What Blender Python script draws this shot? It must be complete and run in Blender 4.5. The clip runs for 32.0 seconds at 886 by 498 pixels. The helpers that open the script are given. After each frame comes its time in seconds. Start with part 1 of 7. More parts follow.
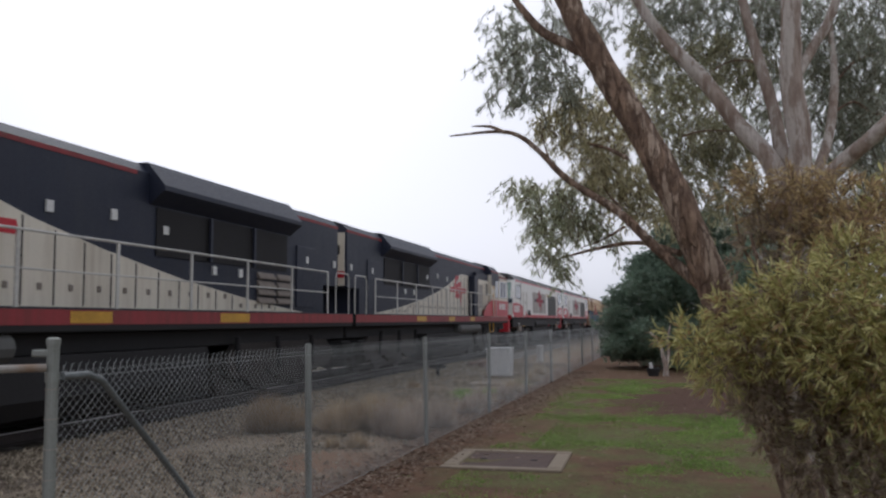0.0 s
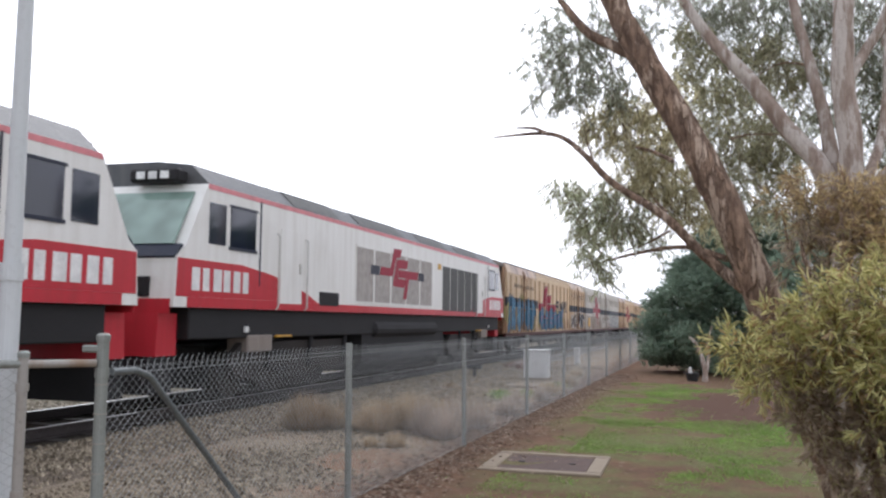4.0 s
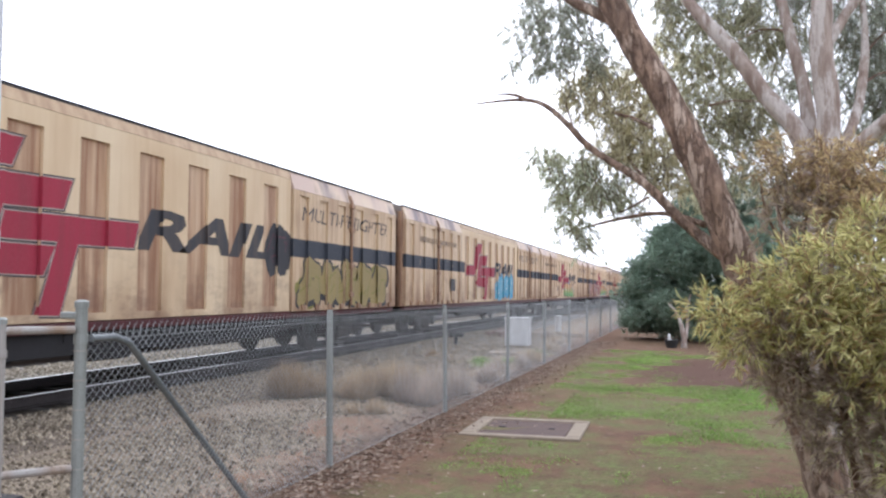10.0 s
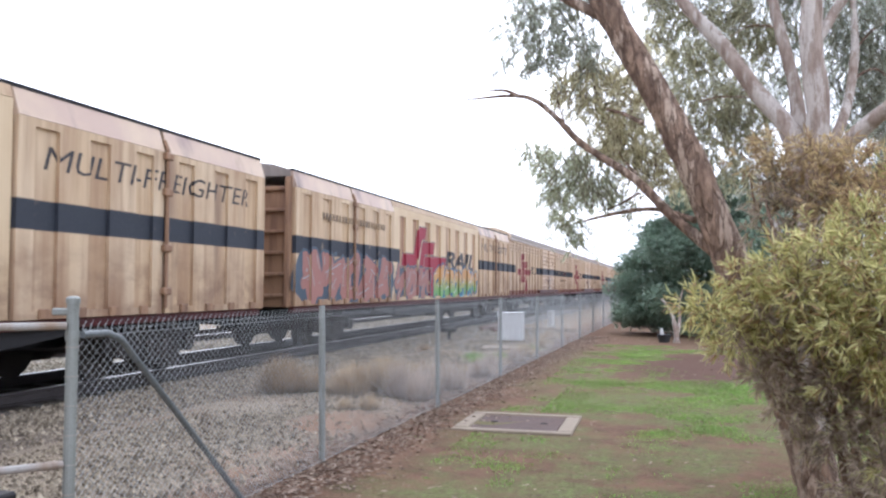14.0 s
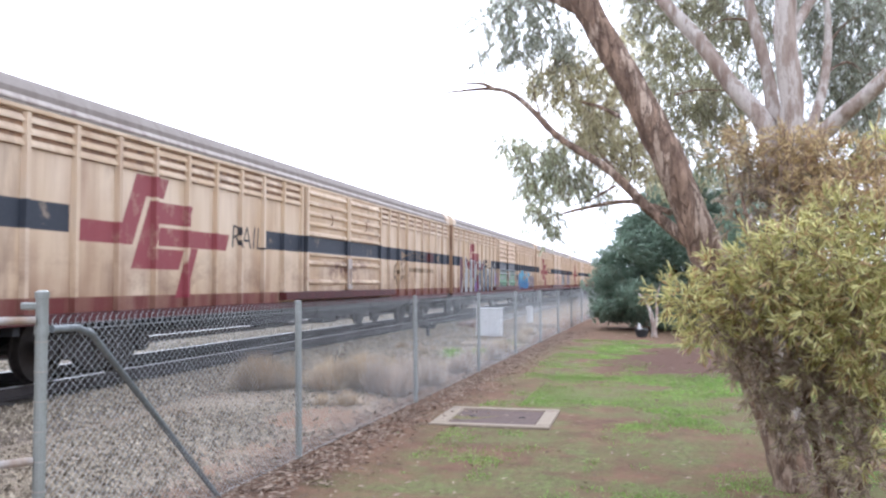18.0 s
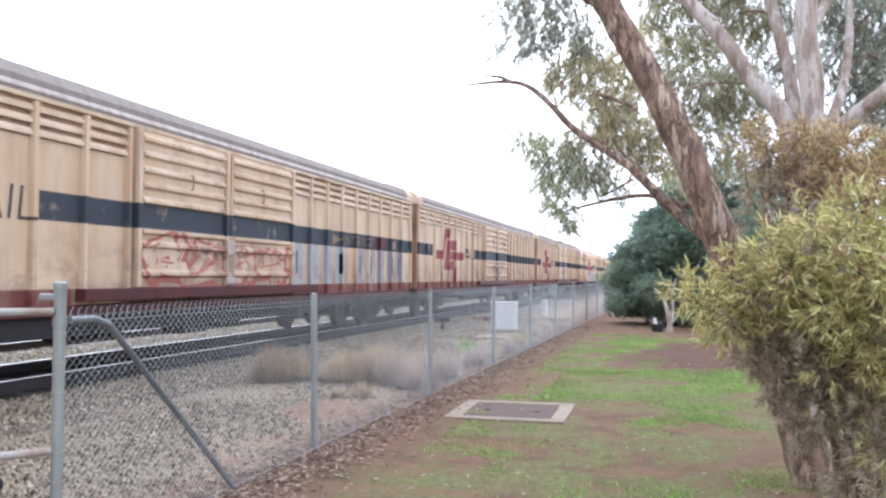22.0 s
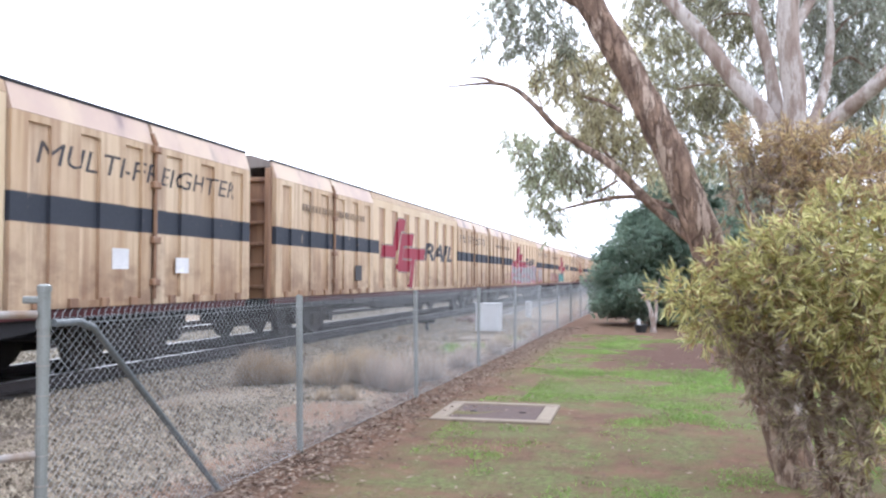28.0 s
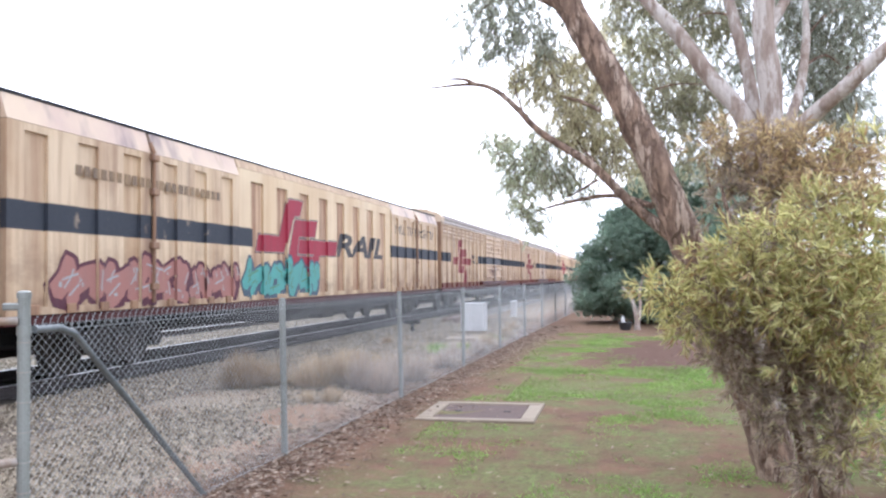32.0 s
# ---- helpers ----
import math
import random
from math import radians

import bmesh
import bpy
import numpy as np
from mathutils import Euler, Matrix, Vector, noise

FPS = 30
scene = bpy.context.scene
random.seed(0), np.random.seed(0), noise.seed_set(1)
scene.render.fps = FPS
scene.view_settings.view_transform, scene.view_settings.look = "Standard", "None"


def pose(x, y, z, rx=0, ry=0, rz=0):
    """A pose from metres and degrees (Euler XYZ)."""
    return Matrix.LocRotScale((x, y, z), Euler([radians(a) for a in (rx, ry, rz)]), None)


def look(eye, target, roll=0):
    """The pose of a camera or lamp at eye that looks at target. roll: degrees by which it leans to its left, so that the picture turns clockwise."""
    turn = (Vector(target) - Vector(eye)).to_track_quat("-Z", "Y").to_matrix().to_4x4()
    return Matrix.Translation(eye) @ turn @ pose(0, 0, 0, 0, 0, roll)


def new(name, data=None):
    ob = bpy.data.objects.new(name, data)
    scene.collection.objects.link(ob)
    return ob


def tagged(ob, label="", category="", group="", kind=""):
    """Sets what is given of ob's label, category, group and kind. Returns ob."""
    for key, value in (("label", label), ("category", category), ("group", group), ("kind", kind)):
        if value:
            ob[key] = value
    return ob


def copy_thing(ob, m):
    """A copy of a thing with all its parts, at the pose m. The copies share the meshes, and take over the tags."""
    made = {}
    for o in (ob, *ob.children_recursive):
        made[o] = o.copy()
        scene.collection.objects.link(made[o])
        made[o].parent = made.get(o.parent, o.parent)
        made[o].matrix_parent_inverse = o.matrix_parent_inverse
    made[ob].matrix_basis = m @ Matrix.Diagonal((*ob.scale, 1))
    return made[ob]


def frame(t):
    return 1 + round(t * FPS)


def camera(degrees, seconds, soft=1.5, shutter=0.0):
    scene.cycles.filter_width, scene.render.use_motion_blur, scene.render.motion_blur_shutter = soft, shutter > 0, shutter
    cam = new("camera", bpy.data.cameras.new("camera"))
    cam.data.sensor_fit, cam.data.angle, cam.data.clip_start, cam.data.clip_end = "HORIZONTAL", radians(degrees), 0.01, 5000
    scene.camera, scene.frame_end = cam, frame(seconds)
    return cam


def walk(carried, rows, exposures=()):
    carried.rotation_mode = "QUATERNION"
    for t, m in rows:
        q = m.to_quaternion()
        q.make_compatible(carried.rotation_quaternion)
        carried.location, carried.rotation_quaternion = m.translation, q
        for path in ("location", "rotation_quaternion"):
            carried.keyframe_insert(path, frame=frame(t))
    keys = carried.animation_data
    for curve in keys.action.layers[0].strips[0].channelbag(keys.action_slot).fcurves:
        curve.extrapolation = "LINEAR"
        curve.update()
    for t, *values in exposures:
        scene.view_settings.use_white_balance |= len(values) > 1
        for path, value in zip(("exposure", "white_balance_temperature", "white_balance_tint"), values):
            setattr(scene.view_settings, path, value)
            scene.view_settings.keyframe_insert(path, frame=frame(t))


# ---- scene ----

cam = camera(54.1, 32.0, soft=2.4, shutter=0.07)

PATH = [
    (0, pose(0.041, 0.012, 1.662, 94.728, 0.253, 14.310)),
    (0.5, pose(0.039, -0.012, 1.671, 94.505, 0.348, 14.442)),
    (1, pose(0.042, -0.040, 1.678, 94.499, 0.431, 15.036)),
    (1.5, pose(0.036, -0.042, 1.672, 94.573, 0.424, 16.155)),
    (2, pose(0.028, -0.034, 1.672, 95.005, 0.233, 17.235)),
    (2.5, pose(0.002, -0.007, 1.670, 94.942, -0.016, 17.362)),
    (3, pose(-0.006, -0.019, 1.675, 95.077, -0.347, 17.396)),
    (3.5, pose(-0.007, 0.007, 1.676, 94.711, -0.609, 16.791)),
    (5.5, pose(-0.012, 0.007, 1.672, 94.812, -0.879, 16.509)),
    (6, pose(-0.007, 0.004, 1.670, 94.344, -0.626, 16.091)),
    (6.5, pose(-0.013, 0.000, 1.662, 94.014, -0.609, 16.033)),
    (7, pose(-0.017, 0.001, 1.670, 93.756, -0.742, 15.934)),
    (7.5, pose(-0.013, 0.011, 1.667, 93.735, -0.516, 16.042)),
    (8, pose(-0.007, 0.011, 1.671, 93.635, -0.686, 15.298)),
    (8.5, pose(-0.006, -0.008, 1.663, 92.977, -0.502, 15.718)),
    (9, pose(-0.000, -0.000, 1.652, 92.557, -0.396, 15.850)),
    (9.5, pose(-0.002, 0.015, 1.654, 92.810, -0.506, 15.561)),
    (10, pose(0.008, 0.002, 1.652, 92.708, -0.488, 15.466)),
    (10.5, pose(-0.001, -0.011, 1.667, 92.886, -0.647, 15.564)),
    (11, pose(0.003, -0.020, 1.666, 92.822, -0.405, 15.452)),
    (11.5, pose(0.012, -0.024, 1.658, 92.848, -0.181, 15.517)),
    (12, pose(0.008, -0.051, 1.662, 92.798, -0.210, 14.980)),
    (12.5, pose(0.006, -0.038, 1.664, 92.975, -0.346, 15.310)),
    (13, pose(0.019, -0.015, 1.655, 92.619, -0.285, 14.783)),
    (13.5, pose(0.025, -0.053, 1.653, 92.677, -0.361, 14.758)),
    (14, pose(0.029, -0.015, 1.657, 92.382, -0.412, 15.047)),
    (14.5, pose(0.033, -0.035, 1.651, 92.449, -0.194, 14.967)),
    (16.5, pose(0.047, 0.041, 1.621, 91.999, -0.374, 13.451)),
    (17, pose(0.036, 0.032, 1.617, 91.848, -0.551, 13.611)),
    (17.5, pose(0.038, 0.019, 1.618, 91.672, -0.214, 13.729)),
    (18, pose(0.040, 0.021, 1.627, 92.200, -0.071, 13.666)),
    (18.5, pose(0.044, 0.040, 1.621, 92.008, -0.139, 13.790)),
    (19, pose(0.037, 0.016, 1.622, 91.997, -0.213, 13.597)),
    (19.5, pose(0.042, 0.027, 1.620, 91.868, -0.306, 13.618)),
    (20, pose(0.037, 0.033, 1.620, 92.041, -0.427, 13.891)),
    (20.5, pose(0.030, 0.032, 1.623, 91.933, -0.528, 14.222)),
    (21, pose(0.024, 0.026, 1.622, 92.155, -0.621, 14.394)),
    (21.5, pose(0.026, 0.048, 1.618, 91.923, -0.460, 14.328)),
    (22, pose(0.029, 0.033, 1.627, 91.759, -0.383, 14.643)),
    (22.5, pose(0.026, 0.040, 1.620, 91.562, -0.393, 14.144)),
    (23, pose(0.025, 0.019, 1.618, 91.844, -0.314, 14.265)),
    (23.5, pose(0.028, 0.055, 1.616, 91.918, -0.177, 14.152)),
    (24, pose(0.028, 0.038, 1.619, 91.980, -0.305, 14.082)),
    (24.5, pose(0.020, 0.042, 1.624, 91.968, -0.428, 14.162)),
    (25, pose(0.030, 0.034, 1.629, 92.302, -0.253, 14.434)),
    (25.5, pose(0.022, 0.034, 1.620, 91.922, -0.294, 14.196)),
    (27.5, pose(0.024, 0.020, 1.609, 91.573, -0.066, 14.237)),
    (28, pose(0.012, 0.027, 1.625, 91.873, -0.193, 13.573)),
    (28.5, pose(0.017, 0.048, 1.615, 91.843, -0.281, 13.668)),
    (29, pose(0.041, 0.054, 1.614, 91.674, -0.267, 13.649)),
    (29.5, pose(0.057, 0.102, 1.609, 91.891, -0.457, 13.687)),
    (30, pose(0.082, 0.070, 1.615, 91.405, -0.463, 13.812)),
    (30.5, pose(0.097, 0.067, 1.615, 91.408, -0.530, 13.850)),
    (31, pose(0.068, 0.034, 1.628, 91.960, 0.064, 13.688)),
    (31.5, pose(0.061, 0.003, 1.625, 91.821, 0.557, 12.929)),
    (32, pose(0.046, 0.004, 1.629, 91.888, 0.568, 12.617)),
]
EXPOSURES = [(0, -0.65, 6120, 13), (0.6, -0.4, 6120, 13), (1.0, 0.3, 6120, 13), (1.5, 0.35, 6120, 13), (2.3, 0.45, 6120, 13), (3.2, 0.3, 6120, 13), (5.5, 0.33, 6180, 13), (6.5, 0.36, 6180, 13), (9, 0.69, 5970, 14), (13, 0.89, 5750, 14), (19, 1.19, 5690, 14), (28, 1.21, 5690, 14), (30, 1.2, 5710, 14), (32, 1.23, 5710, 14)]
walk(cam, PATH, EXPOSURES)

# ---- world and sun: a bright, even overcast ----
world = bpy.data.worlds.new("overcast")
scene.world = world
world.use_nodes = True
wn, wl = world.node_tree.nodes, world.node_tree.links
wn.clear()
sky = wn.new("ShaderNodeTexSky")
sky.sky_type = "NISHITA"
sky.sun_disc = False
sky.sun_elevation = radians(38)
sky.sun_rotation = radians(-28)
sky.dust_density = 4.0
grey = wn.new("ShaderNodeHueSaturation")
grey.inputs["Saturation"].default_value = 0.12
wl.new(sky.outputs[0], grey.inputs["Color"])
cloud = wn.new("ShaderNodeMixRGB")
cloud.inputs[0].default_value = 0.6
cloud.inputs[2].default_value = (11.3, 11.5, 12.3, 1)
wl.new(grey.outputs[0], cloud.inputs[1])
back = wn.new("ShaderNodeBackground")
back.inputs["Strength"].default_value = 0.12
wl.new(cloud.outputs[0], back.inputs["Color"])
wout = wn.new("ShaderNodeOutputWorld")
wl.new(back.outputs[0], wout.inputs["Surface"])

sun = new("sun", bpy.data.lights.new("sun", "SUN"))
sun.data.energy, sun.data.angle, sun.data.color = 0.7, radians(25), (1.0, 0.96, 0.9)
sun.matrix_world = look((-47, 88, 78), (0, 0, 0))

# ---- materials ----
class Nodes:
    """A material's node tree, with short calls for the nodes used here."""

    def __init__(self, name, rough=0.6, metal=0.0):
        self.mat = bpy.data.materials.new(name)
        self.mat.use_nodes = True
        self.n, self.l = self.mat.node_tree.nodes, self.mat.node_tree.links
        self.bsdf = self.n["Principled BSDF"]
        self.bsdf.inputs["Roughness"].default_value = rough
        self.bsdf.inputs["Metallic"].default_value = metal
        self.co = self.n.new("ShaderNodeTexCoord").outputs["Object"]

    def put(self, sock, val):
        if hasattr(val, "links"):
            self.l.new(val, sock)
        elif isinstance(val, (tuple, list)):
            sock.default_value = (*val, 1) if len(val) == 3 and len(sock.default_value) == 4 else val
        else:
            sock.default_value = val

    def world(self):
        return self.n.new("ShaderNodeNewGeometry").outputs["Position"]

    def stretch(self, co, scale):
        m = self.n.new("ShaderNodeMapping")
        m.inputs["Scale"].default_value = scale
        self.l.new(co, m.inputs["Vector"])
        return m.outputs[0]

    def noise(self, scale, detail=4.0, co=None, rough=0.55):
        t = self.n.new("ShaderNodeTexNoise")
        t.inputs["Scale"].default_value, t.inputs["Detail"].default_value = scale, detail
        t.inputs["Roughness"].default_value = rough
        self.l.new(co or self.co, t.inputs["Vector"])
        return t.outputs["Fac"]

    def ramp(self, fac, a, b, lo=0.0, hi=1.0):
        m = self.n.new("ShaderNodeMapRange")
        self.put(m.inputs["Value"], fac)
        m.inputs["From Min"].default_value, m.inputs["From Max"].default_value = a, b
        m.inputs["To Min"].default_value, m.inputs["To Max"].default_value = lo, hi
        return m.outputs[0]

    def mix(self, fac, a, b, mode="MIX"):
        m = self.n.new("ShaderNodeMixRGB")
        m.blend_type = mode
        for sock, v in zip(m.inputs, (fac, a, b)):
            self.put(sock, v)
        return m.outputs[0]

    def math(self, op, a, b=0.0):
        m = self.n.new("ShaderNodeMath")
        m.operation = op
        self.put(m.inputs[0], a)
        self.put(m.inputs[1], b)
        return m.outputs[0]

    def xyz(self, co=None):
        s = self.n.new("ShaderNodeSeparateXYZ")
        self.l.new(co or self.co, s.inputs[0])
        return s.outputs

    def band(self, v, lo, hi, edge=0.01):
        return self.math("MULTIPLY", self.ramp(v, lo - edge, lo + edge), self.ramp(v, hi + edge, hi - edge))

    def shifted(self):
        """Object coordinates moved by a random step, so that no two parts weather alike."""
        m = self.n.new("ShaderNodeVectorMath")
        m.operation = "ADD"
        self.l.new(self.co, m.inputs[0])
        self.l.new(self.math("MULTIPLY", self.rand(), 60.0), m.inputs[1])
        return m.outputs[0]

    def rand(self):
        return self.n.new("ShaderNodeObjectInfo").outputs["Random"]

    def island(self):
        return self.n.new("ShaderNodeNewGeometry").outputs["Random Per Island"]

    def bump(self, height, strength=0.3, dist=0.01):
        b = self.n.new("ShaderNodeBump")
        b.inputs["Strength"].default_value, b.inputs["Distance"].default_value = strength, dist
        self.put(b.inputs["Height"], height)
        self.l.new(b.outputs[0], self.bsdf.inputs["Normal"])

    def done(self, colour, rough=None):
        self.put(self.bsdf.inputs["Base Color"], colour)
        if rough is not None:
            self.put(self.bsdf.inputs["Roughness"], rough)
        return self.mat


def weathered(name, base, stain, rough=0.55, streak=0.5, dirt=(0.10, 0.07, 0.05), scale=1.0, metal=0.0):
    """Paint on steel, with rain streaks that run down, blotches and fine grain."""
    n = Nodes(name, rough, metal)
    run = n.noise(2.2 * scale, 5, n.stretch(n.co, (3.0, 3.0, 0.22)))
    blot = n.noise(0.9 * scale, 4)
    fine = n.noise(38 * scale, 3)
    col = n.mix(n.ramp(run, 0.42, 0.75, 0, streak), base, stain)
    col = n.mix(n.ramp(blot, 0.52, 0.78, 0, streak * 0.7), col, stain)
    col = n.mix(n.ramp(fine, 0.55, 0.8, 0, 0.35 * streak), col, dirt)
    n.bump(fine, 0.12, 0.004)
    n.bsdf.inputs["Specular IOR Level"].default_value = 0.3
    return n.done(col, n.ramp(fine, 0.3, 0.8, rough - 0.1, rough + 0.2))


def striped_van(name, base, light, stain, y_gaps, sill_red=False, mark=None, streak=0.55, bruise=0.5, lock_stain=False, grain=0.45):
    """The van's side paint: weathered ground colour, a dark grey band along the side, interrupted where the emblem and the lettering stand."""
    n = Nodes(name, 0.6)
    x, y, z = n.xyz()
    own = n.shifted()
    run = n.noise(1.0, 4, n.stretch(own, (2.0, 2.0, 0.3)))
    blot = n.noise(0.5, 5, own)
    fine = n.noise(30, 3)
    var = n.noise(0.7, 3, n.stretch(own, (1, 1.0, 0.4)))
    col = n.mix(n.ramp(var, 0.35, 0.65), base, light)
    streaks = n.noise(2.2, 5, n.stretch(own, (1, 3.2, 0.16)), 0.6)
    col = n.mix(n.ramp(streaks, 0.46, 0.64, 0, grain), col, stain)
    col = n.mix(n.ramp(streaks, 0.44, 0.32, 0, grain * 0.8), col, light)
    col = n.mix(n.ramp(run, 0.5, 0.74, 0, streak), col, stain)
    col = n.mix(n.ramp(blot, 0.5, 0.75, 0, streak * 0.8), col, stain)
    dark_run = n.noise(0.45, 6, n.stretch(own, (2.0, 2.0, 0.5)), 0.65)
    col = n.mix(n.ramp(dark_run, 0.57, 0.70, 0, bruise), col, (0.13, 0.075, 0.062))
    if lock_stain:
        near = n.math("MAXIMUM", n.band(y, 3.15, 3.45, 0.22), n.band(y, 20.1, 20.4, 0.22))
        soot = n.math("MULTIPLY", near, n.ramp(n.noise(1.6, 5, n.stretch(n.co, (1, 2.5, 0.6))), 0.40, 0.62))
        col = n.mix(n.math("MULTIPLY", soot, 0.75), col, (0.12, 0.075, 0.075))
    scuff = n.noise(7.0, 6, None, 0.7)
    col = n.mix(n.ramp(scuff, 0.64, 0.70, 0, 0.35), col, light)
    low = n.math("MULTIPLY", n.ramp(n.math("ADD", n.math("MULTIPLY", run, 0.5), n.math("MULTIPLY", blot, 0.5)), 0.38, 0.62), n.ramp(z, 2.0, 1.0))
    col = n.mix(n.math("MULTIPLY", low, 0.7), col, (0.19, 0.095, 0.052))
    grime = n.math("MULTIPLY", n.ramp(n.noise(1.3, 6, n.stretch(own, (1, 0.8, 1.6)), 0.68), 0.47, 0.62), n.ramp(z, 2.15, 1.35))
    col = n.mix(n.math("MULTIPLY", grime, 0.45), col, (0.16, 0.09, 0.066))
    if sill_red:
        rust = n.math("MULTIPLY", n.band(z, 1.5, 1.95, 0.12), n.band(y, 11.3, 13.7, 0.4))
        rust = n.math("MULTIPLY", rust, n.ramp(n.noise(2.2, 5, n.stretch(n.co, (1, 1, 1.6))), 0.47, 0.60))
        col = n.mix(n.math("MULTIPLY", rust, 0.85), col, (0.12, 0.055, 0.052))
    band = n.band(z, 2.06, 2.43)
    for lo, hi in y_gaps:
        band = n.math("SUBTRACT", band, n.band(y, lo, hi))
    band = n.math("MAXIMUM", band, 0.0)
    wear = n.ramp(n.noise(3.0, 6), 0.62, 0.74, 1.0, 0.55)
    col = n.mix(n.math("MULTIPLY", band, wear), col, (0.040, 0.046, 0.058))
    if sill_red:
        ends = n.math("MAXIMUM", n.ramp(y, 8.7, 8.5), n.ramp(y, 16.4, 16.6))
        red = n.math("MULTIPLY", n.ramp(z, 1.2, 1.18), ends)
        col = n.mix(n.math("MULTIPLY", red, n.ramp(run, 0.7, 0.4, 0.5, 0.95)), col, (0.12, 0.022, 0.022))
    if mark:
        # the operator's angular mark, as slanted bars painted straight on to sheet and ribs
        my, mz, mw, mh = mark
        u = n.math("DIVIDE", n.math("SUBTRACT", y, my), mw)
        v = n.math("DIVIDE", n.math("SUBTRACT", z, mz), mh)
        sum_of = 0.0
        for v0, v1, u0, u1, slant in ((0.43, 0.593, -0.086, 0.2, 0.2), (0.43, 1.0, 0.128, 0.222, 0.2), (0.83, 1.0, 0.2, 0.332, 0.2), (0.24, 0.80, 0.252, 0.343, 0.2), (0.62, 0.80, 0.3, 0.545, 0.2), (0.24, 0.41, 0.3, 0.56, 0.2), (0.435, 0.59, 0.36, 0.885, 0.2), (0.0, 0.435, 0.583, 0.66, 0.2)):
            s = n.math("SUBTRACT", u, n.math("MULTIPLY", v, slant))
            sum_of = n.math("MAXIMUM", sum_of, n.math("MULTIPLY", n.band(v, v0, v1, 0.006), n.band(s, u0, u1, 0.004)))
        worn = n.ramp(n.noise(4.0, 6), 0.55, 0.75, 0.92, 0.55)
        col = n.mix(n.math("MULTIPLY", sum_of, worn), col, (0.23, 0.035, 0.052))
    n.bump(n.math("ADD", fine, n.math("MULTIPLY", blot, 3.0)), 0.15, 0.006)
    n.bsdf.inputs["Specular IOR Level"].default_value = 0.25
    return n.done(col, n.ramp(fine, 0.3, 0.8, 0.5, 0.75))


def plain(name, colour, rough=0.6, metal=0.0, grain=40.0, vary=0.25):
    n = Nodes(name, rough, metal)
    a = n.noise(grain, 4)
    b = n.noise(grain * 0.06, 3)
    dark = tuple(c * (1 - vary) for c in colour)
    lite = tuple(min(1, c * (1 + vary)) for c in colour)
    col = n.mix(n.ramp(n.math("ADD", n.math("MULTIPLY", a, 0.5), n.math("MULTIPLY", b, 0.5)), 0.35, 0.65), dark, lite)
    n.bump(a, 0.15, 0.004)
    return n.done(col)


TAN, TAN_LIGHT, TAN_STAIN = (0.58, 0.42, 0.255), (0.70, 0.555, 0.375), (0.31, 0.175, 0.10)
m_tan = striped_van("tan van paint", TAN, TAN_LIGHT, TAN_STAIN, [(7.2, 17.15)], lock_stain=True)
m_tan_side = striped_van("cream tan van paint", (0.66, 0.50, 0.31), (0.74, 0.60, 0.40), (0.47, 0.29, 0.15), [(7.2, 17.15), (19.85, 20.6)], streak=0.35, bruise=0.12, grain=0.16)
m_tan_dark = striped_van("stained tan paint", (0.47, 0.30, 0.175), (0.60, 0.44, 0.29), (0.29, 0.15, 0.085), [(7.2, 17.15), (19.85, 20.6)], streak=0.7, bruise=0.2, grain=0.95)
m_louvre = striped_van("tan louvre paint", (0.545, 0.40, 0.255), (0.66, 0.53, 0.385), (0.33, 0.20, 0.13), [(1.9, 7.9)], sill_red=True, mark=(2.0, 1.14, 4.4, 1.9), bruise=0.55, streak=0.5, grain=0.14)
m_grey = striped_van("pale grey van paint", (0.50, 0.48, 0.42), (0.60, 0.58, 0.52), (0.30, 0.265, 0.205), [(4.1, 8.5)])
m_tan_plain = weathered("tan door paint", (0.54, 0.39, 0.24), (0.28, 0.16, 0.09), streak=0.7)


def cant_paint():
    n = Nodes("faded pink eave paint", 0.5)
    own = n.shifted()
    col = n.mix(n.ramp(n.noise(0.75, 5, own), 0.38, 0.6), (0.64, 0.49, 0.34), (0.54, 0.39, 0.30))
    col = n.mix(n.ramp(n.noise(0.6, 4, n.stretch(own, (1, 1.3, 0.6))), 0.53, 0.66, 0, 0.85), col, (0.15, 0.105, 0.115))
    col = n.mix(n.ramp(n.noise(1.1, 5, n.stretch(own, (2, 1.3, 0.3))), 0.6, 0.75, 0, 0.6), col, (0.24, 0.14, 0.08))
    return n.done(col)


m_cant = cant_paint()
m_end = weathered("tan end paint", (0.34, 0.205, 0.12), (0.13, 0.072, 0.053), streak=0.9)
m_roof = weathered("dull grey roof steel", (0.27, 0.235, 0.205), (0.16, 0.125, 0.105), rough=0.85)
m_gutter = weathered("pale grey gutter paint", (0.48, 0.42, 0.365), (0.24, 0.18, 0.16), rough=0.6, streak=0.8)
m_slate = weathered("dark grey roof paint", (0.085, 0.09, 0.095), (0.15, 0.145, 0.14), rough=0.5)
m_under = plain("sooty black underframe", (0.012, 0.011, 0.012), 0.8, 0.0, 20)
m_bogie = plain("brake dust brown cast steel", (0.022, 0.017, 0.015), 0.8, 0.0, 25)
m_wheel = plain("wheel steel", (0.05, 0.042, 0.038), 0.55, 0.6, 30)
m_maroon = weathered("maroon sill paint", (0.085, 0.018, 0.019), (0.035, 0.016, 0.015), streak=0.7)
m_sill = weathered("dirty red walkway edge", (0.30, 0.045, 0.05), (0.13, 0.045, 0.04), streak=0.7)
m_red = weathered("red paint", (0.52, 0.030, 0.045), (0.26, 0.03, 0.03), rough=0.4, streak=0.35)
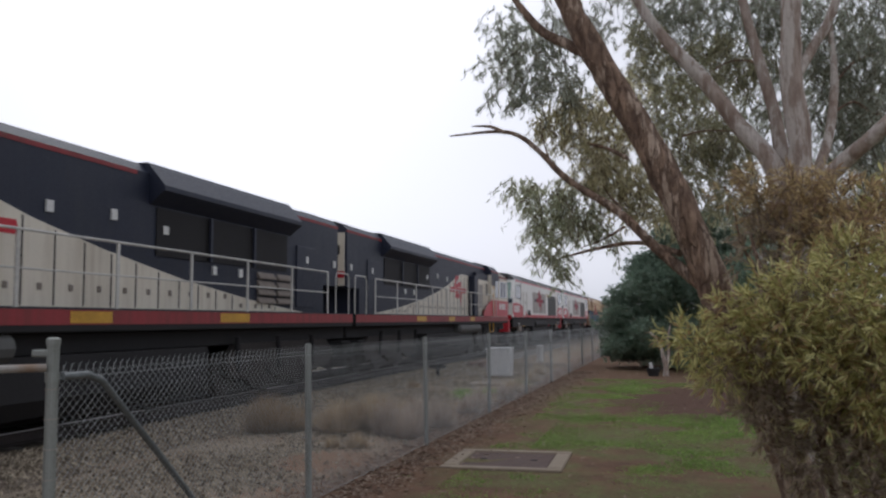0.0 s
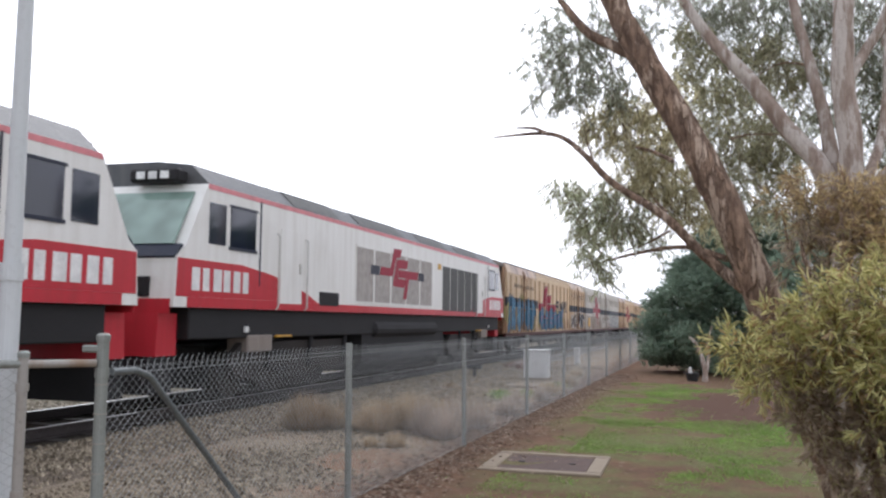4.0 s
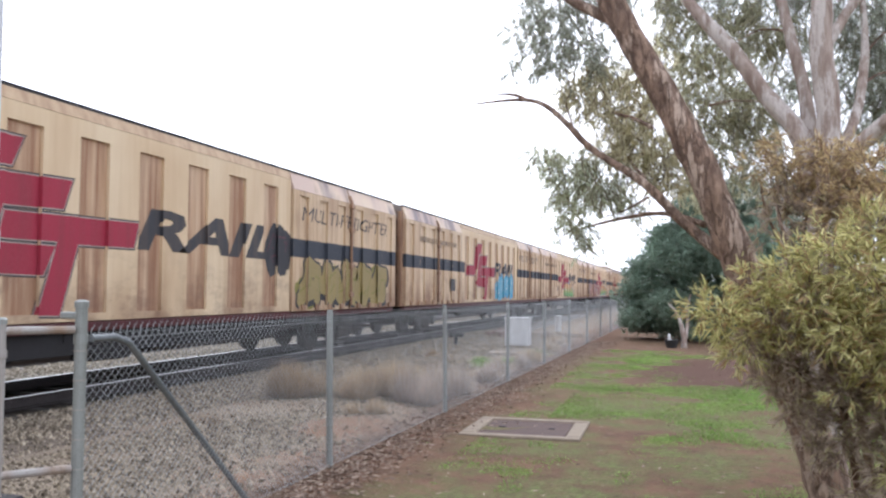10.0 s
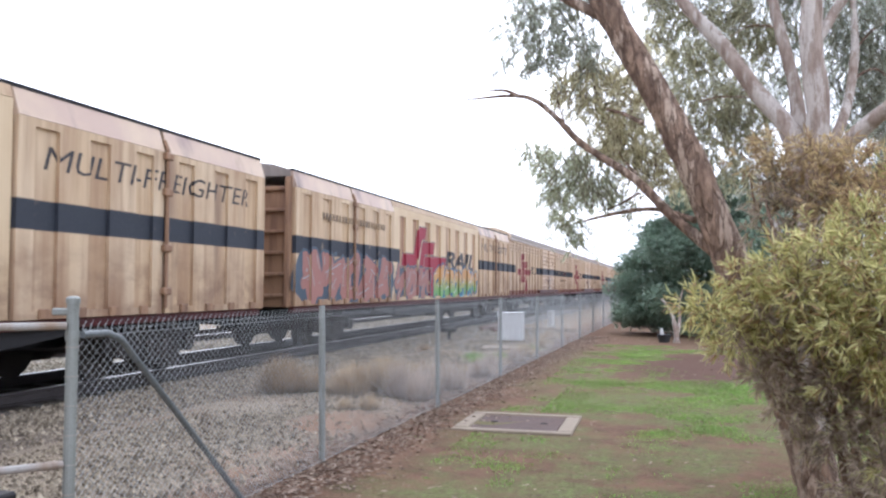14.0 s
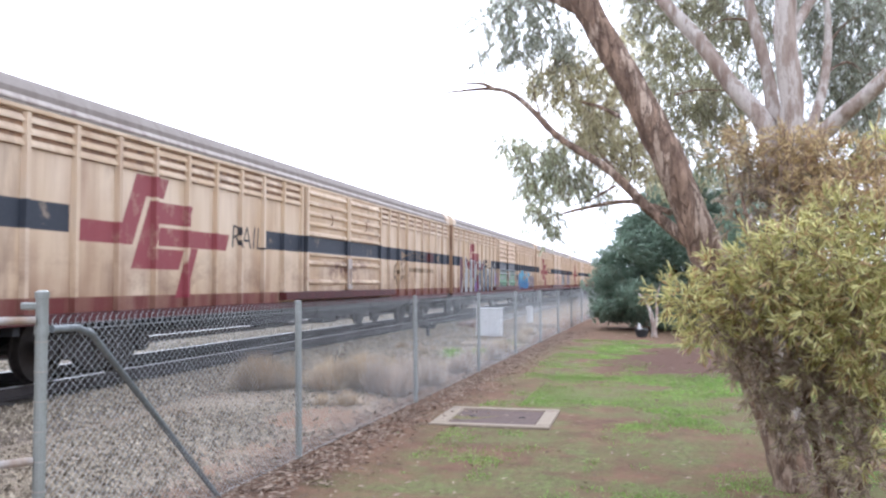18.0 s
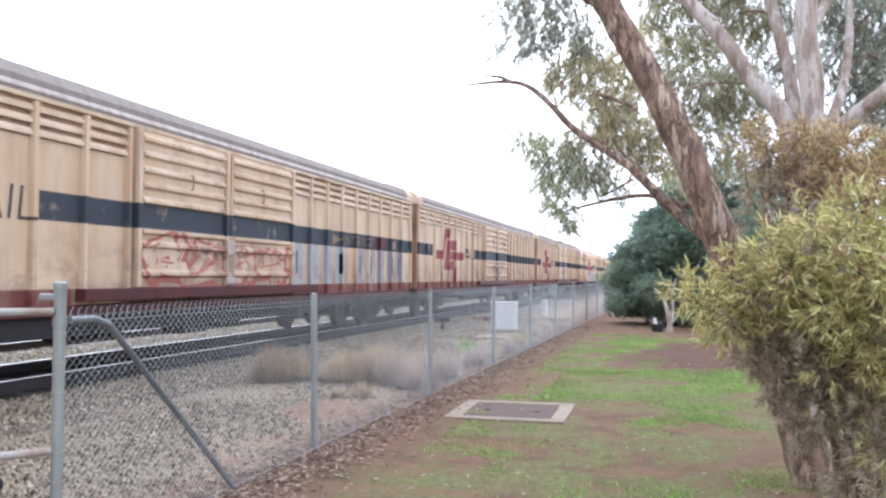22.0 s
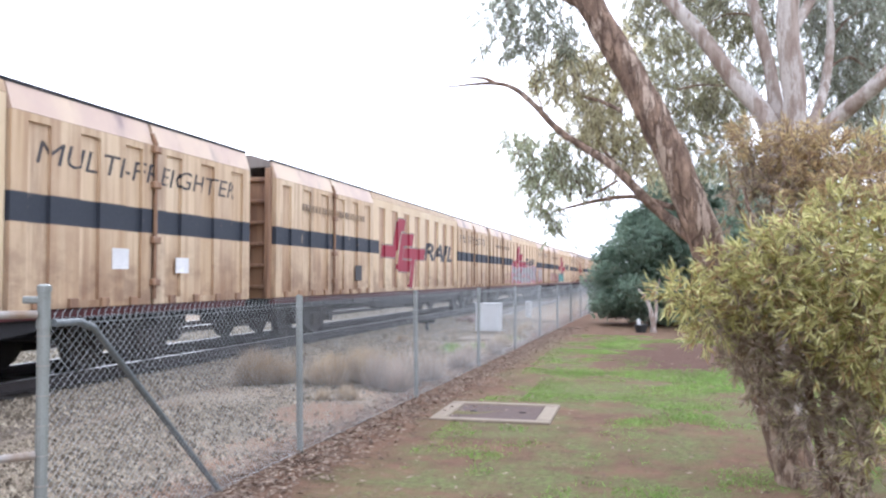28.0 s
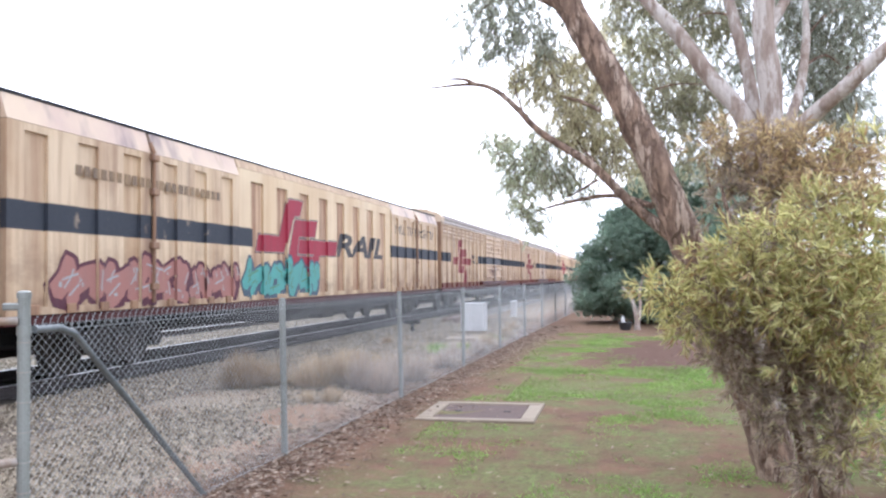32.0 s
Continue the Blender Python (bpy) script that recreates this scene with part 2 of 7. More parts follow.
m_emblem = weathered("faded red emblem paint", (0.34, 0.030, 0.056), (0.19, 0.042, 0.05), rough=0.6, streak=0.5)
m_white = weathered("white loco paint", (0.80, 0.79, 0.75), (0.50, 0.46, 0.39), rough=0.4, streak=0.3)
m_cream = weathered("dirty cream loco paint", (0.74, 0.69, 0.58), (0.42, 0.35, 0.26), rough=0.45, streak=0.45)
m_dark = weathered("dark slate loco paint", (0.018, 0.023, 0.042), (0.036, 0.038, 0.050), rough=0.5, streak=0.4)
m_pink = weathered("faded pink line paint", (0.74, 0.27, 0.29), (0.4, 0.15, 0.15), rough=0.5)
m_letter = weathered("charcoal lettering paint", (0.045, 0.045, 0.050), (0.14, 0.10, 0.07), streak=0.5)
m_letter_faint = weathered("worn lettering paint", (0.17, 0.12, 0.08), (0.36, 0.24, 0.12), streak=0.9)
m_letter_white = plain("white lettering paint", (0.75, 0.74, 0.72), 0.5)
m_grille = plain("grey mesh grille", (0.37, 0.34, 0.31), 0.7, 0.0, 90)
m_dgrille = plain("dark radiator grille", (0.085, 0.085, 0.08), 0.7, 0.0, 90)
m_yellow = plain("yellow safety paint", (0.55, 0.30, 0.03), 0.5)
m_lamp = plain("clear lamp lens", (0.75, 0.75, 0.72), 0.15)
m_steel = plain("pale handrail paint", (0.55, 0.54, 0.50), 0.5, 0.1)


def glass_mat(name, colour, rough=0.06):
    n = Nodes(name, rough)
    n.bsdf.inputs["Specular IOR Level"].default_value = 0.8
    return n.done(n.mix(n.ramp(n.noise(1.2, 2), 0.3, 0.7), colour, tuple(c * 0.4 for c in colour)))


m_glass = glass_mat("tinted cab glass", (0.018, 0.022, 0.045))
m_screen = glass_mat("pale green windscreen glass", (0.30, 0.42, 0.36), 0.03)

m_galv = weathered("galvanised pipe", (0.29, 0.305, 0.28), (0.17, 0.175, 0.155), rough=0.55, streak=0.8, metal=0.3, scale=2.0)
m_rustgalv = weathered("rust stained galvanised pipe", (0.36, 0.34, 0.31), (0.24, 0.14, 0.07), rough=0.6, streak=0.9, metal=0.2)
m_wire = plain("dull zinc wire", (0.37, 0.385, 0.38), 0.5, 0.2, 60)
m_pole = weathered("pale grey pole paint", (0.60, 0.62, 0.62), (0.44, 0.45, 0.45), rough=0.45, streak=0.4)
m_brace = plain("weathered dark grey pipe", (0.15, 0.165, 0.165), 0.6, 0.3)
m_concrete = weathered("buff concrete", (0.255, 0.205, 0.148), (0.155, 0.12, 0.088), rough=0.85, streak=0.5)
m_cover = weathered("rust brown cover plate", (0.085, 0.050, 0.040), (0.05, 0.033, 0.028), rough=0.85, streak=0.6)
m_cabinet = weathered("off white cabinet paint", (0.66, 0.67, 0.66), (0.48, 0.49, 0.48), rough=0.5)
m_timber = weathered("weathered brown timber", (0.20, 0.125, 0.095), (0.10, 0.065, 0.05), rough=0.9)
m_marker = plain("white marker paint", (0.68, 0.68, 0.66), 0.5)
m_rail = plain("rail steel", (0.050, 0.042, 0.040), 0.6, 0.5, 30)
m_railhead = plain("shiny rail head", (0.42, 0.41, 0.40), 0.28, 1.0, 30)
m_sleeper = plain("concrete sleeper", (0.30, 0.28, 0.25), 0.85)
# near-black for oily dirt plus the shade beneath the train
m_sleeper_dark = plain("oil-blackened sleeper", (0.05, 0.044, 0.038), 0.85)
m_rubber = plain("black rubber", (0.02, 0.02, 0.02), 0.7)


def stone_mat(name, lo, hi):
    n = Nodes(name, 0.9)
    n.bsdf.inputs["Specular IOR Level"].default_value = 0.15
    col = n.mix(n.island(), lo, hi)
    col = n.mix(n.ramp(n.noise(40, 3, n.world()), 0.45, 0.75, 0, 0.5), col, (0.12, 0.085, 0.06))
    return n.done(col)


m_stone = stone_mat("ballast stone", (0.085, 0.068, 0.049), (0.50, 0.43, 0.32))
m_stone_pale = stone_mat("pale ballast stone", (0.24, 0.22, 0.17), (0.76, 0.71, 0.58))
m_litter = stone_mat("dead leaf", (0.07, 0.042, 0.03), (0.40, 0.31, 0.235))


def leaf_mat(name, lo, hi, trans=0.35, rough=0.5, dead=None, share=0.25):
    """Leaves: each its own tint; thin enough to let some light through."""
    n = Nodes(name, rough)
    r = n.island()
    col = n.mix(r, lo, hi)
    if dead:
        col = n.mix(n.ramp(n.math("FRACT", n.math("MULTIPLY", r, 7.3)), share + 0.01, share), col, dead)
    col = n.mix(n.ramp(n.noise(0.9, 3, n.world()), 0.4, 0.7, 0, 0.45), col, tuple(c * 0.6 for c in lo))
    n.put(n.bsdf.inputs["Base Color"], col)
    tr = n.n.new("ShaderNodeBsdfTranslucent")
    n.put(tr.inputs["Color"], col)
    mx = n.n.new("ShaderNodeMixShader")
    mx.inputs[0].default_value = trans
    n.l.new(n.bsdf.outputs[0], mx.inputs[1])
    n.l.new(tr.outputs[0], mx.inputs[2])
    n.l.new(mx.outputs[0], n.n["Material Output"].inputs["Surface"])
    return n.mat


m_gum = leaf_mat("grey green gum leaf", (0.43, 0.46, 0.30), (0.74, 0.75, 0.54), 0.6)
m_gum_far = leaf_mat("blue green gum leaf", (0.34, 0.37, 0.29), (0.64, 0.66, 0.53), 0.6)
m_gum_olive = leaf_mat("olive gum leaf", (0.38, 0.375, 0.23), (0.68, 0.66, 0.45), 0.6)
m_gum_dry = leaf_mat("yellow olive gum leaf", (0.55, 0.51, 0.30), (0.90, 0.84, 0.57), 0.6)
m_wattle = leaf_mat("yellow green wattle leaf", (0.33, 0.32, 0.10), (0.90, 0.85, 0.42), 0.48, 0.45, (0.48, 0.33, 0.17), 0.18)
m_wattle_dry = leaf_mat("rusty gold wattle leaf", (0.40, 0.30, 0.15), (0.88, 0.71, 0.39), 0.5, 0.45, (0.38, 0.26, 0.18), 0.27)
m_wattle_dead = leaf_mat("dead brown wattle leaf", (0.27, 0.205, 0.155), (0.60, 0.49, 0.37), 0.42, 0.6, (0.54, 0.50, 0.26), 0.17)
m_dark_leaf = leaf_mat("deep green needle leaf", (0.18, 0.26, 0.19), (0.38, 0.50, 0.37), 0.5)
m_grass = leaf_mat("short lawn grass", (0.10, 0.19, 0.035), (0.36, 0.60, 0.12), 0.4, 0.7, (0.34, 0.27, 0.15), 0.12)
m_straw = leaf_mat("straw coloured dry grass", (0.33, 0.245, 0.15), (0.66, 0.53, 0.36), 0.5)
m_olive_straw = leaf_mat("olive brown dry grass", (0.25, 0.18, 0.11), (0.54, 0.42, 0.28), 0.5)


m_weed = leaf_mat("grey brown dead weed", (0.34, 0.27, 0.21), (0.64, 0.55, 0.46), 0.5)


def bark_mat(name, base, pale, dark, amount, rough_bark):
    """Gum bark: long hanging strips and soft pale patches where it has peeled."""
    n = Nodes(name, 0.85)
    strips = n.noise(2.0, 6, n.stretch(n.world(), (7, 7, 2.2)), 0.65)
    flakes = n.noise(7.0, 5, n.stretch(n.world(), (1, 1, 0.5)), 0.65)
    patch = n.noise(3.6, 6, n.stretch(n.world(), (1.5, 1.5, 0.32)), 0.68)
    col = n.mix(n.ramp(strips, 0.36, 0.62), dark, base)
    rim = n.math("MULTIPLY", n.ramp(patch, 0.585 - amount, 0.615 - amount), n.ramp(patch, 0.66 - amount, 0.63 - amount))
    col = n.mix(n.ramp(patch, 0.60 - amount, 0.68 - amount, 0, 0.8), col, pale)
    col = n.mix(n.math("MULTIPLY", rim, 0.7 * rough_bark), col, dark)
    col = n.mix(n.ramp(flakes, 0.55, 0.66, 0, 0.55 * rough_bark), col, dark)
    fine = n.noise(55, 4, n.world())
    split = n.noise(1.6, 4, n.stretch(n.world(), (9, 9, 1.6)), 0.5)
    crack = n.math("MULTIPLY", n.ramp(split, 0.455, 0.485), n.ramp(split, 0.53, 0.50))
    col = n.mix(n.math("MULTIPLY", crack, 0.75 * rough_bark), col, dark)
    col = n.mix(n.ramp(fine, 0.5, 0.8, 0, 0.3), col, dark)
    relief = n.math("ADD", n.math("MULTIPLY", strips, 1.4), n.math("ADD", n.math("SUBTRACT", flakes, n.math("MULTIPLY", crack, 0.8)), n.math("MULTIPLY", fine, 0.3)))
    n.bump(relief, 0.9 * rough_bark, 0.03)
    return n.done(col)


m_bark = bark_mat("peeling brown gum bark", (0.40, 0.27, 0.185), (0.55, 0.425, 0.325), (0.14, 0.085, 0.057), 0.10, 1.0)
m_bark_pale = bark_mat("smooth pale gum bark", (0.42, 0.34, 0.285), (0.60, 0.545, 0.49), (0.24, 0.17, 0.13), 0.14, 0.4)
m_twig = plain("grey twig bark", (0.15, 0.105, 0.075), 0.85, 0.0, 60)


def ground_mat():
    """Bare reddish soil, thin lawn and stony ground; where each lies follows the plan, with ragged edges."""
    n = Nodes("ground of soil, lawn and gravel", 1.0)
    n.bsdf.inputs["Specular IOR Level"].default_value = 0.08
    p = n.world()
    x, y, z = n.xyz(p)
    big = n.noise(0.55, 4, p)
    mid = n.noise(2.6, 5, p, 0.65)
    tuft = n.noise(13, 5, p, 0.7)
    fine = n.noise(60, 4, p, 0.65)
    soil = n.mix(n.ramp(mid, 0.35, 0.68), (0.185, 0.108, 0.070), (0.095, 0.058, 0.040))
    soil = n.mix(n.ramp(fine, 0.45, 0.72, 0, 0.42), soil, (0.29, 0.20, 0.14))
    soil = n.mix(n.ramp(tuft, 0.5, 0.7, 0, 0.5), soil, (0.090, 0.056, 0.040))
    turf = n.mix(n.ramp(tuft, 0.40, 0.62), (0.105, 0.094, 0.046), (0.150, 0.200, 0.062))
    turf = n.mix(n.ramp(fine, 0.46, 0.62, 0, 0.5), turf, (0.24, 0.20, 0.125))
    turf = n.mix(n.ramp(n.noise(28, 4, p, 0.7), 0.52, 0.62, 0, 0.55), turf, (0.055, 0.058, 0.026))
    # thin and bare places
    thick = n.math("ADD", n.math("MULTIPLY", big, 0.5), n.math("MULTIPLY", n.noise(1.7, 7, p, 0.72), 0.5))
    patches = n.ramp(thick, 0.43, 0.56)
    left = n.ramp(n.math("ADD", x, n.math("MULTIPLY", mid, 1.3)), -2.1, -1.3)
    dx = n.math("DIVIDE", n.math("SUBTRACT", x, 1.0), 2.4)
    dy = n.math("DIVIDE", n.math("SUBTRACT", y, 18.6), 4.6)
    ring = n.math("ADD", n.math("ADD", n.math("MULTIPLY", dx, dx), n.math("MULTIPLY", dy, dy)), n.math("MULTIPLY", n.math("SUBTRACT", mid, 0.5), 2.2))
    open_lawn = n.ramp(ring, 0.8, 1.25)
    lawn = n.math("MULTIPLY", n.math("MULTIPLY", left, patches), open_lawn)
    lawn = n.math("MULTIPLY", lawn, n.ramp(n.math("ADD", y, n.math("MULTIPLY", big, 6)), 28.5, 25.0, 0.15, 1.0))
    # soil turns darker brown towards the middle of the bare patch
    dark_soil = n.ramp(n.math("ADD", ring, n.math("MULTIPLY", n.math("SUBTRACT", tuft, 0.5), 1.5)), 1.0, 0.3, 0, 0.8)
    soil = n.mix(dark_soil, soil, (0.095, 0.056, 0.043))
    col = n.mix(n.math("MULTIPLY", lawn, 0.92), soil, turf)
    stony = n.mix(n.ramp(fine, 0.35, 0.66), (0.125, 0.10, 0.074), (0.44, 0.37, 0.28))
    stony = n.mix(n.ramp(big, 0.50, 0.62, 0, 0.6), stony, (0.21, 0.135, 0.085))
    rust = n.math("MULTIPLY", n.ramp(x, -4.6, -3.6), n.ramp(n.noise(0.9, 4, p), 0.42, 0.6))
    straw = n.math("MULTIPLY", n.math("MULTIPLY", n.ramp(y, 10.0, 12.5), n.ramp(x, -5.9, -4.6)), n.ramp(mid, 0.35, 0.6))
    stony = n.mix(n.math("MULTIPLY", straw, 0.75), stony, (0.36, 0.285, 0.205))
    stony = n.mix(n.math("MULTIPLY", rust, 0.8), stony, (0.27, 0.155, 0.095))
    yard = n.ramp(n.math("ADD", x, n.math("MULTIPLY", mid, 0.9)), -2.75, -3.3)
    col = n.mix(yard, col, stony)
    ex = n.math("DIVIDE", n.math("ADD", x, 3.95), 0.62)
    ey = n.math("DIVIDE", n.math("SUBTRACT", y, 9.9), 0.85)
    worn = n.math("ADD", n.math("ADD", n.math("MULTIPLY", ex, ex), n.math("MULTIPLY", ey, ey)), n.math("MULTIPLY", n.math("SUBTRACT", mid, 0.5), 1.6))
    col = n.mix(n.ramp(worn, 1.2, 0.5, 0, 0.85), col, n.mix(fine, (0.17, 0.10, 0.062), (0.30, 0.19, 0.125)))
    n.bump(n.math("ADD", n.math("ADD", fine, tuft), n.math("MULTIPLY", mid, 1.5)), 0.6, 0.025)
    return n.done(col)


m_ground = ground_mat()


def ballast_mat():
    n = Nodes("packed ballast", 0.95)
    n.bsdf.inputs["Specular IOR Level"].default_value = 0.1
    p = n.world()
    v = n.n.new("ShaderNodeTexVoronoi")
    v.inputs["Scale"].default_value = 16
    n.l.new(p, v.inputs["Vector"])
    tone = n.xyz(v.outputs["Color"])[0]
    col = n.mix(tone, (0.055, 0.048, 0.038), (0.25, 0.225, 0.18))
    col = n.mix(n.ramp(n.noise(0.7, 3, p), 0.45, 0.7, 0, 0.4), col, (0.20, 0.14, 0.09))
    shoulder = n.ramp(n.math("ADD", n.xyz(p)[0], n.math("MULTIPLY", n.noise(1.5, 4, p), 1.0)), -7.6, -6.6, 0, 0.8)
    col = n.mix(shoulder, col, n.mix(n.ramp(n.noise(60, 4, p), 0.35, 0.66), (0.070, 0.054, 0.043), (0.27, 0.225, 0.18)))
    # strip between the rails: oily dirt and the train's shade mixed into the colour
    oil_and_shade = n.band(n.math("ADD", n.xyz(p)[0], n.math("MULTIPLY", n.noise(2.0, 4, p), 0.4)), -9.75, -7.75, 0.25)
    col = n.mix(n.math("MULTIPLY", oil_and_shade, 0.85), col, (0.022, 0.019, 0.016))
    n.bump(v.outputs["Distance"], 0.8, 0.03)
    return n.done(col)


m_ballast = ballast_mat()

# ---- building helpers ----
def part(name, bm, material, parent=None, label="", smooth=False):
    """One bmesh as one mesh object, under a thing or a part."""
    me = bpy.data.meshes.new(name)
    bm.to_mesh(me)
    bm.free()
    me.materials.append(material)
    if smooth:
        me.polygons.foreach_set("use_smooth", [True] * len(me.polygons))
    ob = new(name, me)
    if parent:
        ob.parent = parent
    if label:
        tagged(ob, label)
    return ob


def again(ob, parent, m=None):
    """One more part on the same mesh."""
    twin = new(ob.name.split(".")[0], ob.data)
    twin.parent = parent
    if m is not None:
        twin.matrix_basis = m
    if "label" in ob:
        tagged(twin, ob["label"])
    return twin


def raw(name, verts, faces, material, parent=None, kind="", smooth=False):
    me = bpy.data.meshes.new(name)
    me.from_pydata(verts, [], faces)
    me.materials.append(material)
    if smooth:
        me.polygons.foreach_set("use_smooth", [True] * len(me.polygons))
    ob = new(name, me)
    if parent:
        ob.parent = parent
    return tagged(ob, kind=kind)


def quads(name, arr, material, parent=None, kind=""):
    """Many loose polygons of k corners from an array of shape (n, k, 3)."""
    n, k = arr.shape[:2]
    me = bpy.data.meshes.new(name)
    me.vertices.add(k * n)
    me.vertices.foreach_set("co", np.ascontiguousarray(arr, dtype=np.float32).ravel())
    me.loops.add(k * n)
    me.loops.foreach_set("vertex_index", np.arange(k * n, dtype=np.int32))
    me.polygons.add(n)
    me.polygons.foreach_set("loop_start", np.arange(0, k * n, k, dtype=np.int32))
    me.update(calc_edges=True)
    me.materials.append(material)
    ob = new(name, me)
    if parent:
        ob.parent = parent
    return tagged(ob, kind=kind)


def box(bm, x0, x1, y0, y1, z0, z1, bevel=0.0):
    vs = [bm.verts.new((x, y, z)) for x in (x0, x1) for y in (y0, y1) for z in (z0, z1)]
    fs = [bm.faces.new([vs[i] for i in f]) for f in ((0, 1, 3, 2), (4, 6, 7, 5), (0, 4, 5, 1), (2, 3, 7, 6), (0, 2, 6, 4), (1, 5, 7, 3))]
    if bevel:
        bmesh.ops.bevel(bm, geom=list({e for f in fs for e in f.edges}), offset=bevel, segments=1, affect="EDGES")
    return bm


def boxes(*rows, bevel=0.0):
    bm = bmesh.new()
    for r in rows:
        box(bm, *r, bevel=bevel)
    return bm


def tube(bm, pts, radii, seg=8, cap=True):
    """A round bar that follows the points, with a radius at each."""
    pts = [Vector(p) for p in pts]
    if isinstance(radii, (int, float)):
        radii = [radii] * len(pts)
    rings, side = [], None
    for i, p in enumerate(pts):
        d = (pts[min(i + 1, len(pts) - 1)] - pts[max(i - 1, 0)]).normalized()
        if side is None:
            side = d.cross(Vector((0, 0, 1)) if abs(d.z) < 0.9 else Vector((0, 1, 0))).normalized()
        side = (side - d * side.dot(d)).normalized()
        up = d.cross(side)
        rings.append([bm.verts.new(p + radii[i] * (math.cos(a) * side + math.sin(a) * up)) for a in (2 * math.pi * k / seg for k in range(seg))])
    for a, b in zip(rings, rings[1:]):
        for k in range(seg):
            bm.faces.new((a[k], a[(k + 1) % seg], b[(k + 1) % seg], b[k]))
    if cap:
        bm.faces.new(rings[0][::-1])
        bm.faces.new(rings[-1])
    return bm


def bar(p0, p1, r, seg=8):
    return tube(bmesh.new(), (p0, p1), r, seg)


def prism(bm, outline, axis, a, b):
    """The outline, pairs in the two other axes, drawn out from a to b along the axis 'x' or 'y'."""
    put = (lambda u, v, w: (w, u, v)) if axis == "x" else (lambda u, v, w: (u, w, v))
    lo = [bm.verts.new(put(u, v, a)) for u, v in outline]
    hi = [bm.verts.new(put(u, v, b)) for u, v in outline]
    n = len(outline)
    for k in range(n):
        bm.faces.new((lo[k], lo[(k + 1) % n], hi[(k + 1) % n], hi[k]))
    bm.faces.new(lo[::-1])
    bm.faces.new(hi)
    bmesh.ops.recalc_face_normals(bm, faces=bm.faces[:])
    return bm


def thing(name, label, category, group="", at=(0, 0, 0), turn=0.0):
    e = new(name)
    e.matrix_basis = pose(*at, 0, 0, turn)
    return tagged(e, label, category, group)


def text_mesh(words, size, shear=0.0, weight=0.0, depth=0.006):
    cu = bpy.data.curves.new("lettering", "FONT")
    cu.body, cu.size, cu.shear, cu.offset, cu.extrude = words, size, shear, weight, depth
    cu.resolution_u = 2
    ob = bpy.data.objects.new("lettering", cu)
    scene.collection.objects.link(ob)
    bpy.context.view_layer.update()
    me = bpy.data.meshes.new_from_object(ob)
    bpy.data.objects.remove(ob)
    bm = bmesh.new()
    bm.from_mesh(me)
    bpy.data.meshes.remove(me)
    return bm


# ---- ground ----
TRACK, SECOND, RAIL_TOP = -9.0, -13.4, 0.23
rng = np.random.default_rng(4)


def build_ground():
    xs = sorted({*np.arange(-16, 8, 0.5).round(2).tolist(), *np.linspace(-900, -20, 12).tolist(), *np.linspace(10, 900, 12).tolist()})
    ys = sorted({*np.arange(-6, 45, 0.6).round(2).tolist(), *np.linspace(-300, -10, 7).tolist(), *np.linspace(50, 2000, 18).tolist()})
    verts, faces = [], []
    for y in ys:
        for x in xs:
            h = 0.03 * noise.noise((x * 0.6, y * 0.6, 0)) + 0.012 * noise.noise((x * 2.1, y * 2.1, 3))
            if x < -6:
                h = -0.06
            verts.append((x, y, h))
    w = len(xs)
    for j in range(len(ys) - 1):
        for i in range(w - 1):
            a = j * w + i
            faces.append((a, a + 1, a + 1 + w, a + w))
    ob = raw("ground", verts, faces, m_ground, smooth=True)
    return tagged(ob, "patchy green lawn, bare brown soil and stony ground", "ground", kind="structure")


build_ground()


def ballast_bed(name, x0, x1, top):
    prof = [(x0 - 0.7, -0.2), (x0, top - 0.03), (x0 + 0.5, top), (x1 - 0.5, top), (x1, top - 0.03), (x1 + 0.7, -0.2)]
    verts, faces = [], []
    ys = [*np.arange(-500, -31, 20.0), *np.arange(-30, 80, 1.0), *np.linspace(90, 900, 20)]
    for y in ys:
        verts += [(px, y, pz + 0.02 * noise.noise((px, y * 0.7, 1))) for px, pz in prof]
    k = len(prof)
    for j in range(len(ys) - 1):
        for i in range(k - 1):
            a = j * k + i
            faces.append((a, a + 1, a + 1 + k, a + k))
    return tagged(raw(name, verts, faces, m_ballast, smooth=True), "pale crushed stone ballast under the rails", "ballast", kind="structure")


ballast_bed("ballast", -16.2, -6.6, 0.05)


def rail_mesh(length):
    prof = [(-0.07, 0), (0.07, 0), (0.07, 0.012), (0.012, 0.03), (0.012, 0.12), (0.036, 0.128), (0.036, 0.16), (-0.036, 0.16), (-0.036, 0.128), (-0.012, 0.12), (-0.012, 0.03), (-0.07, 0.012)]
    return prism(bmesh.new(), prof, "y", 0, length)


def build_track(cx, label, tie):
    track = thing("railway_track", label, "railway track", at=(cx, 0, 0))
    tagged(track, kind="structure")
    for s in (-0.7525, 0.7525):
        r = part("rail", rail_mesh(1100), m_rail, track, "rusty steel rail")
        r.location = (s, -500, RAIL_TOP - 0.165)
        head = part("rail_head", boxes((s - 0.033, s + 0.033, -500, 600, RAIL_TOP - 0.004, RAIL_TOP)), m_railhead, track, "shiny worn rail head")
    bm = prism(bmesh.new(), [(-1.25, -0.12), (1.25, -0.12), (1.25, 0.05), (0.95, 0.068), (-0.95, 0.068), (-1.25, 0.05)], "y", -0.11, 0.11)
    first = part("sleeper", bm, tie, track, "concrete sleeper")
    for k in range(1, 66):
        again(first, track, pose(0, -3 + 0.66 * k, 0))
    return track


build_track(TRACK, "steel rails on oily sleepers and ballast, train shade in their colour", m_sleeper_dark)
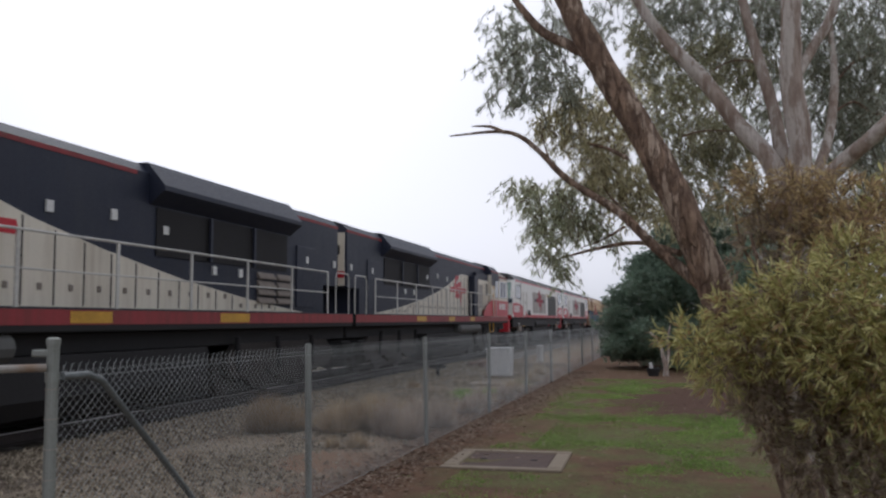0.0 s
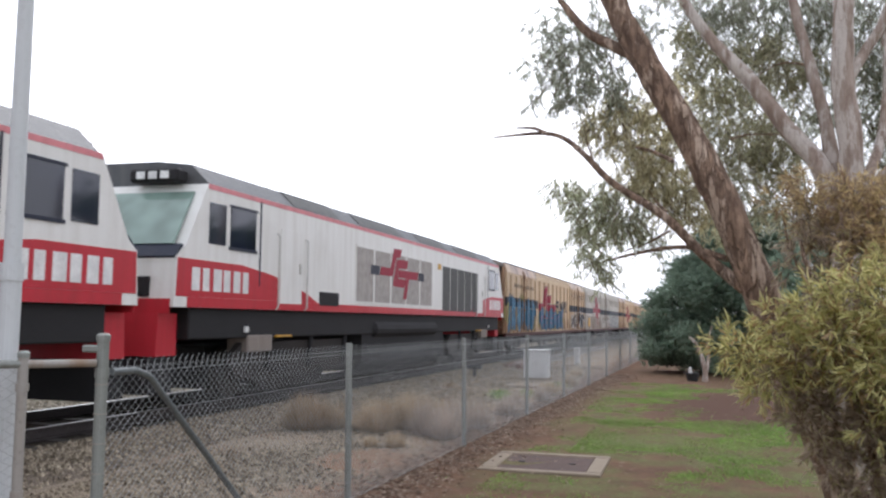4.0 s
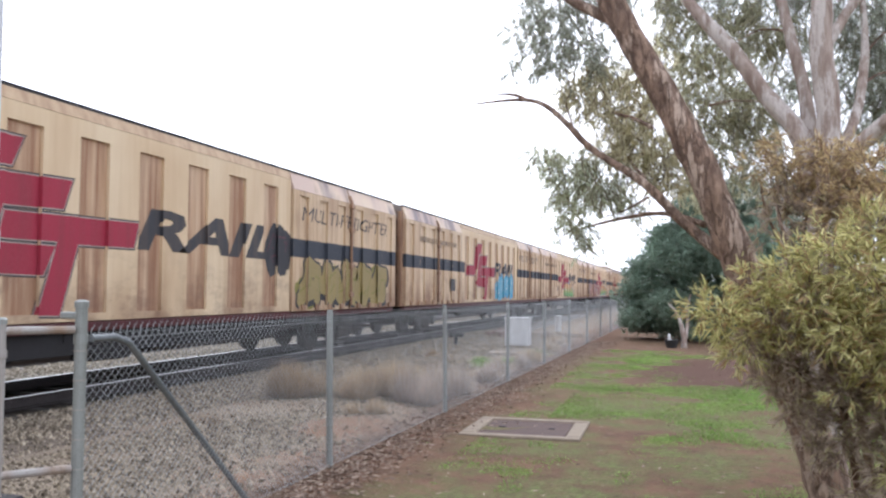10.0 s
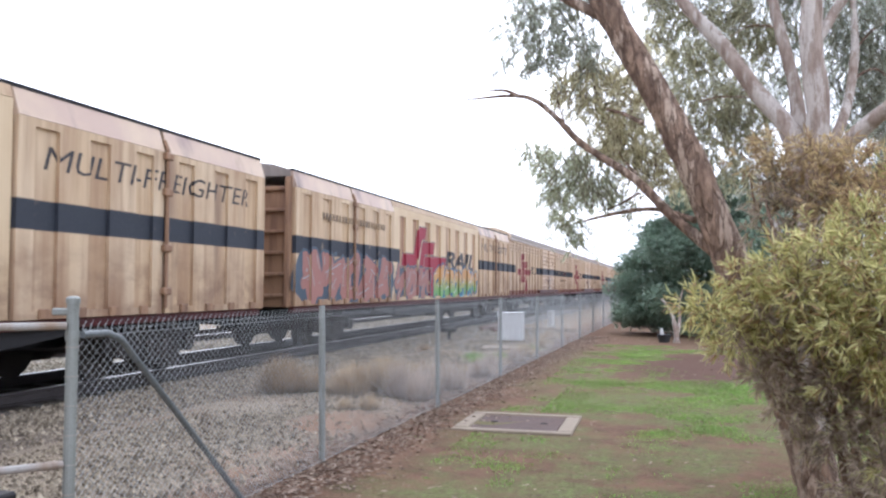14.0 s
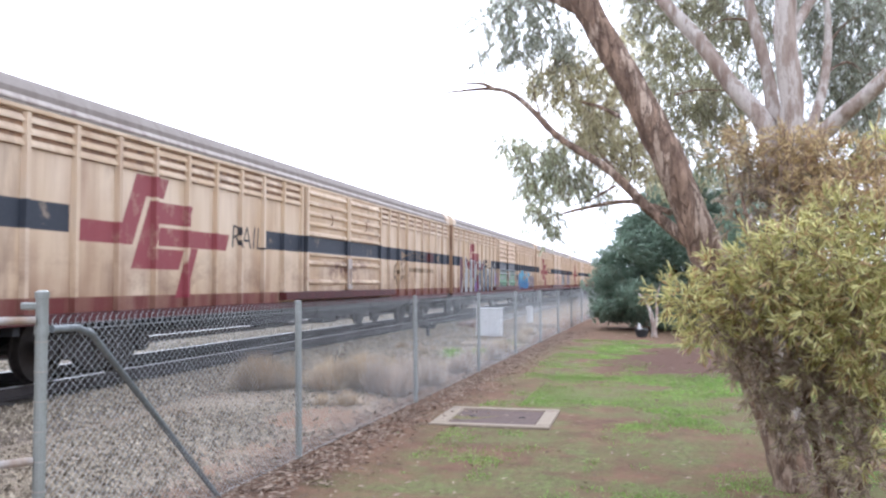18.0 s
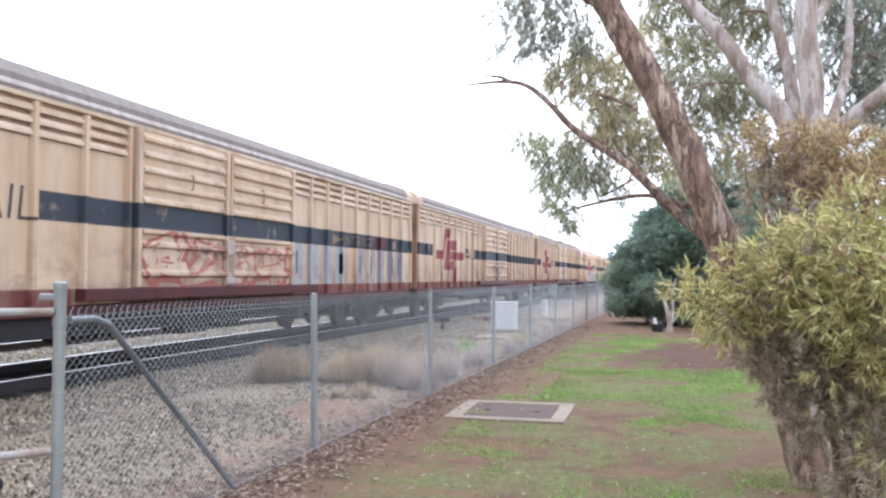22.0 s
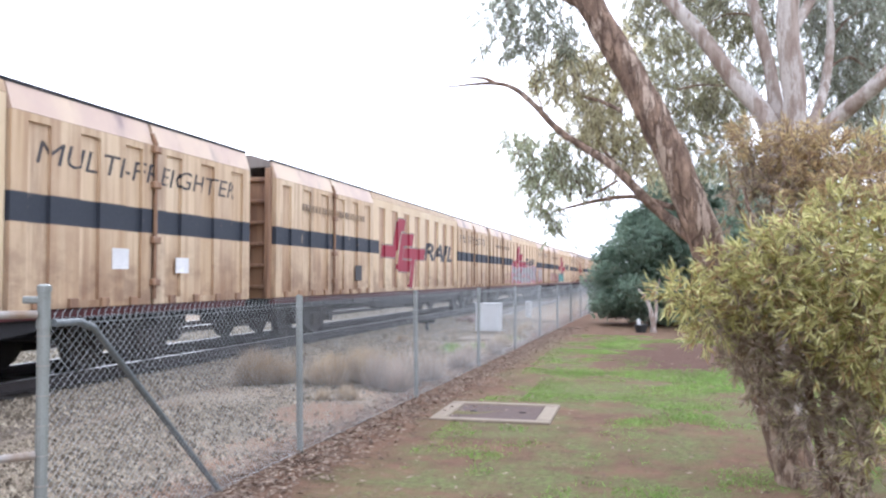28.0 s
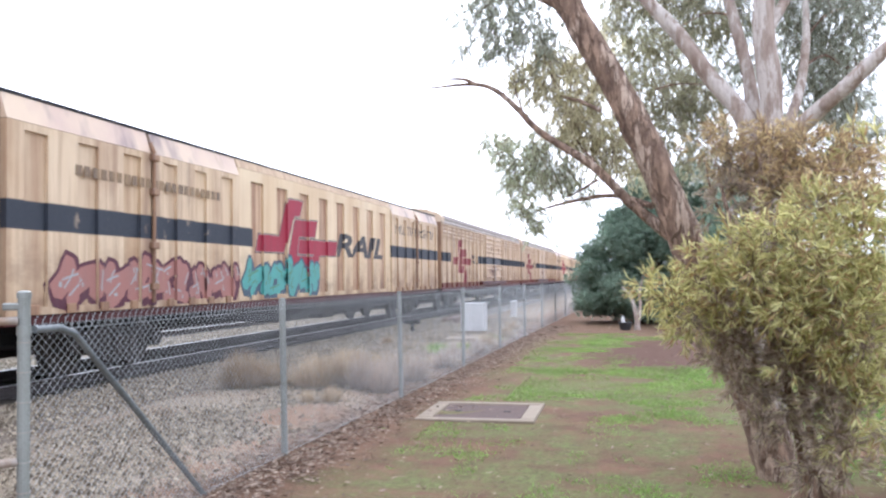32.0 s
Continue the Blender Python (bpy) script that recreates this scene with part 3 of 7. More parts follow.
build_track(SECOND, "empty second track of steel rails beyond the train", m_sleeper)


def stones():
    """Loose crushed stone, real pieces, from the fence to the near rail."""
    n = 84000
    y = 4 + 30 * rng.random(n) ** 1.5
    x = -3.3 - 4.6 * rng.random(n) ** 0.8
    keep = (rng.random(n) < np.clip((-x - 3.0) / 1.6, 0.25, 1)) & ((((x + 3.95) / 0.6) ** 2 + ((y - 9.9) / 0.8) ** 2 > 1) | (rng.random(n) < 0.15))
    x, y = x[keep], y[keep]
    n = len(x)
    size = rng.uniform(0.009, 0.040, n) * rng.uniform(0.6, 1.1, n)
    base = np.array([(1, 0, 0), (-0.5, 0.87, 0), (-0.5, -0.87, 0), (0, 0, 0.9), (0.3, 0.35, 0.75)])
    ang = rng.uniform(0, 2 * np.pi, n)
    jit = rng.uniform(0.65, 1.35, (n, 5, 3))
    p = base[None] * jit * size[:, None, None]
    c, s = np.cos(ang)[:, None], np.sin(ang)[:, None]
    px = p[..., 0] * c - p[..., 1] * s + x[:, None]
    py = p[..., 0] * s + p[..., 1] * c + y[:, None]
    lift = np.where(x < -6.35, np.clip(0.015 + (-6.6 - x) * 0.31, -0.055, 0.045), np.where(x < -6, -0.055, 0.0))
    pz = p[..., 2] + lift[:, None]
    verts = np.stack([px, py, pz], -1).reshape(-1, 3)
    tri = np.array([(0, 1, 3), (1, 2, 3), (2, 0, 4), (0, 3, 4), (3, 2, 4)])
    faces = (tri[None] + 5 * np.arange(n)[:, None, None]).reshape(-1, 3)
    ob = raw("gravel", verts.tolist(), faces.tolist(), m_stone)
    tagged(ob, "loose brown and grey crushed stones beside the track", "gravel", kind="stuff")


stones()


def far_stones():
    """Coarse pale stone between the two tracks, seen under the wagons."""
    n = 26000
    y = 3 + 40 * rng.random(n) ** 1.3
    x = rng.uniform(-13.0, -9.9, n)
    size = rng.uniform(0.02, 0.05, n)
    base = np.array([(1, 0, 0), (-0.5, 0.87, 0), (-0.5, -0.87, 0), (0, 0, 0.9), (0.3, 0.35, 0.75)])
    p = base[None] * rng.uniform(0.6, 1.4, (n, 5, 3)) * size[:, None, None]
    verts = (p + np.stack([x, y, np.full(n, 0.045)], -1)[:, None]).reshape(-1, 3)
    tri = np.array([(0, 1, 3), (1, 2, 3), (2, 0, 4), (0, 3, 4), (3, 2, 4)])
    faces = (tri[None] + 5 * np.arange(n)[:, None, None]).reshape(-1, 3)
    ob = raw("ballast_stones", verts.tolist(), faces.tolist(), m_stone_pale)
    tagged(ob, "pale crushed stones between the two tracks", "gravel", kind="stuff")


far_stones()


def litter():
    """Dead leaves, thick along the fence foot, thin on the lawn."""
    n = 21000
    y = 4.5 + 24 * rng.random(n) ** 1.4
    x = -3.04 + rng.normal(0, 0.30, n) + 0.02 * (y - 8)
    far = rng.random(n) < 0.12
    x[far] = rng.uniform(-3, 2.5, far.sum())
    L = rng.uniform(0.010, 0.040, n)
    a = rng.uniform(0, 2 * np.pi, n)
    d = np.stack([np.cos(a), np.sin(a), rng.uniform(-0.25, 0.25, n)], -1) * L[:, None]
    w = np.stack([-np.sin(a), np.cos(a), rng.uniform(-0.6, 0.6, n)], -1) * (L * 0.32)[:, None]
    c = np.stack([x, y, rng.uniform(0.012, 0.05, n)], -1)
    quads("leaf_litter", np.stack([c - d, c + w, c + d, c - w], 1), m_litter, kind="stuff")
    tagged(bpy.data.objects["leaf_litter"], "dry brown fallen leaves and bark scraps", "leaf litter")


litter()


def lawn():
    n = 640000
    y = 4.2 + 24 * rng.random(n) ** 1.35
    x = rng.uniform(-2.9, 3.4, n)
    gx, gy = np.arange(-3.2, 3.8, 0.1), np.arange(4, 29, 0.1)
    field = np.array([[noise.noise((a * 0.55, b * 0.55, 7)) + 0.5 * noise.noise((a * 1.7, b * 1.7, 2)) + 0.3 * noise.noise((a * 4.5, b * 4.5, 5)) for b in gy] for a in gx])
    dens = field[np.clip(((x + 3.2) / 0.1).astype(int), 0, len(gx) - 1), np.clip(((y - 4) / 0.1).astype(int), 0, len(gy) - 1)]
    strip = np.exp(-((y - 13.2 - 0.6 * (x + 1)) / 1.8) ** 2) * (x > -1.7)
    ring = ((x - 1.0) / 2.4) ** 2 + ((y - 18.6) / 4.6) ** 2 + 1.3 * dens
    bare = (ring < rng.uniform(0.45, 1.15, n)) | (x < -2.2) | (y > 25)
    keep = dens + 0.85 * strip - 0.1 * (y < 9) - 0.8 * bare > rng.uniform(-0.05, 0.5, n)
    slab = (x > -2.55) & (x < -1.05) & (y > 9.6) & (y < 11.3)
    keep &= ~slab
    x, y = x[keep], y[keep]
    n = len(x)
    h = rng.uniform(0.008, 0.030, n)
    a = rng.uniform(0, 2 * np.pi, n)
    w = np.stack([np.cos(a), np.sin(a), 0 * a], -1) * rng.uniform(0.002, 0.005, n)[:, None]
    lean = np.stack([rng.normal(0, 0.025, n), rng.normal(0, 0.025, n), h], -1)
    c = np.stack([x, y, np.full(n, -0.005)], -1)
    quads("grass", np.stack([c - w, c + w, c + lean + 0.4 * w, c + lean - 0.4 * w], 1), m_grass, kind="stuff")
    tagged(bpy.data.objects["grass"], "thin patches of short green lawn grass", "grass")


lawn()


def slab():
    pit = thing("service_pit", "rust brown cover plate in a flush buff concrete frame", "pit cover", at=(-1.80, 10.36, 0), turn=1.0)
    w, d, b = 0.69, 0.70, 0.15
    for r in ((-w, w, -d, -d + b), (-w, w, d - b, d), (-w, -w + b + 0.03, -d + b, d - b), (w - b - 0.03, w, -d + b, d - b)):
        bm = boxes((*r, -0.12, 0.024 + 0.004 * rng.random()), bevel=0.012)
        part("kerb", bm, m_concrete, pit, "buff concrete edge")
    part("cover", boxes((-w + b + 0.035, w - b - 0.035, -d + b + 0.005, d - b - 0.005, -0.1, 0.014), bevel=0.006), m_cover, pit, "rust brown cover plate")
    for sx in (-0.3, 0.3):
        part("lifting_eye", boxes((sx - 0.04, sx + 0.04, -0.02, 0.02, 0.014, 0.022), bevel=0.003), m_under, pit)


slab()

# ---- the train: every vehicle's own space has y along the train, z from the rail head, x = 1.5 at the side that shows ----
SIDE = 1.5
SPEED = 13.98


def wheel_mesh():
    bm = bmesh.new()
    tube(bm, [(0, 0, 0), (0.03, 0, 0), (0.03, 0, 0), (0.135, 0, 0)], [0.49, 0.49, 0.455, 0.45], 20)
    tube(bm, [(0.135, 0, 0), (0.17, 0, 0)], [0.16, 0.15], 12)
    return bm


def bogie(parent, yc, name="bogie", base=1.8, three=False):
    """A cast three-piece bogie: bolster, two side frames with springs, and its wheels on their axles."""
    b = part(name, boxes((-1.05, 1.05, yc - 0.2, yc + 0.2, 0.5, 0.78), (-0.35, 0.35, yc - 0.3, yc + 0.3, 0.78, 0.95), bevel=0.02), m_bogie, parent)
    ys = (-base / 2, base / 2) if not three else (-base, 0, base)
    for s in (-1, 1):
        x0, x1 = sorted((s * 1.02, s * 1.16))
        h = ys[-1]
        out = [(yc - h - 0.28, 0.36), (yc - h + 0.22, 0.34), (yc - h + 0.55, 0.16), (yc + h - 0.55, 0.16), (yc + h - 0.22, 0.34), (yc + h + 0.28, 0.36), (yc + h + 0.28, 0.62), (yc + h - 0.25, 0.68), (yc + 0.35, 0.88), (yc - 0.35, 0.88), (yc - h + 0.25, 0.68), (yc - h - 0.28, 0.62)]
        part("side_frame", prism(bmesh.new(), out, "x", x0, x1), m_bogie, b)
        bm = bmesh.new()
        for k in (-0.18, 0.0, 0.18):
            tube(bm, [(s * 1.2, yc + k, 0.26), (s * 1.2, yc + k, 0.55)], 0.07, 8)
        part("spring", bm, m_wheel, b)
    for dy in ys:
        part("axle", bar((-0.8, yc + dy, 0.46), (0.8, yc + dy, 0.46), 0.085, 10), m_wheel, b)
        for s in (-1, 1):
            w = part("wheel", wheel_mesh(), m_wheel, b, "worn steel wheel", smooth=False)
            w.matrix_basis = pose(s * 0.68, yc + dy, 0.46, 0, 0, 0 if s > 0 else 180)
            cap = part("axle_box", tube(bmesh.new(), [(s * 1.0, yc + dy, 0.46), (s * 1.24, yc + dy, 0.46)], 0.14, 10), m_bogie, b)
    return b


def coupler(parent, y, d):
    bm = boxes((-0.09, 0.09, *sorted((y, y + d * 0.42)), 0.78, 1.0), (-0.2, 0.2, *sorted((y + d * 0.28, y + d * 0.46)), 0.72, 1.05), bevel=0.02)
    part("coupler", bm, m_bogie, parent, "black knuckle coupler")
    pts = [(0.45, y, 0.85), (0.47, y + d * 0.2, 0.55), (0.47, y + d * 0.4, 0.5), (0.45, y + d * 0.46, 0.62)]
    part("brake_hose", tube(bmesh.new(), pts, 0.025, 6), m_rubber, parent)


def underframe(parent, length, z, tank=True):
    bm = boxes((-0.25, 0.25, 0.1, length - 0.1, z - 0.42, z - 0.02), bevel=0.02)
    for y in np.linspace(1.0, length - 1.0, 12):
        box(bm, -1.4, 1.4, y - 0.06, y + 0.06, z - 0.2, z - 0.02)
    part("underframe", bm, m_under, parent, "black steel underframe")
    for s in (-1, 1):
        out = [(5.2, z - 0.02), (length - 5.2, z - 0.02), (length - 5.2, z - 0.16), (length - 7.2, z - 0.36), (7.2, z - 0.36), (5.2, z - 0.16)]
        part("side_sill", prism(bmesh.new(), out, "x", *sorted((s * 1.3, s * 1.38))), m_under, parent)
    if tank:
        part("air_tank", tube(bmesh.new(), [(0.7, 9.0, 0.62), (0.7, 9.06, 0.62), (0.7, 10.5, 0.62), (0.7, 10.56, 0.62)], [0.14, 0.2, 0.2, 0.14], 12), m_under, parent)
        part("brake_cylinder", tube(bmesh.new(), [(0.9, 13.2, 0.6), (0.9, 13.9, 0.6), (0.9, 14.3, 0.6)], [0.17, 0.17, 0.05], 10), m_under, parent)
        part("valve_box", boxes((0.95, 1.35, 11.4, 12.2, 0.42, 0.8), bevel=0.02), m_under, parent)


def flat(*outlines):
    """Flat shapes, pairs of y and z, ready to be painted on a side."""
    bm = bmesh.new()
    for k, pts in enumerate(outlines):
        f = bm.faces.new([bm.verts.new((0.0004 * k, u, v)) for u, v in pts])
        f.normal_update()
    bmesh.ops.triangulate(bm, faces=bm.faces[:])
    return bm


def paint(name, bm, material, parent, surface, lift, label="", risers=True):
    """A film of paint that follows a side's relief. The surface is (cuts in y, cuts in z, depth(y, z))."""
    cuts_y, cuts_z, depth = surface
    for axis, cuts in ((1, cuts_y), (2, cuts_z)):
        lo, hi = min(v.co[axis] for v in bm.verts), max(v.co[axis] for v in bm.verts)
        for c in cuts:
            if lo < c < hi:
                co, no = [0, 0, 0], [0, 0, 0]
                co[axis], no[axis] = c, 1
                bmesh.ops.bisect_plane(bm, geom=[*bm.verts, *bm.edges, *bm.faces], plane_co=co, plane_no=no, dist=1e-5)
    verts, index, faces, seen = [], {}, [], {}
    for f in bm.faces:
        c = f.calc_center_median()
        ring = []
        for v in f.verts:
            q = v.co.lerp(c, 0.03)
            x = depth(q.y, q.z) + lift + v.co.x
            key = (round(x, 4), round(v.co.y, 4), round(v.co.z, 4))
            if key not in index:
                index[key] = len(verts)
                verts.append((x, v.co.y, v.co.z))
            ring.append(index[key])
        if len(set(ring)) < 3:
            continue
        a, b, d = (Vector(verts[i]) for i in ring[:3])
        if (b - a).cross(d - a).x < 0:
            ring.reverse()
        faces.append(ring)
        for e in f.edges:
            p, q = (ring_of(f, ring, verts, w) for w in e.verts)
            if e in seen:
                r, s = seen[e]
                if risers and p != r and q != s and len({p, q, r, s}) == 4:
                    faces.append([p, q, s, r])
            else:
                seen[e] = (p, q)
    bm.free()
    ob = raw(name, verts, faces, material, parent)
    if label:
        tagged(ob, label)
    return ob


def ring_of(f, ring, verts, w):
    """The index, in a face's own ring, of the corner that stands at w."""
    return min(ring, key=lambda i: abs(verts[i][1] - w.co.y) + abs(verts[i][2] - w.co.z))


def side_of(spans, z_cuts=(), ridge=None):
    """A side's relief from rows (y0, y1, x): where each strip lies."""
    rows = sorted(spans)
    cuts = sorted({round(v, 4) for a, b, x in rows for v in (a, b)})
    def depth(y, z):
        for a, b, x in rows:
            if a <= y <= b:
                return x + (ridge(y, z) if ridge else 0.0)
        return SIDE - 0.03
    return cuts, z_cuts, depth


def emblem(parent, y, z, w, h, x, material=None, outline=True, surface=None):
    """The operator's mark as plain angular red bars, with a pale edge line."""
    def poly(pts, grow=0.0):
        return [(y + u * w, z + v * h) for u, v in pts]
    def grown(pts, g):
        """The outline pushed outwards by g metres."""
        area = sum(a[0] * b[1] - b[0] * a[1] for a, b in zip(pts, pts[1:] + pts[:1]))
        out = []
        for k, p in enumerate(pts):
            q, s = Vector(pts[k - 1]), Vector(pts[(k + 1) % len(pts)])
            d1, d2 = (Vector(p) - q).normalized(), (s - Vector(p)).normalized()
            n1, n2 = Vector((d1.y, -d1.x)), Vector((d2.y, -d2.x))
            m = (n1 + n2).normalized()
            m = m / max(0.5, m.dot(n1)) * (g if area > 0 else -g)
            out.append((p[0] + m.x, p[1] + m.y))
        return out
    for pts in (
        [(0.025, 0.593), (0, 0.43), (0.302, 0.435), (0.385, 0.78), (0.41, 0.825), (0.495, 0.835), (0.532, 1.0), (0.335, 0.99), (0.247, 0.593)],
        [(0.428, 0.79), (0.703, 0.804), (0.672, 0.626), (0.462, 0.615), (0.432, 0.408), (0.645, 0.405), (0.603, 0.234), (0.343, 0.243), (0.316, 0.285), (0.402, 0.755)],
        [(0.466, 0.583), (1.0, 0.598), (0.977, 0.43), (0.732, 0.425), (0.667, 0), (0.584, 0.005), (0.652, 0.432), (0.448, 0.432)],
    ):
        if surface:
            if outline:
                paint("emblem_outline", flat(grown(poly(pts), 0.035)), m_letter, parent, surface, 0.003, "", False)
                paint("emblem_outline", flat(grown(poly(pts), 0.014)), m_gutter, parent, surface, 0.005, "", False)
            paint("emblem", flat(poly(pts)), material or m_emblem, parent, surface, 0.007, "angular red painted emblem")
        else:
            part("emblem", prism(bmesh.new(), poly(pts), "x", x, x + 0.006), material or m_emblem, parent, "angular red painted emblem")


def word_bars(parent, y, z, width, height, count, x, material, name="lettering"):
    """Writing shown as plain bars."""
    step = width / count
    for k in range(count):
        wide = (0.72, 0.6, 0.8, 0.66)[k % 4]
        part(name, boxes((x, x + 0.005, y + k * step, y + (k + wide) * step, z, z + height)), material, parent)


def graffiti(parent, y0, y1, z0, z1, fill, line, extra, count, seed, surface, cloud=None, fat=1.0):
    """Bold spray-painted interlocking shapes in layers: a cloud, a dropped shadow, fills and thin highlights. The shapes are abstract."""
    r = random.Random(seed)
    step = (y1 - y0) / count

    def puff(cy, cz, ry, rz, jag, n=14):
        return [(cy + ry * (1 + r.uniform(-jag, jag)) * math.cos(a), min(z1 + 0.3, max(1.0, cz + rz * (1 + r.uniform(-jag, jag)) * math.sin(a)))) for a in (2 * math.pi * k / n for k in range(n))]

    def stroke(p, q, wide, grow, bend):
        """One fat stroke with rounded ends that swells and bends a little."""
        p, q = Vector(p), Vector(q)
        d = (q - p).normalized()
        s = Vector((-d.y, d.x))
        w = wide + grow
        mid = (p + q) / 2 + s * bend
        left = [p + s * w * 0.8 - d * grow, (p + mid) / 2 + s * w * 1.05, mid + s * w, (mid + q) / 2 + s * w * 1.1, q + s * w + d * grow]
        right = [q - s * w * 1.1 + d * grow * 0.8, (mid + q) / 2 - s * w, mid - s * w * 0.92, (p + mid) / 2 - s * w * 1.05, p - s * w - d * grow]
        return [(v.x, max(1.0, v.y)) for v in (*left, q + d * (w * 0.5 + grow), *right, p - d * (w * 0.4 + grow))]

    forms = (
        [(-0.9, -0.5, -0.35, 0.95, 1.1), (-0.5, 0.6, 0.9, 0.35, 1), (0.3, 0.9, 0.15, -0.95, 1.2), (-0.7, -0.75, 0.85, -0.35, 0.8)],
        [(-0.85, 0.75, 0.1, -0.9, 1.1), (-0.3, 0.95, 0.75, -0.6, 1.2), (-0.95, -0.35, 0.55, 0.2, 0.8), (0.6, 0.9, 0.95, 0.1, 0.9)],
        [(0.85, 0.55, -0.7, 0.9, 1), (-0.15, 0.8, -0.65, -0.5, 1.2), (-0.9, -0.85, 0.4, -0.4, 1.1), (0.35, 0.45, 0.8, -0.95, 1.1)],
        [(-0.95, 0.2, 0.2, 0.85, 1), (0.55, 0.95, 0.25, -0.25, 1.2), (-0.55, 0.1, -0.35, -0.95, 1.2), (-0.2, -0.6, 0.95, -0.85, 1)],
        [(-0.6, 0.95, -0.85, -0.3, 1.2), (-0.8, -0.1, 0.7, 0.6, 0.9), (-0.25, -0.95, 0.45, 0.25, 1.1), (0.75, 0.85, 0.9, -0.7, 1)],
    )
    h, w, cz = (z1 - z0) / 2 - 0.06, step * 0.52, (z0 + z1) / 2
    thick = min(0.13, step * 0.125) * fat
    for k in range(count):
        cy = y0 + (k + 0.5) * step + r.uniform(-0.06, 0.06) * step
        up = r.uniform(-0.08, 0.08)
        jig = []
        for a, b, c, d, e in r.choice(forms):
            a, b, c, d = (v + r.uniform(-0.16, 0.16) for v in (a, b, c, d))
            jig.append(((cy + (a + 0.22 * b) * w, cz + b * h + up), (cy + (c + 0.22 * d) * w, cz + d * h + up), thick * e * r.uniform(0.85, 1.35), r.uniform(-0.3, 0.3) * thick))
        if cloud:
            shapes = [puff(cy + r.uniform(-0.4, 0.4) * step, cz + r.uniform(-0.35, 0.3) * h, step * r.uniform(0.35, 0.7), h * r.uniform(0.6, 1.15), 0.2) for q in range(3)]
            shapes += [puff(cy + r.uniform(-0.5, 0.5) * step, cz + r.uniform(-0.9, 1.1) * h, 0.09, 0.07, 0.25, 9) for q in range(3)]
            tagged(paint("graffiti_cloud", flat(*shapes), cloud, parent, surface, 0.002 + 0.0012 * (k % 2), "spray-painted cloud behind graffiti", False), kind="stuff")
        drop = Vector((0.05, -0.05))
        shade = [stroke(Vector(p) + drop, Vector(q) + drop, t, 0.065, b) for p, q, t, b in jig] + [stroke(p, q, t, 0.05, b) for p, q, t, b in jig]
        tagged(paint("graffiti_outline", flat(*shade), line, parent, surface, 0.006, "spray-painted outline of graffiti", False), kind="stuff")
        paint("graffiti_shape", flat(*[stroke(p, q, t, 0.0, b) for p, q, t, b in jig]), fill, parent, surface, 0.0105, "spray-painted graffiti")
        shine = []
        for p, q, t, b in jig:
            p, q = Vector(p), Vector(q)
            s = Vector((-(q - p).y, (q - p).x)).normalized() * t * 0.62
            shine.append(stroke(p.lerp(q, 0.1) + s, p.lerp(q, r.uniform(0.4, 0.85)) + s, 0.016, 0.0, b * 0.5))
            if r.random() < 0.6:
                v = p.lerp(q, r.uniform(0.2, 0.8))
                shine.append(puff(v.x, v.y, r.uniform(0.02, 0.05), r.uniform(0.02, 0.045), 0.25, 7))
        tagged(paint("graffiti_highlight", flat(*shine), extra, parent, surface, 0.0135, "thin spray-painted highlights", False), kind="stuff")


def side_letters(words, y, z, width, height, surface, material, parent, shear=0.0, weight=0.0, lift=0.006, label=""):
    """Painted lettering that follows the relief of the side."""
    bm = text_mesh(words, 1.0, shear, weight, 0.0)
    bmesh.ops.remove_doubles(bm, verts=bm.verts[:], dist=1e-5)
    xs, ys = [v.co.x for v in bm.verts], [v.co.y for v in bm.verts]
    lo, hi, base, top = min(xs), max(xs), min(ys), max(ys)
    for v in bm.verts:
        v.co = (0, y + (v.co.x - lo) / (hi - lo) * width, z + (v.co.y - base) / (top - base) * height)
    left = set(bm.verts)
    while left:
        todo, island = [left.pop()], set()
        while todo:
            v = todo.pop()
            island.add(v)
            for e in v.link_edges:
                w = e.other_vert(v)
                if w in left:
                    left.discard(w)
                    todo.append(w)
        one = bmesh.new()
        twin = {v: one.verts.new(v.co) for v in sorted(island, key=lambda v: v.index)}
        for f in bm.faces:
            if f.verts[0] in island:
                one.faces.new([twin[v] for v in f.verts])
        paint("letter", one, material, parent, surface, lift, label)
    bm.free()


def spray(name, c):
    return weathered(name, c, tuple(0.6 * v + 0.06 for v in c), rough=0.55, streak=0.45)


s_blue, s_cyan, s_teal = spray("blue spray paint", (0.022, 0.125, 0.225)), spray("light blue spray paint", (0.10, 0.36, 0.50)), spray("teal spray paint", (0.10, 0.34, 0.30))
s_black, s_white, s_silver = spray("black spray paint", (0.03, 0.03, 0.035)), spray("white spray paint", (0.66, 0.65, 0.62)), spray("silver spray paint", (0.36, 0.36, 0.35))
s_pink, s_orange, s_olive = spray("pink spray paint", (0.48, 0.10, 0.16)), spray("orange spray paint", (0.52, 0.30, 0.10)), spray("olive spray paint", (0.22, 0.20, 0.04))
s_slate = spray("slate grey spray paint", (0.085, 0.09, 0.10))
def spray_fade(name, top, low, z0, z1):
    """A fill that fades from one colour to another on its way down."""
    n = Nodes(name, 0.5)
    z = n.xyz()[2]
    soft = n.math("ADD", z, n.math("MULTIPLY", n.math("SUBTRACT", n.noise(5, 4), 0.5), 0.5))
    return n.done(n.mix(n.ramp(soft, z0, z1), low, top))


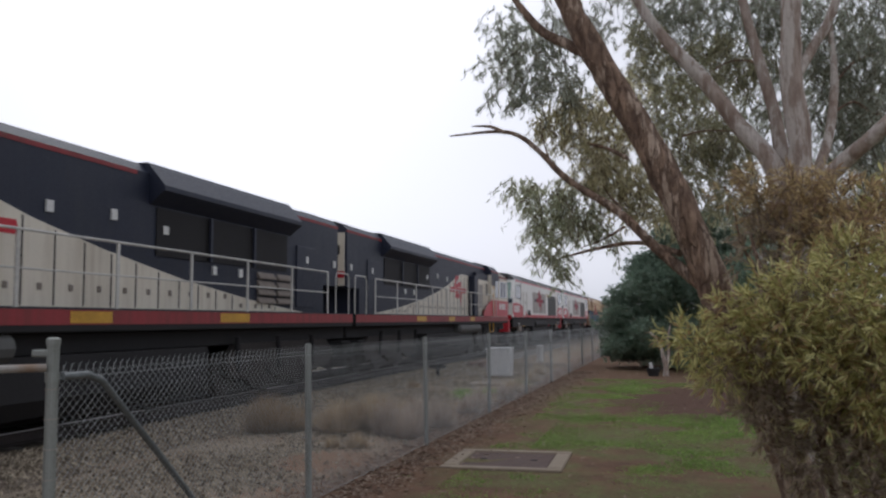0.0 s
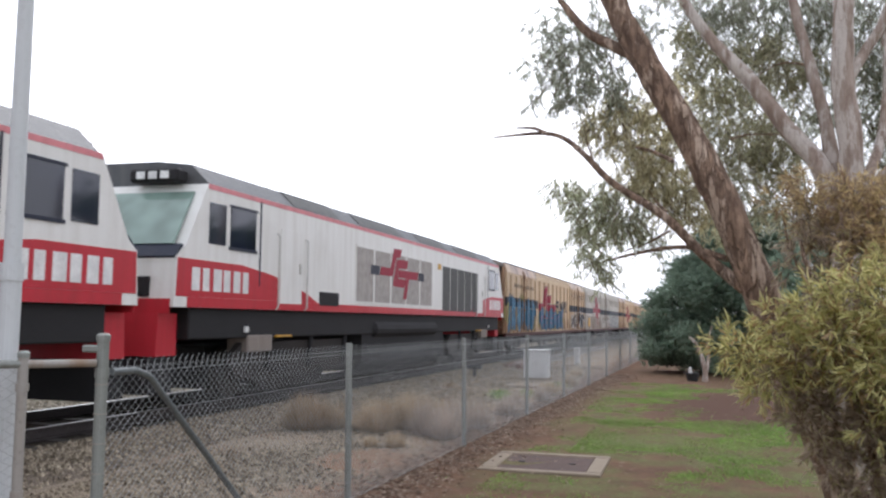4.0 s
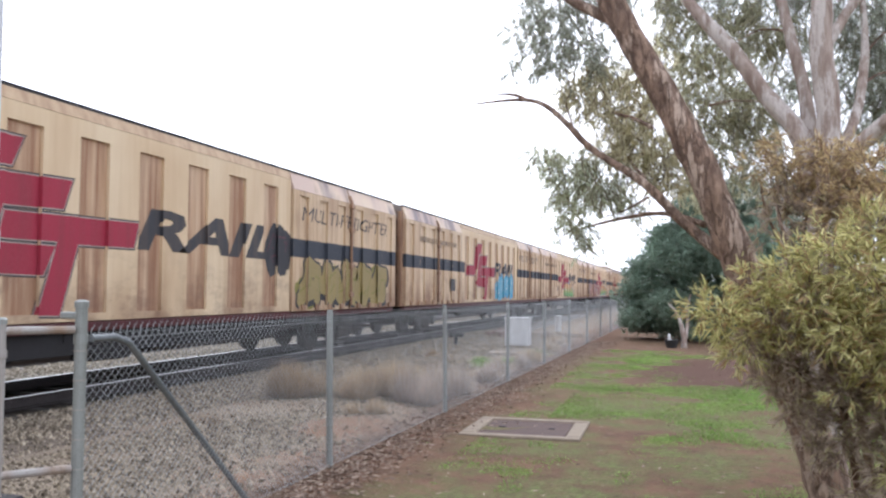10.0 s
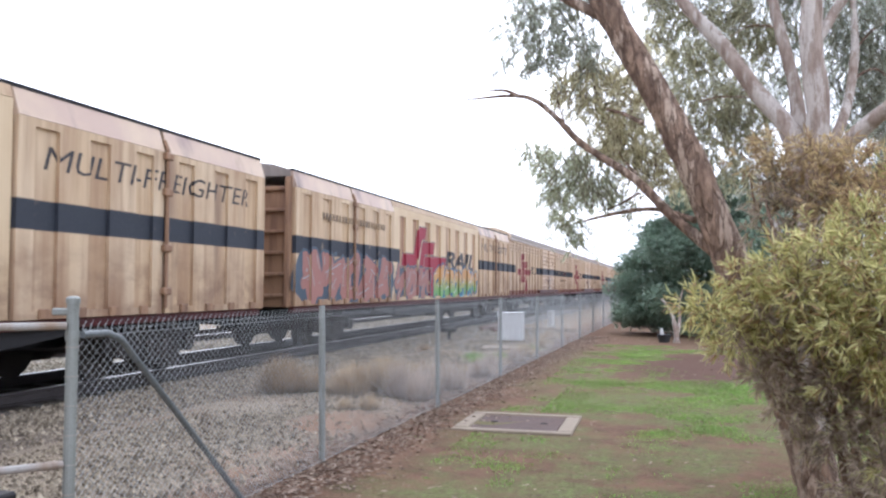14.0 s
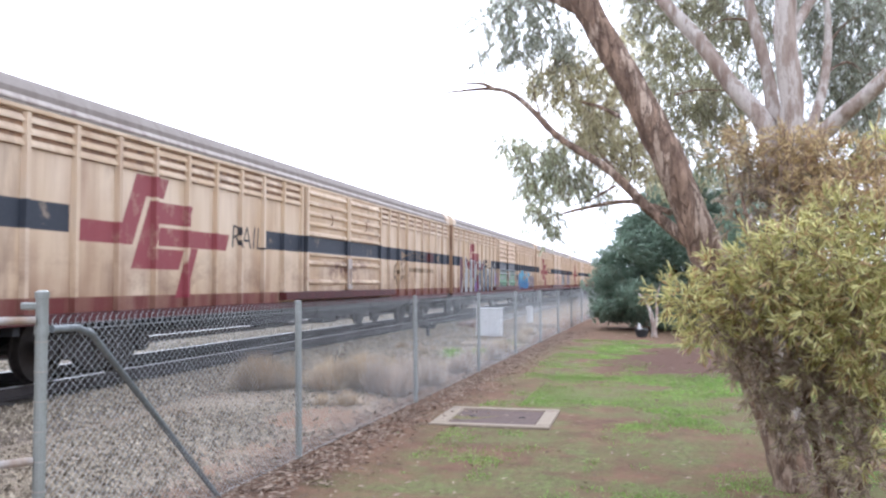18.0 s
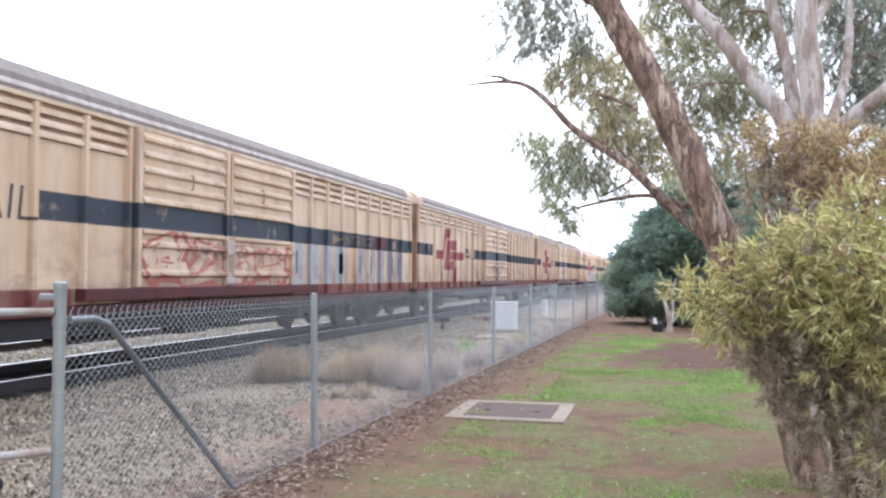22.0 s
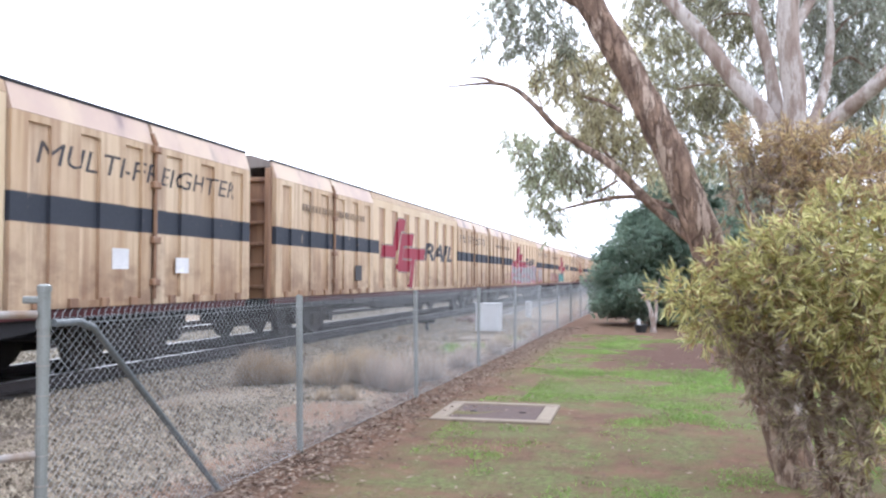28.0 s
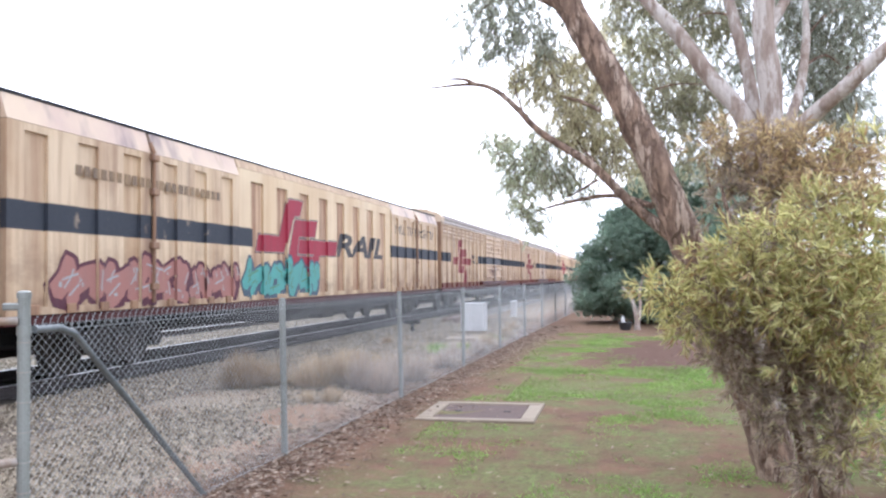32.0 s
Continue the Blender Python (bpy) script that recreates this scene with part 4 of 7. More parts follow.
s_sunset = spray_fade("orange to green spray paint", (0.56, 0.29, 0.085), (0.16, 0.36, 0.11), 1.25, 1.7)
s_lagoon = spray_fade("light to deep blue spray paint", (0.16, 0.44, 0.58), (0.04, 0.20, 0.42), 1.3, 1.8)
s_moss = spray_fade("grey green spray paint", (0.13, 0.17, 0.15), (0.05, 0.20, 0.07), 1.2, 1.9)
s_wine = spray("dark wine spray paint", (0.10, 0.030, 0.045))
s_violet, s_lime = spray("violet spray paint", (0.17, 0.07, 0.26)), spray("bright green spray paint", (0.10, 0.36, 0.10))
s_rust = spray("faded rust red spray paint", (0.36, 0.115, 0.085))
s_haze = spray("mauve grey spray paint", (0.31, 0.27, 0.28))
s_ink = spray("slate blue spray paint", (0.075, 0.105, 0.14))
s_bright = spray("bright blue spray paint", (0.03, 0.30, 0.52))
s_rose, s_green, s_gold = spray("dusty rose spray paint", (0.36, 0.17, 0.14)), spray("green spray paint", (0.10, 0.22, 0.12)), spray("dull gold spray paint", (0.30, 0.23, 0.09))

VAN, PITCH = 23.55, 24.45
D1, D2 = 6.4, 17.15


def panelled(y0, y1, z0, z1, x, pockets, depth=0.045, top=0.14, bottom=0.10):
    """A side wall in one piece, pierced by tall pockets."""
    bm = bmesh.new()
    ys = [y0, *(v for p in pockets for v in p), y1]
    zs = [z0, z0 + bottom, z1 - top, z1]
    grid = [[bm.verts.new((x, y, z)) for z in zs] for y in ys]
    for i in range(len(ys) - 1):
        for j in range(3):
            if not (i % 2 and j == 1):
                bm.faces.new((grid[i][j], grid[i + 1][j], grid[i + 1][j + 1], grid[i][j + 1]))
    out = bmesh.ops.extrude_face_region(bm, geom=bm.faces[:])
    for v in out["geom"]:
        if isinstance(v, bmesh.types.BMVert):
            v.co.x -= depth
    bmesh.ops.recalc_face_normals(bm, faces=bm.faces[:])
    return bm


def pierced(y0, y1, z0, z1, x, ys, zs, depth=0.05):
    """A side wall in one piece with rows of pockets through it, one at each crossing of the spans in y and z."""
    bm = bmesh.new()
    ally, allz = [y0, *(v for p in ys for v in p), y1], [z0, *(v for p in zs for v in p), z1]
    grid = [[bm.verts.new((x, y, z)) for z in allz] for y in ally]
    for i in range(len(ally) - 1):
        for j in range(len(allz) - 1):
            if not (i % 2 and j % 2):
                bm.faces.new((grid[i][j], grid[i + 1][j], grid[i + 1][j + 1], grid[i][j + 1]))
    out = bmesh.ops.extrude_face_region(bm, geom=bm.faces[:])
    for v in out["geom"]:
        if isinstance(v, bmesh.types.BMVert):
            v.co.x -= depth
    bmesh.ops.recalc_face_normals(bm, faces=bm.faces[:])
    return bm


def van_end(parent, y, d, material, half=1.42):
    """An end wall with its horizontal ribs and corner posts; d points outwards."""
    part("end_wall", boxes((-half, half, *sorted((y, y - d * 0.08)), 0.95, 3.66), bevel=0.01), material, parent)
    first = None
    for k in range(6):
        z = 1.15 + 0.44 * k
        bm = boxes((-half + 0.12, half - 0.12, *sorted((y, y + d * 0.09)), z, z + 0.07), bevel=0.012)
        part("end_rib", bm, material, parent)
    for s in (-1, 1):
        part("corner_post", boxes((*sorted((s * (half - 0.1), s * half)), *sorted((y, y + d * 0.14)), 0.95, 3.62), bevel=0.015), material, parent)


def panel_van(name, paint, end_paint, label, grey=False):
    van = thing(name, label, "freight wagon", "wagons of the train")
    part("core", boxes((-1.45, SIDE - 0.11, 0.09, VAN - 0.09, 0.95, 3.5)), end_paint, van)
    roof = [(-1.38, 3.76), (-1.0, 3.90), (-0.5, 3.97), (0, 3.99), (0.5, 3.97), (1.0, 3.90), (1.38, 3.78), (1.38, 3.45), (-1.38, 3.45)]
    part("roof", prism(bmesh.new(), roof, "y", 0.0, VAN), m_roof, van, "dull grey curved steel roof")
    bm = boxes((1.36, 1.42, 0.0, VAN, 3.76, 3.81))
    part("gutter", bm, m_under, van)
    if not grey:
        pockets = [(D1 + 0.62 + 1.28 * k, D1 + 1.22 + 1.28 * k) for k in range(8)]
        # the pocket sheet is a darker, more streaked tan than the strips
        part("pocket_sheet", boxes((SIDE - 0.15, SIDE - 0.075, D1 + 0.02, D2 - 0.02, 0.98, 3.60)), m_tan_dark, van, "darker streaked sheet in the side pockets")
        part("side_wall", panelled(D1 + 0.02, D2 - 0.02, 0.98, 3.60, SIDE - 0.03, pockets, top=0.22), m_tan_side, van, "pale cream side strips between pockets")
        part("eave_strip", prism(bmesh.new(), [(SIDE - 0.03, 3.605), (SIDE - 0.08, 3.76), (1.2, 3.76), (1.2, 3.605)], "y", D1 + 0.02, D2 - 0.02), m_tan_plain, van)
        spans = [(0.0, 3.27), (3.33, D1), (D2, D2 + 3.07), (D2 + 3.13, VAN)]
        wide = 3
    else:
        pockets = []
        for a, b, ys in ((0.0, 8.7, [0.95 + 1.0 * k for k in range(8)]), (15.3, VAN, [15.9 + 1.1 * k for k in range(7)])):
            wide = [(y, y + 0.46) for y in ys]
            part("side_wall", pierced(a, b, 0.98, 3.5, SIDE - 0.02, wide, [(1.06, 1.86), (2.82, 3.28)]), paint, van)
            part("pocket_sheet", boxes((SIDE - 0.15, SIDE - 0.075, a, b, 0.98, 3.5)), paint, van)
            part("eave_strip", prism(bmesh.new(), [(SIDE - 0.02, 3.502), (1.42, 3.80), (1.25, 3.80), (1.25, 3.502)], "y", a, b), paint, van, "pale grey sloping eave")
            for y in ys:
                for z in (1.86, 3.28):
                    part("pocket_lip", boxes((SIDE - 0.02, SIDE + 0.022, y - 0.05, y + 0.51, z - 0.004, z + 0.03), bevel=0.006), paint, van)
        spans = [(8.76, 11.97), (12.03, 15.24)]
        wide = 2
    for a, b in spans:
        w = (b - a) / wide
        pk = [(a + w * k + 0.3 * w, a + w * k + 0.72 * w) for k in range(wide)]
        part("pocket_sheet", boxes((SIDE - 0.1, SIDE - 0.025, a + 0.015, b - 0.015, 0.97, 3.42)), paint, van)
        part("door", panelled(a + 0.015, b - 0.015, 0.97, 3.42, SIDE + 0.02, pk, top=0.1), paint, van, "weathered steel plug door")
        cant = [(SIDE + 0.02, 3.425), (1.40, 3.80), (1.25, 3.80), (1.25, 3.425)]
        part("eave_panel", prism(bmesh.new(), cant, "y", a + 0.015, b - 0.015), m_cant if not grey else paint, van, "sloping eave panel with faded patchy paint")
        for yy in np.linspace(a + 0.5, b - 0.5, 4):
            part("roller_bracket", boxes((SIDE + 0.02, SIDE + 0.06, yy - 0.09, yy + 0.09, 0.97, 1.1), bevel=0.01), end_paint, van)
    for y in ((3.3, D2 + 3.1) if not grey else (12.0,)):
        part("lock_bar", tube(bmesh.new(), [(SIDE + 0.05, y, 1.05), (SIDE + 0.05, y, 3.45), (SIDE - 0.02, y, 3.6)], 0.032, 8), m_end if not grey else m_roof, van, "vertical door locking bar")
        for z in (1.25, 1.9, 2.75, 3.3):
            part("keeper", boxes((SIDE + 0.02, SIDE + 0.1, y - 0.1, y + 0.1, z, z + 0.11), bevel=0.015), m_end if not grey else m_roof, van)
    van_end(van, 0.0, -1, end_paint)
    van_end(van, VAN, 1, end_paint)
    part("side_rail", boxes((SIDE - 0.16, SIDE - 0.03, 0.05, VAN - 0.05, 0.84, 0.965), bevel=0.01), m_maroon, van, "maroon lower side rail")
    underframe(van, VAN, 0.9)
    bogie(van, 3.0)
    bogie(van, VAN - 3.0)
    coupler(van, 0.0, -1)
    coupler(van, VAN, 1)
    return van


def tan_relief():
    rows = []
    def span(a, b, pockets, out, deep):
        edge = a
        for p, q in pockets:
            rows.append((edge, p + 0.002, out))
            rows.append((p + 0.002, q - 0.002, deep))
            edge = q - 0.002
        rows.append((edge, b, out))
    pk = [(D1 + 0.62 + 1.28 * k, D1 + 1.22 + 1.28 * k) for k in range(8)]
    span(D1, D2, pk, SIDE - 0.03, SIDE - 0.075)
    for a, b in ((0.0, 3.3), (3.3, D1), (D2, D2 + 3.1), (D2 + 3.1, VAN)):
        w = (b - a) / 3
        span(a, b, [(a + w * k + 0.3 * w, a + w * k + 0.72 * w) for k in range(3)], SIDE + 0.02, SIDE - 0.025)
    return side_of(rows)


def grey_relief():
    return side_of([(0, 8.7, SIDE - 0.018), (8.7, 15.3, SIDE + 0.022), (15.3, VAN, SIDE - 0.018)])


ON_TAN, ON_GREY = tan_relief(), grey_relief()


def tan_marks(van, faint=False):
    emblem(van, 7.33, 1.06, 4.81, 2.14, SIDE - 0.029, surface=ON_TAN)
    side_letters("RAIL", 12.1, 1.97, 4.3, 0.62, ON_TAN, m_letter, van, 0.25, 0.035, 0.006, "charcoal block lettering")
    side_letters("MULTI-FREIGHTER", 17.65, 2.82, 5.3, 0.30, ON_TAN, m_letter if not faint else m_letter_faint, van, 0.2, 0.0, 0.004, "charcoal block lettering")
    word_bars(van, 1.35, 2.86, 4.3, 0.15, 22, SIDE + 0.023, m_letter_faint)


def plate(van, y0, y1, z0, z1, material, name="label_plate", x=SIDE + 0.022):
    part(name, boxes((x, x + 0.006, y0, y1, z0, z1)), material, van)


tan_van = panel_van("freight_van", m_tan, m_end, "tan panel-sided freight van with charcoal band and red emblem")
tan_marks(tan_van)
grey_van = panel_van("freight_van", m_grey, m_grey, "pale grey freight van with charcoal band and red emblem", grey=True)
emblem(grey_van, 4.15, 1.3, 4.3, 2.0, SIDE - 0.019, surface=ON_GREY)
plate(grey_van, 1.4, 2.5, 1.18, 1.75, m_yellow, "warning_panel", SIDE - 0.015)


LEVELS = (1.34, 1.77, 1.97, 2.42, 2.65, 2.88, 3.11, 3.34)  # ridges of the sliding doors


def louvre_relief():
    rows = []
    for a, b in ((0.0, 9.75), (15.25, 23.8)):
        n = round((b - a) / 0.95)
        edge = a
        for y in np.linspace(a + 0.06, b - 0.06, n + 1):
            rows.append((edge, float(y) - 0.052, SIDE - 0.055))
            rows.append((float(y) - 0.052, float(y) + 0.052, SIDE + 0.02))
            edge = float(y) + 0.052
    rows.append((9.8, 15.2, SIDE + 0.02))
    zs = sorted(v for z in LEVELS for v in (z, z + 0.03, z + 0.075, z + 0.12))
    def ridge(y, z):
        if not 9.8 < y < 15.2:
            return 0.0
        for q in LEVELS:
            if q <= z <= q + 0.12:
                return 0.06 * min(1, (z - q) / 0.03, (q + 0.12 - z) / 0.045) + 0.002
        return 0.0
    return side_of(rows, zs, ridge)


ON_LOUVRE = louvre_relief()


def louvre_van():
    van = thing("louvre_van", "tan louvred freight van with ribbed sides and grey roof", "freight wagon", "wagons of the train")
    part("core", boxes((-1.42, SIDE - 0.12, 0.02, 23.78, 0.98, 3.6)), m_end, van)
    roof = [(-1.48, 3.76), (-1.34, 3.95), (-0.85, 4.12), (0, 4.18), (0.85, 4.12), (1.34, 3.95), (1.46, 3.79), (1.46, 3.62), (-1.48, 3.62)]
    part("roof", prism(bmesh.new(), roof, "y", 0.0, 23.8), m_roof, van, "dull grey curved steel roof")
    part("gutter", prism(bmesh.new(), [(1.40, 3.625), (1.505, 3.625), (1.505, 3.65), (1.475, 3.70), (1.40, 3.74)], "y", 0.46, 23.34), m_gutter, van, "pale grey gutter")
    part("eave_gap", boxes((1.2, SIDE - 0.005, 0.0, 23.8, 3.583, 3.622)), m_roof, van)
    part("eave_rail", boxes((SIDE - 0.1, SIDE + 0.01, 0.0, 23.8, 3.52, 3.58), bevel=0.01), m_louvre, van)
    for a, b in ((0.0, 9.75), (15.25, 23.8)):
        part("side_sheet", boxes((SIDE - 0.12, SIDE - 0.055, a, b, 0.98, 3.515)), m_louvre, van, "flat side sheet behind the ribs")
        n = round((b - a) / 0.95)
        ys = np.linspace(a + 0.06, b - 0.06, n + 1)
        bm = prism(bmesh.new(), [(SIDE - 0.055, -0.05), (SIDE + 0.02, -0.035), (SIDE + 0.02, 0.035), (SIDE - 0.055, 0.05)], "y", 0.0, 2.52)
        for v in bm.verts:
            v.co = (v.co.x, v.co.z, v.co.y)
        bmesh.ops.recalc_face_normals(bm, faces=bm.faces[:])
        rib = None
        for y in ys:
            if rib is None:
                rib = part("rib", bm, m_louvre, van)
                for v in rib.data.vertices:
                    v.co = (v.co.x, v.co.y + y, v.co.z + 0.99)
            else:
                b2 = bmesh.new()
                b2.from_mesh(rib.data)
                for v in b2.verts:
                    v.co.y += y - ys[0]
                part("rib", b2, m_louvre, van)
        # dark brown strip stands in for the shade between the slats
        part("louvre_gap", boxes((SIDE - 0.054, SIDE - 0.051, a + 0.1, b - 0.1, 3.07, 3.505)), m_end, van, "dark strip painted as the shade behind the louvres")
        for k in range(3):
            z = 3.43 - 0.15 * k
            part("louvre_slat", prism(bmesh.new(), [(SIDE - 0.05, z + 0.05), (SIDE - 0.012, z - 0.01), (SIDE - 0.012, z - 0.045), (SIDE - 0.05, z - 0.04)], "y", a + 0.1, b - 0.1), m_louvre, van)
    for a, b in ((9.8, 12.48), (12.52, 15.2)):
        bm = boxes((SIDE - 0.1, SIDE + 0.02, a, b, 1.2, 3.51))
        door = part("door", bm, m_louvre, van, "sliding door with horizontal ridges")
        for z in LEVELS:
            out = [(SIDE + 0.02, z), (SIDE + 0.08, z + 0.03), (SIDE + 0.08, z + 0.075), (SIDE + 0.02, z + 0.12)]
            part("ridge", prism(bmesh.new(), out, "y", a + 0.14, b - 0.14), m_louvre, door)
        for y in (a, b - 0.09):
            part("door_stile", boxes((SIDE + 0.02, SIDE + 0.09, y, y + 0.09, 1.2, 3.51), bevel=0.01), m_louvre, door)
    part("latch", boxes((SIDE + 0.09, SIDE + 0.13, 12.36, 12.64, 1.72, 1.98), bevel=0.02), m_gutter, van, "pale steel door latch")
    for y in (12.40, 12.60):
        part("latch_bar", bar((SIDE + 0.1, y, 1.25), (SIDE + 0.1, y, 1.74), 0.022), m_gutter, van, "pale steel latch rod")
    part("keeper", boxes((SIDE + 0.085, SIDE + 0.13, 12.36, 12.66, 1.22, 1.34), bevel=0.015), m_gutter, van)
    for y in (11.2, 13.7):
        part("grab_iron", tube(bmesh.new(), [(SIDE + 0.08, y, 2.98), (SIDE + 0.13, y, 2.96), (SIDE + 0.13, y, 2.76), (SIDE + 0.08, y, 2.74)], 0.012, 6), m_end, van, "rusty grab iron")
    part("door_track", boxes((SIDE - 0.05, SIDE + 0.12, 8.6, 16.4, 1.02, 1.19), bevel=0.01), m_maroon, van, "maroon door runner")
    part("side_rail", boxes((SIDE - 0.16, SIDE - 0.04, 0.05, 23.75, 0.84, 0.975), bevel=0.01), m_maroon, van)
    for y, d in ((0.0, -1), (23.8, 1)):
        arch = [(-1.46, 0.98), (1.46, 0.98), (1.46, 3.76), (1.31, 3.95), (0.85, 4.13), (0, 4.19), (-0.85, 4.13), (-1.31, 3.95), (-1.46, 3.76)]
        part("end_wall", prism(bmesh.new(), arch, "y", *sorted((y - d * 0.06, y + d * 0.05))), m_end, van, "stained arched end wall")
        cap = [(1.49, 3.62), (1.49, 3.80), (1.355, 3.98), (0.85, 4.15), (0, 4.21), (-0.85, 4.15), (-1.355, 3.98), (-1.49, 3.80), (-1.49, 3.62)]
        part("roof_end", prism(bmesh.new(), cap, "y", *sorted((y - d * 0.45, y + d * 0.07))), m_louvre, van, "tan painted roof end")
        part("end_post", boxes((-0.08, 0.08, *sorted((y + d * 0.05, y + d * 0.14)), 0.98, 3.7), bevel=0.015), m_end, van)
    underframe(van, 23.8, 0.92)
    bogie(van, 3.1)
    bogie(van, 20.7)
    coupler(van, 0.0, -0.8)
    coupler(van, 23.8, 0.8)
    side_letters("RAIL", 6.5, 2.04, 1.3, 0.42, ON_LOUVRE, m_letter, van, 0.1, -0.01, 0.004, "thin charcoal lettering")
    return van


louvre = louvre_van()

# -- locomotives --


def rails_on(parent, ys, x, z0, z1, top_from, top_to):
    for y in ys:
        part("handrail_post", boxes((x - 0.012, x + 0.012, y - 0.03, y + 0.03, z0, z1)), m_steel, parent)
    part("handrail", tube(bmesh.new(), [(x, top_from, z1), (x, top_to, z1)], 0.02, 6), m_steel, parent)
    part("handrail", tube(bmesh.new(), [(x, top_from, (z0 + z1) / 2), (x, top_to, (z0 + z1) / 2)], 0.014, 6), m_steel, parent)


def loco_truck(parent, yc):
    """A three-axle bogie with deep side frames, motors and brake gear that leave little daylight."""
    bogie(parent, yc, "bogie", 1.75, three=True)
    for s in (-1, 1):
        out = [(yc - 2.6, 0.75), (yc - 2.4, 0.42), (yc - 1.3, 0.36), (yc - 0.9, 0.5), (yc - 0.6, 0.36), (yc + 0.6, 0.36), (yc + 0.9, 0.5), (yc + 1.3, 0.36), (yc + 2.4, 0.42), (yc + 2.6, 0.75), (yc + 2.2, 1.02), (yc - 2.2, 1.02)]
        part("truck_frame", prism(bmesh.new(), out, "x", *sorted((s * 1.18, s * 1.3))), m_bogie, parent)
        for dy in (-1.75, 0.0, 1.75):
            part("damper", bar((s * 1.34, yc + dy + 0.4, 0.5), (s * 1.34, yc + dy + 0.5, 1.15), 0.05, 8), m_under, parent)
    part("traction_motor", boxes((-0.6, 0.6, yc - 2.3, yc + 2.3, 0.2, 0.95), bevel=0.03), m_under, parent)


def hood_loco(label):
    """A long hood diesel locomotive, its cab at the high end: walkway, hood, flared radiators, wide cab."""
    L, H = 22.7, 1.12
    loco = thing("diesel_locomotive", label, "locomotive", "locomotives of the train")
    part("frame", boxes((-1.45, 1.45, 0.6, L - 0.1, 1.30, 1.62), (-1.2, 1.2, 0.58, L, 1.0, 1.30), bevel=0.02), m_under, loco)
    part("sill_stripe", boxes((1.45, 1.456, 0.6, L - 0.1, 1.40, 1.60)), m_sill, loco, "dirty red walkway edge")
    hood = [(-H, 1.62), (H, 1.62), (H, 3.80), (H - 0.16, 3.96), (-H + 0.16, 3.96), (-H, 3.80)]
    part("hood", prism(bmesh.new(), hood, "y", 1.75, 18.5), m_dark, loco, "dark slate long hood")
    part("hood_end", prism(bmesh.new(), [(-H, 2.3), (H, 2.3), (H, 3.80), (H - 0.16, 3.96), (-H + 0.16, 3.96), (-H, 3.80)], "y", 0.8, 1.748), m_dark, loco, "overhanging end of the long hood")
    part("roof_line", boxes((H - 0.02, H + 0.008, 0.8, 3.6, 3.73, 3.795)), m_sill, loco, "thin red line under the roof")
    part("roof_line", boxes((H - 0.02, H + 0.008, 9.4, 18.5, 3.73, 3.795)), m_sill, loco, "thin red line under the roof")
    wave = [(2.95, 1.64), (5.5, 1.86), (8.0, 2.15), (10.2, 2.5), (11.7, 2.8), (12.9, 3.12), (13.8, 3.30), (15.1, 3.30), (15.1, 1.64)]
    part("hood_panel", prism(bmesh.new(), wave, "x", H, H + 0.006), m_cream, loco, "white wave painted on the hood")
    for y in np.arange(4.4, 15.0, 0.62):
        top = float(np.interp(y, [p[0] for p in wave[:8]], [p[1] for p in wave[:8]])) - 0.03
        part("hood_joint", boxes((H + 0.006, H + 0.014, y, y + 0.022, 1.66, top)), m_under, loco)
        part("door_catch", boxes((H + 0.006, H + 0.024, y + 0.25, y + 0.33, 1.86 if y > 6 else 1.70, 1.95 if y > 6 else 1.78), bevel=0.004), m_roof, loco)
    emblem(loco, 11.9, 2.05, 2.7, 1.15, H + 0.007, m_red)
    part("side_box", boxes((H, H + 0.25, 15.2, 15.95, 1.64, 3.3), bevel=0.02), m_dark, loco)
    part("hood_panel", boxes((H, H + 0.15, 16.0, 18.5, 1.64, 3.22), bevel=0.01), m_cream, loco, "dirty cream panel with a vent and a door")
    part("vent", boxes((H + 0.15, H + 0.16, 16.25, 17.25, 1.95, 3.0)), m_grille, loco, "brownish mesh vent")
    for a, b, c, d in ((16.13, 17.37, 1.85, 1.97), (16.13, 17.37, 2.98, 3.1), (16.13, 16.26, 1.972, 2.978), (17.24, 17.37, 1.972, 2.978)):
        part("vent_frame", boxes((H + 0.15, H + 0.2, a, b, c, d), bevel=0.012), m_cream, loco)
    crew = part("crew_door", boxes((H + 0.15, H + 0.185, 17.72, 18.38, 1.7, 3.16), bevel=0.01), m_cream, loco, "cream crew door")
    part("door_window", boxes((H + 0.185, H + 0.192, 17.84, 18.28, 2.55, 3.08)), m_glass, crew)
    part("handle", boxes((H + 0.185, H + 0.21, 18.27, 18.33, 2.2, 2.38), bevel=0.006), m_steel, crew)
    part("roof_band", boxes((H, H + 0.154, 15.96, 19.38, 3.225, 3.5)), m_dark, loco, "dark slate band above the cream panels")
    for y, w in ((6.2, 1.1), (10.4, 0.9), (14.0, 0.8)):
        part("sill_patch", boxes((1.456, 1.46, y, y + w, 1.42, 1.58)), m_yellow, loco, "worn yellow step mark")
    for y, z in ((5.9, 2.28), (6.9, 2.28), (9.9, 2.95), (11.3, 2.9), (2.7, 2.75), (1.0, 2.75)):
        part("notice", boxes((H + 0.0, H + 0.032, y, y + 0.14, z, z + 0.16), bevel=0.003), m_marker, loco, "small white notice")
    part("radiator_housing", prism(bmesh.new(), [(H, 3.3), (1.40, 3.52), (1.40, 3.60), (1.08, 3.985), (-1.08, 3.985), (-1.40, 3.60), (-1.40, 3.52), (-H, 3.3)], "y", 3.65, 9.05), m_dark, loco, "flared dark radiator roof")
    part("radiator_intake", boxes((H, H + 0.02, 3.85, 8.85, 2.5, 3.28)), m_under, loco, "black radiator intake")
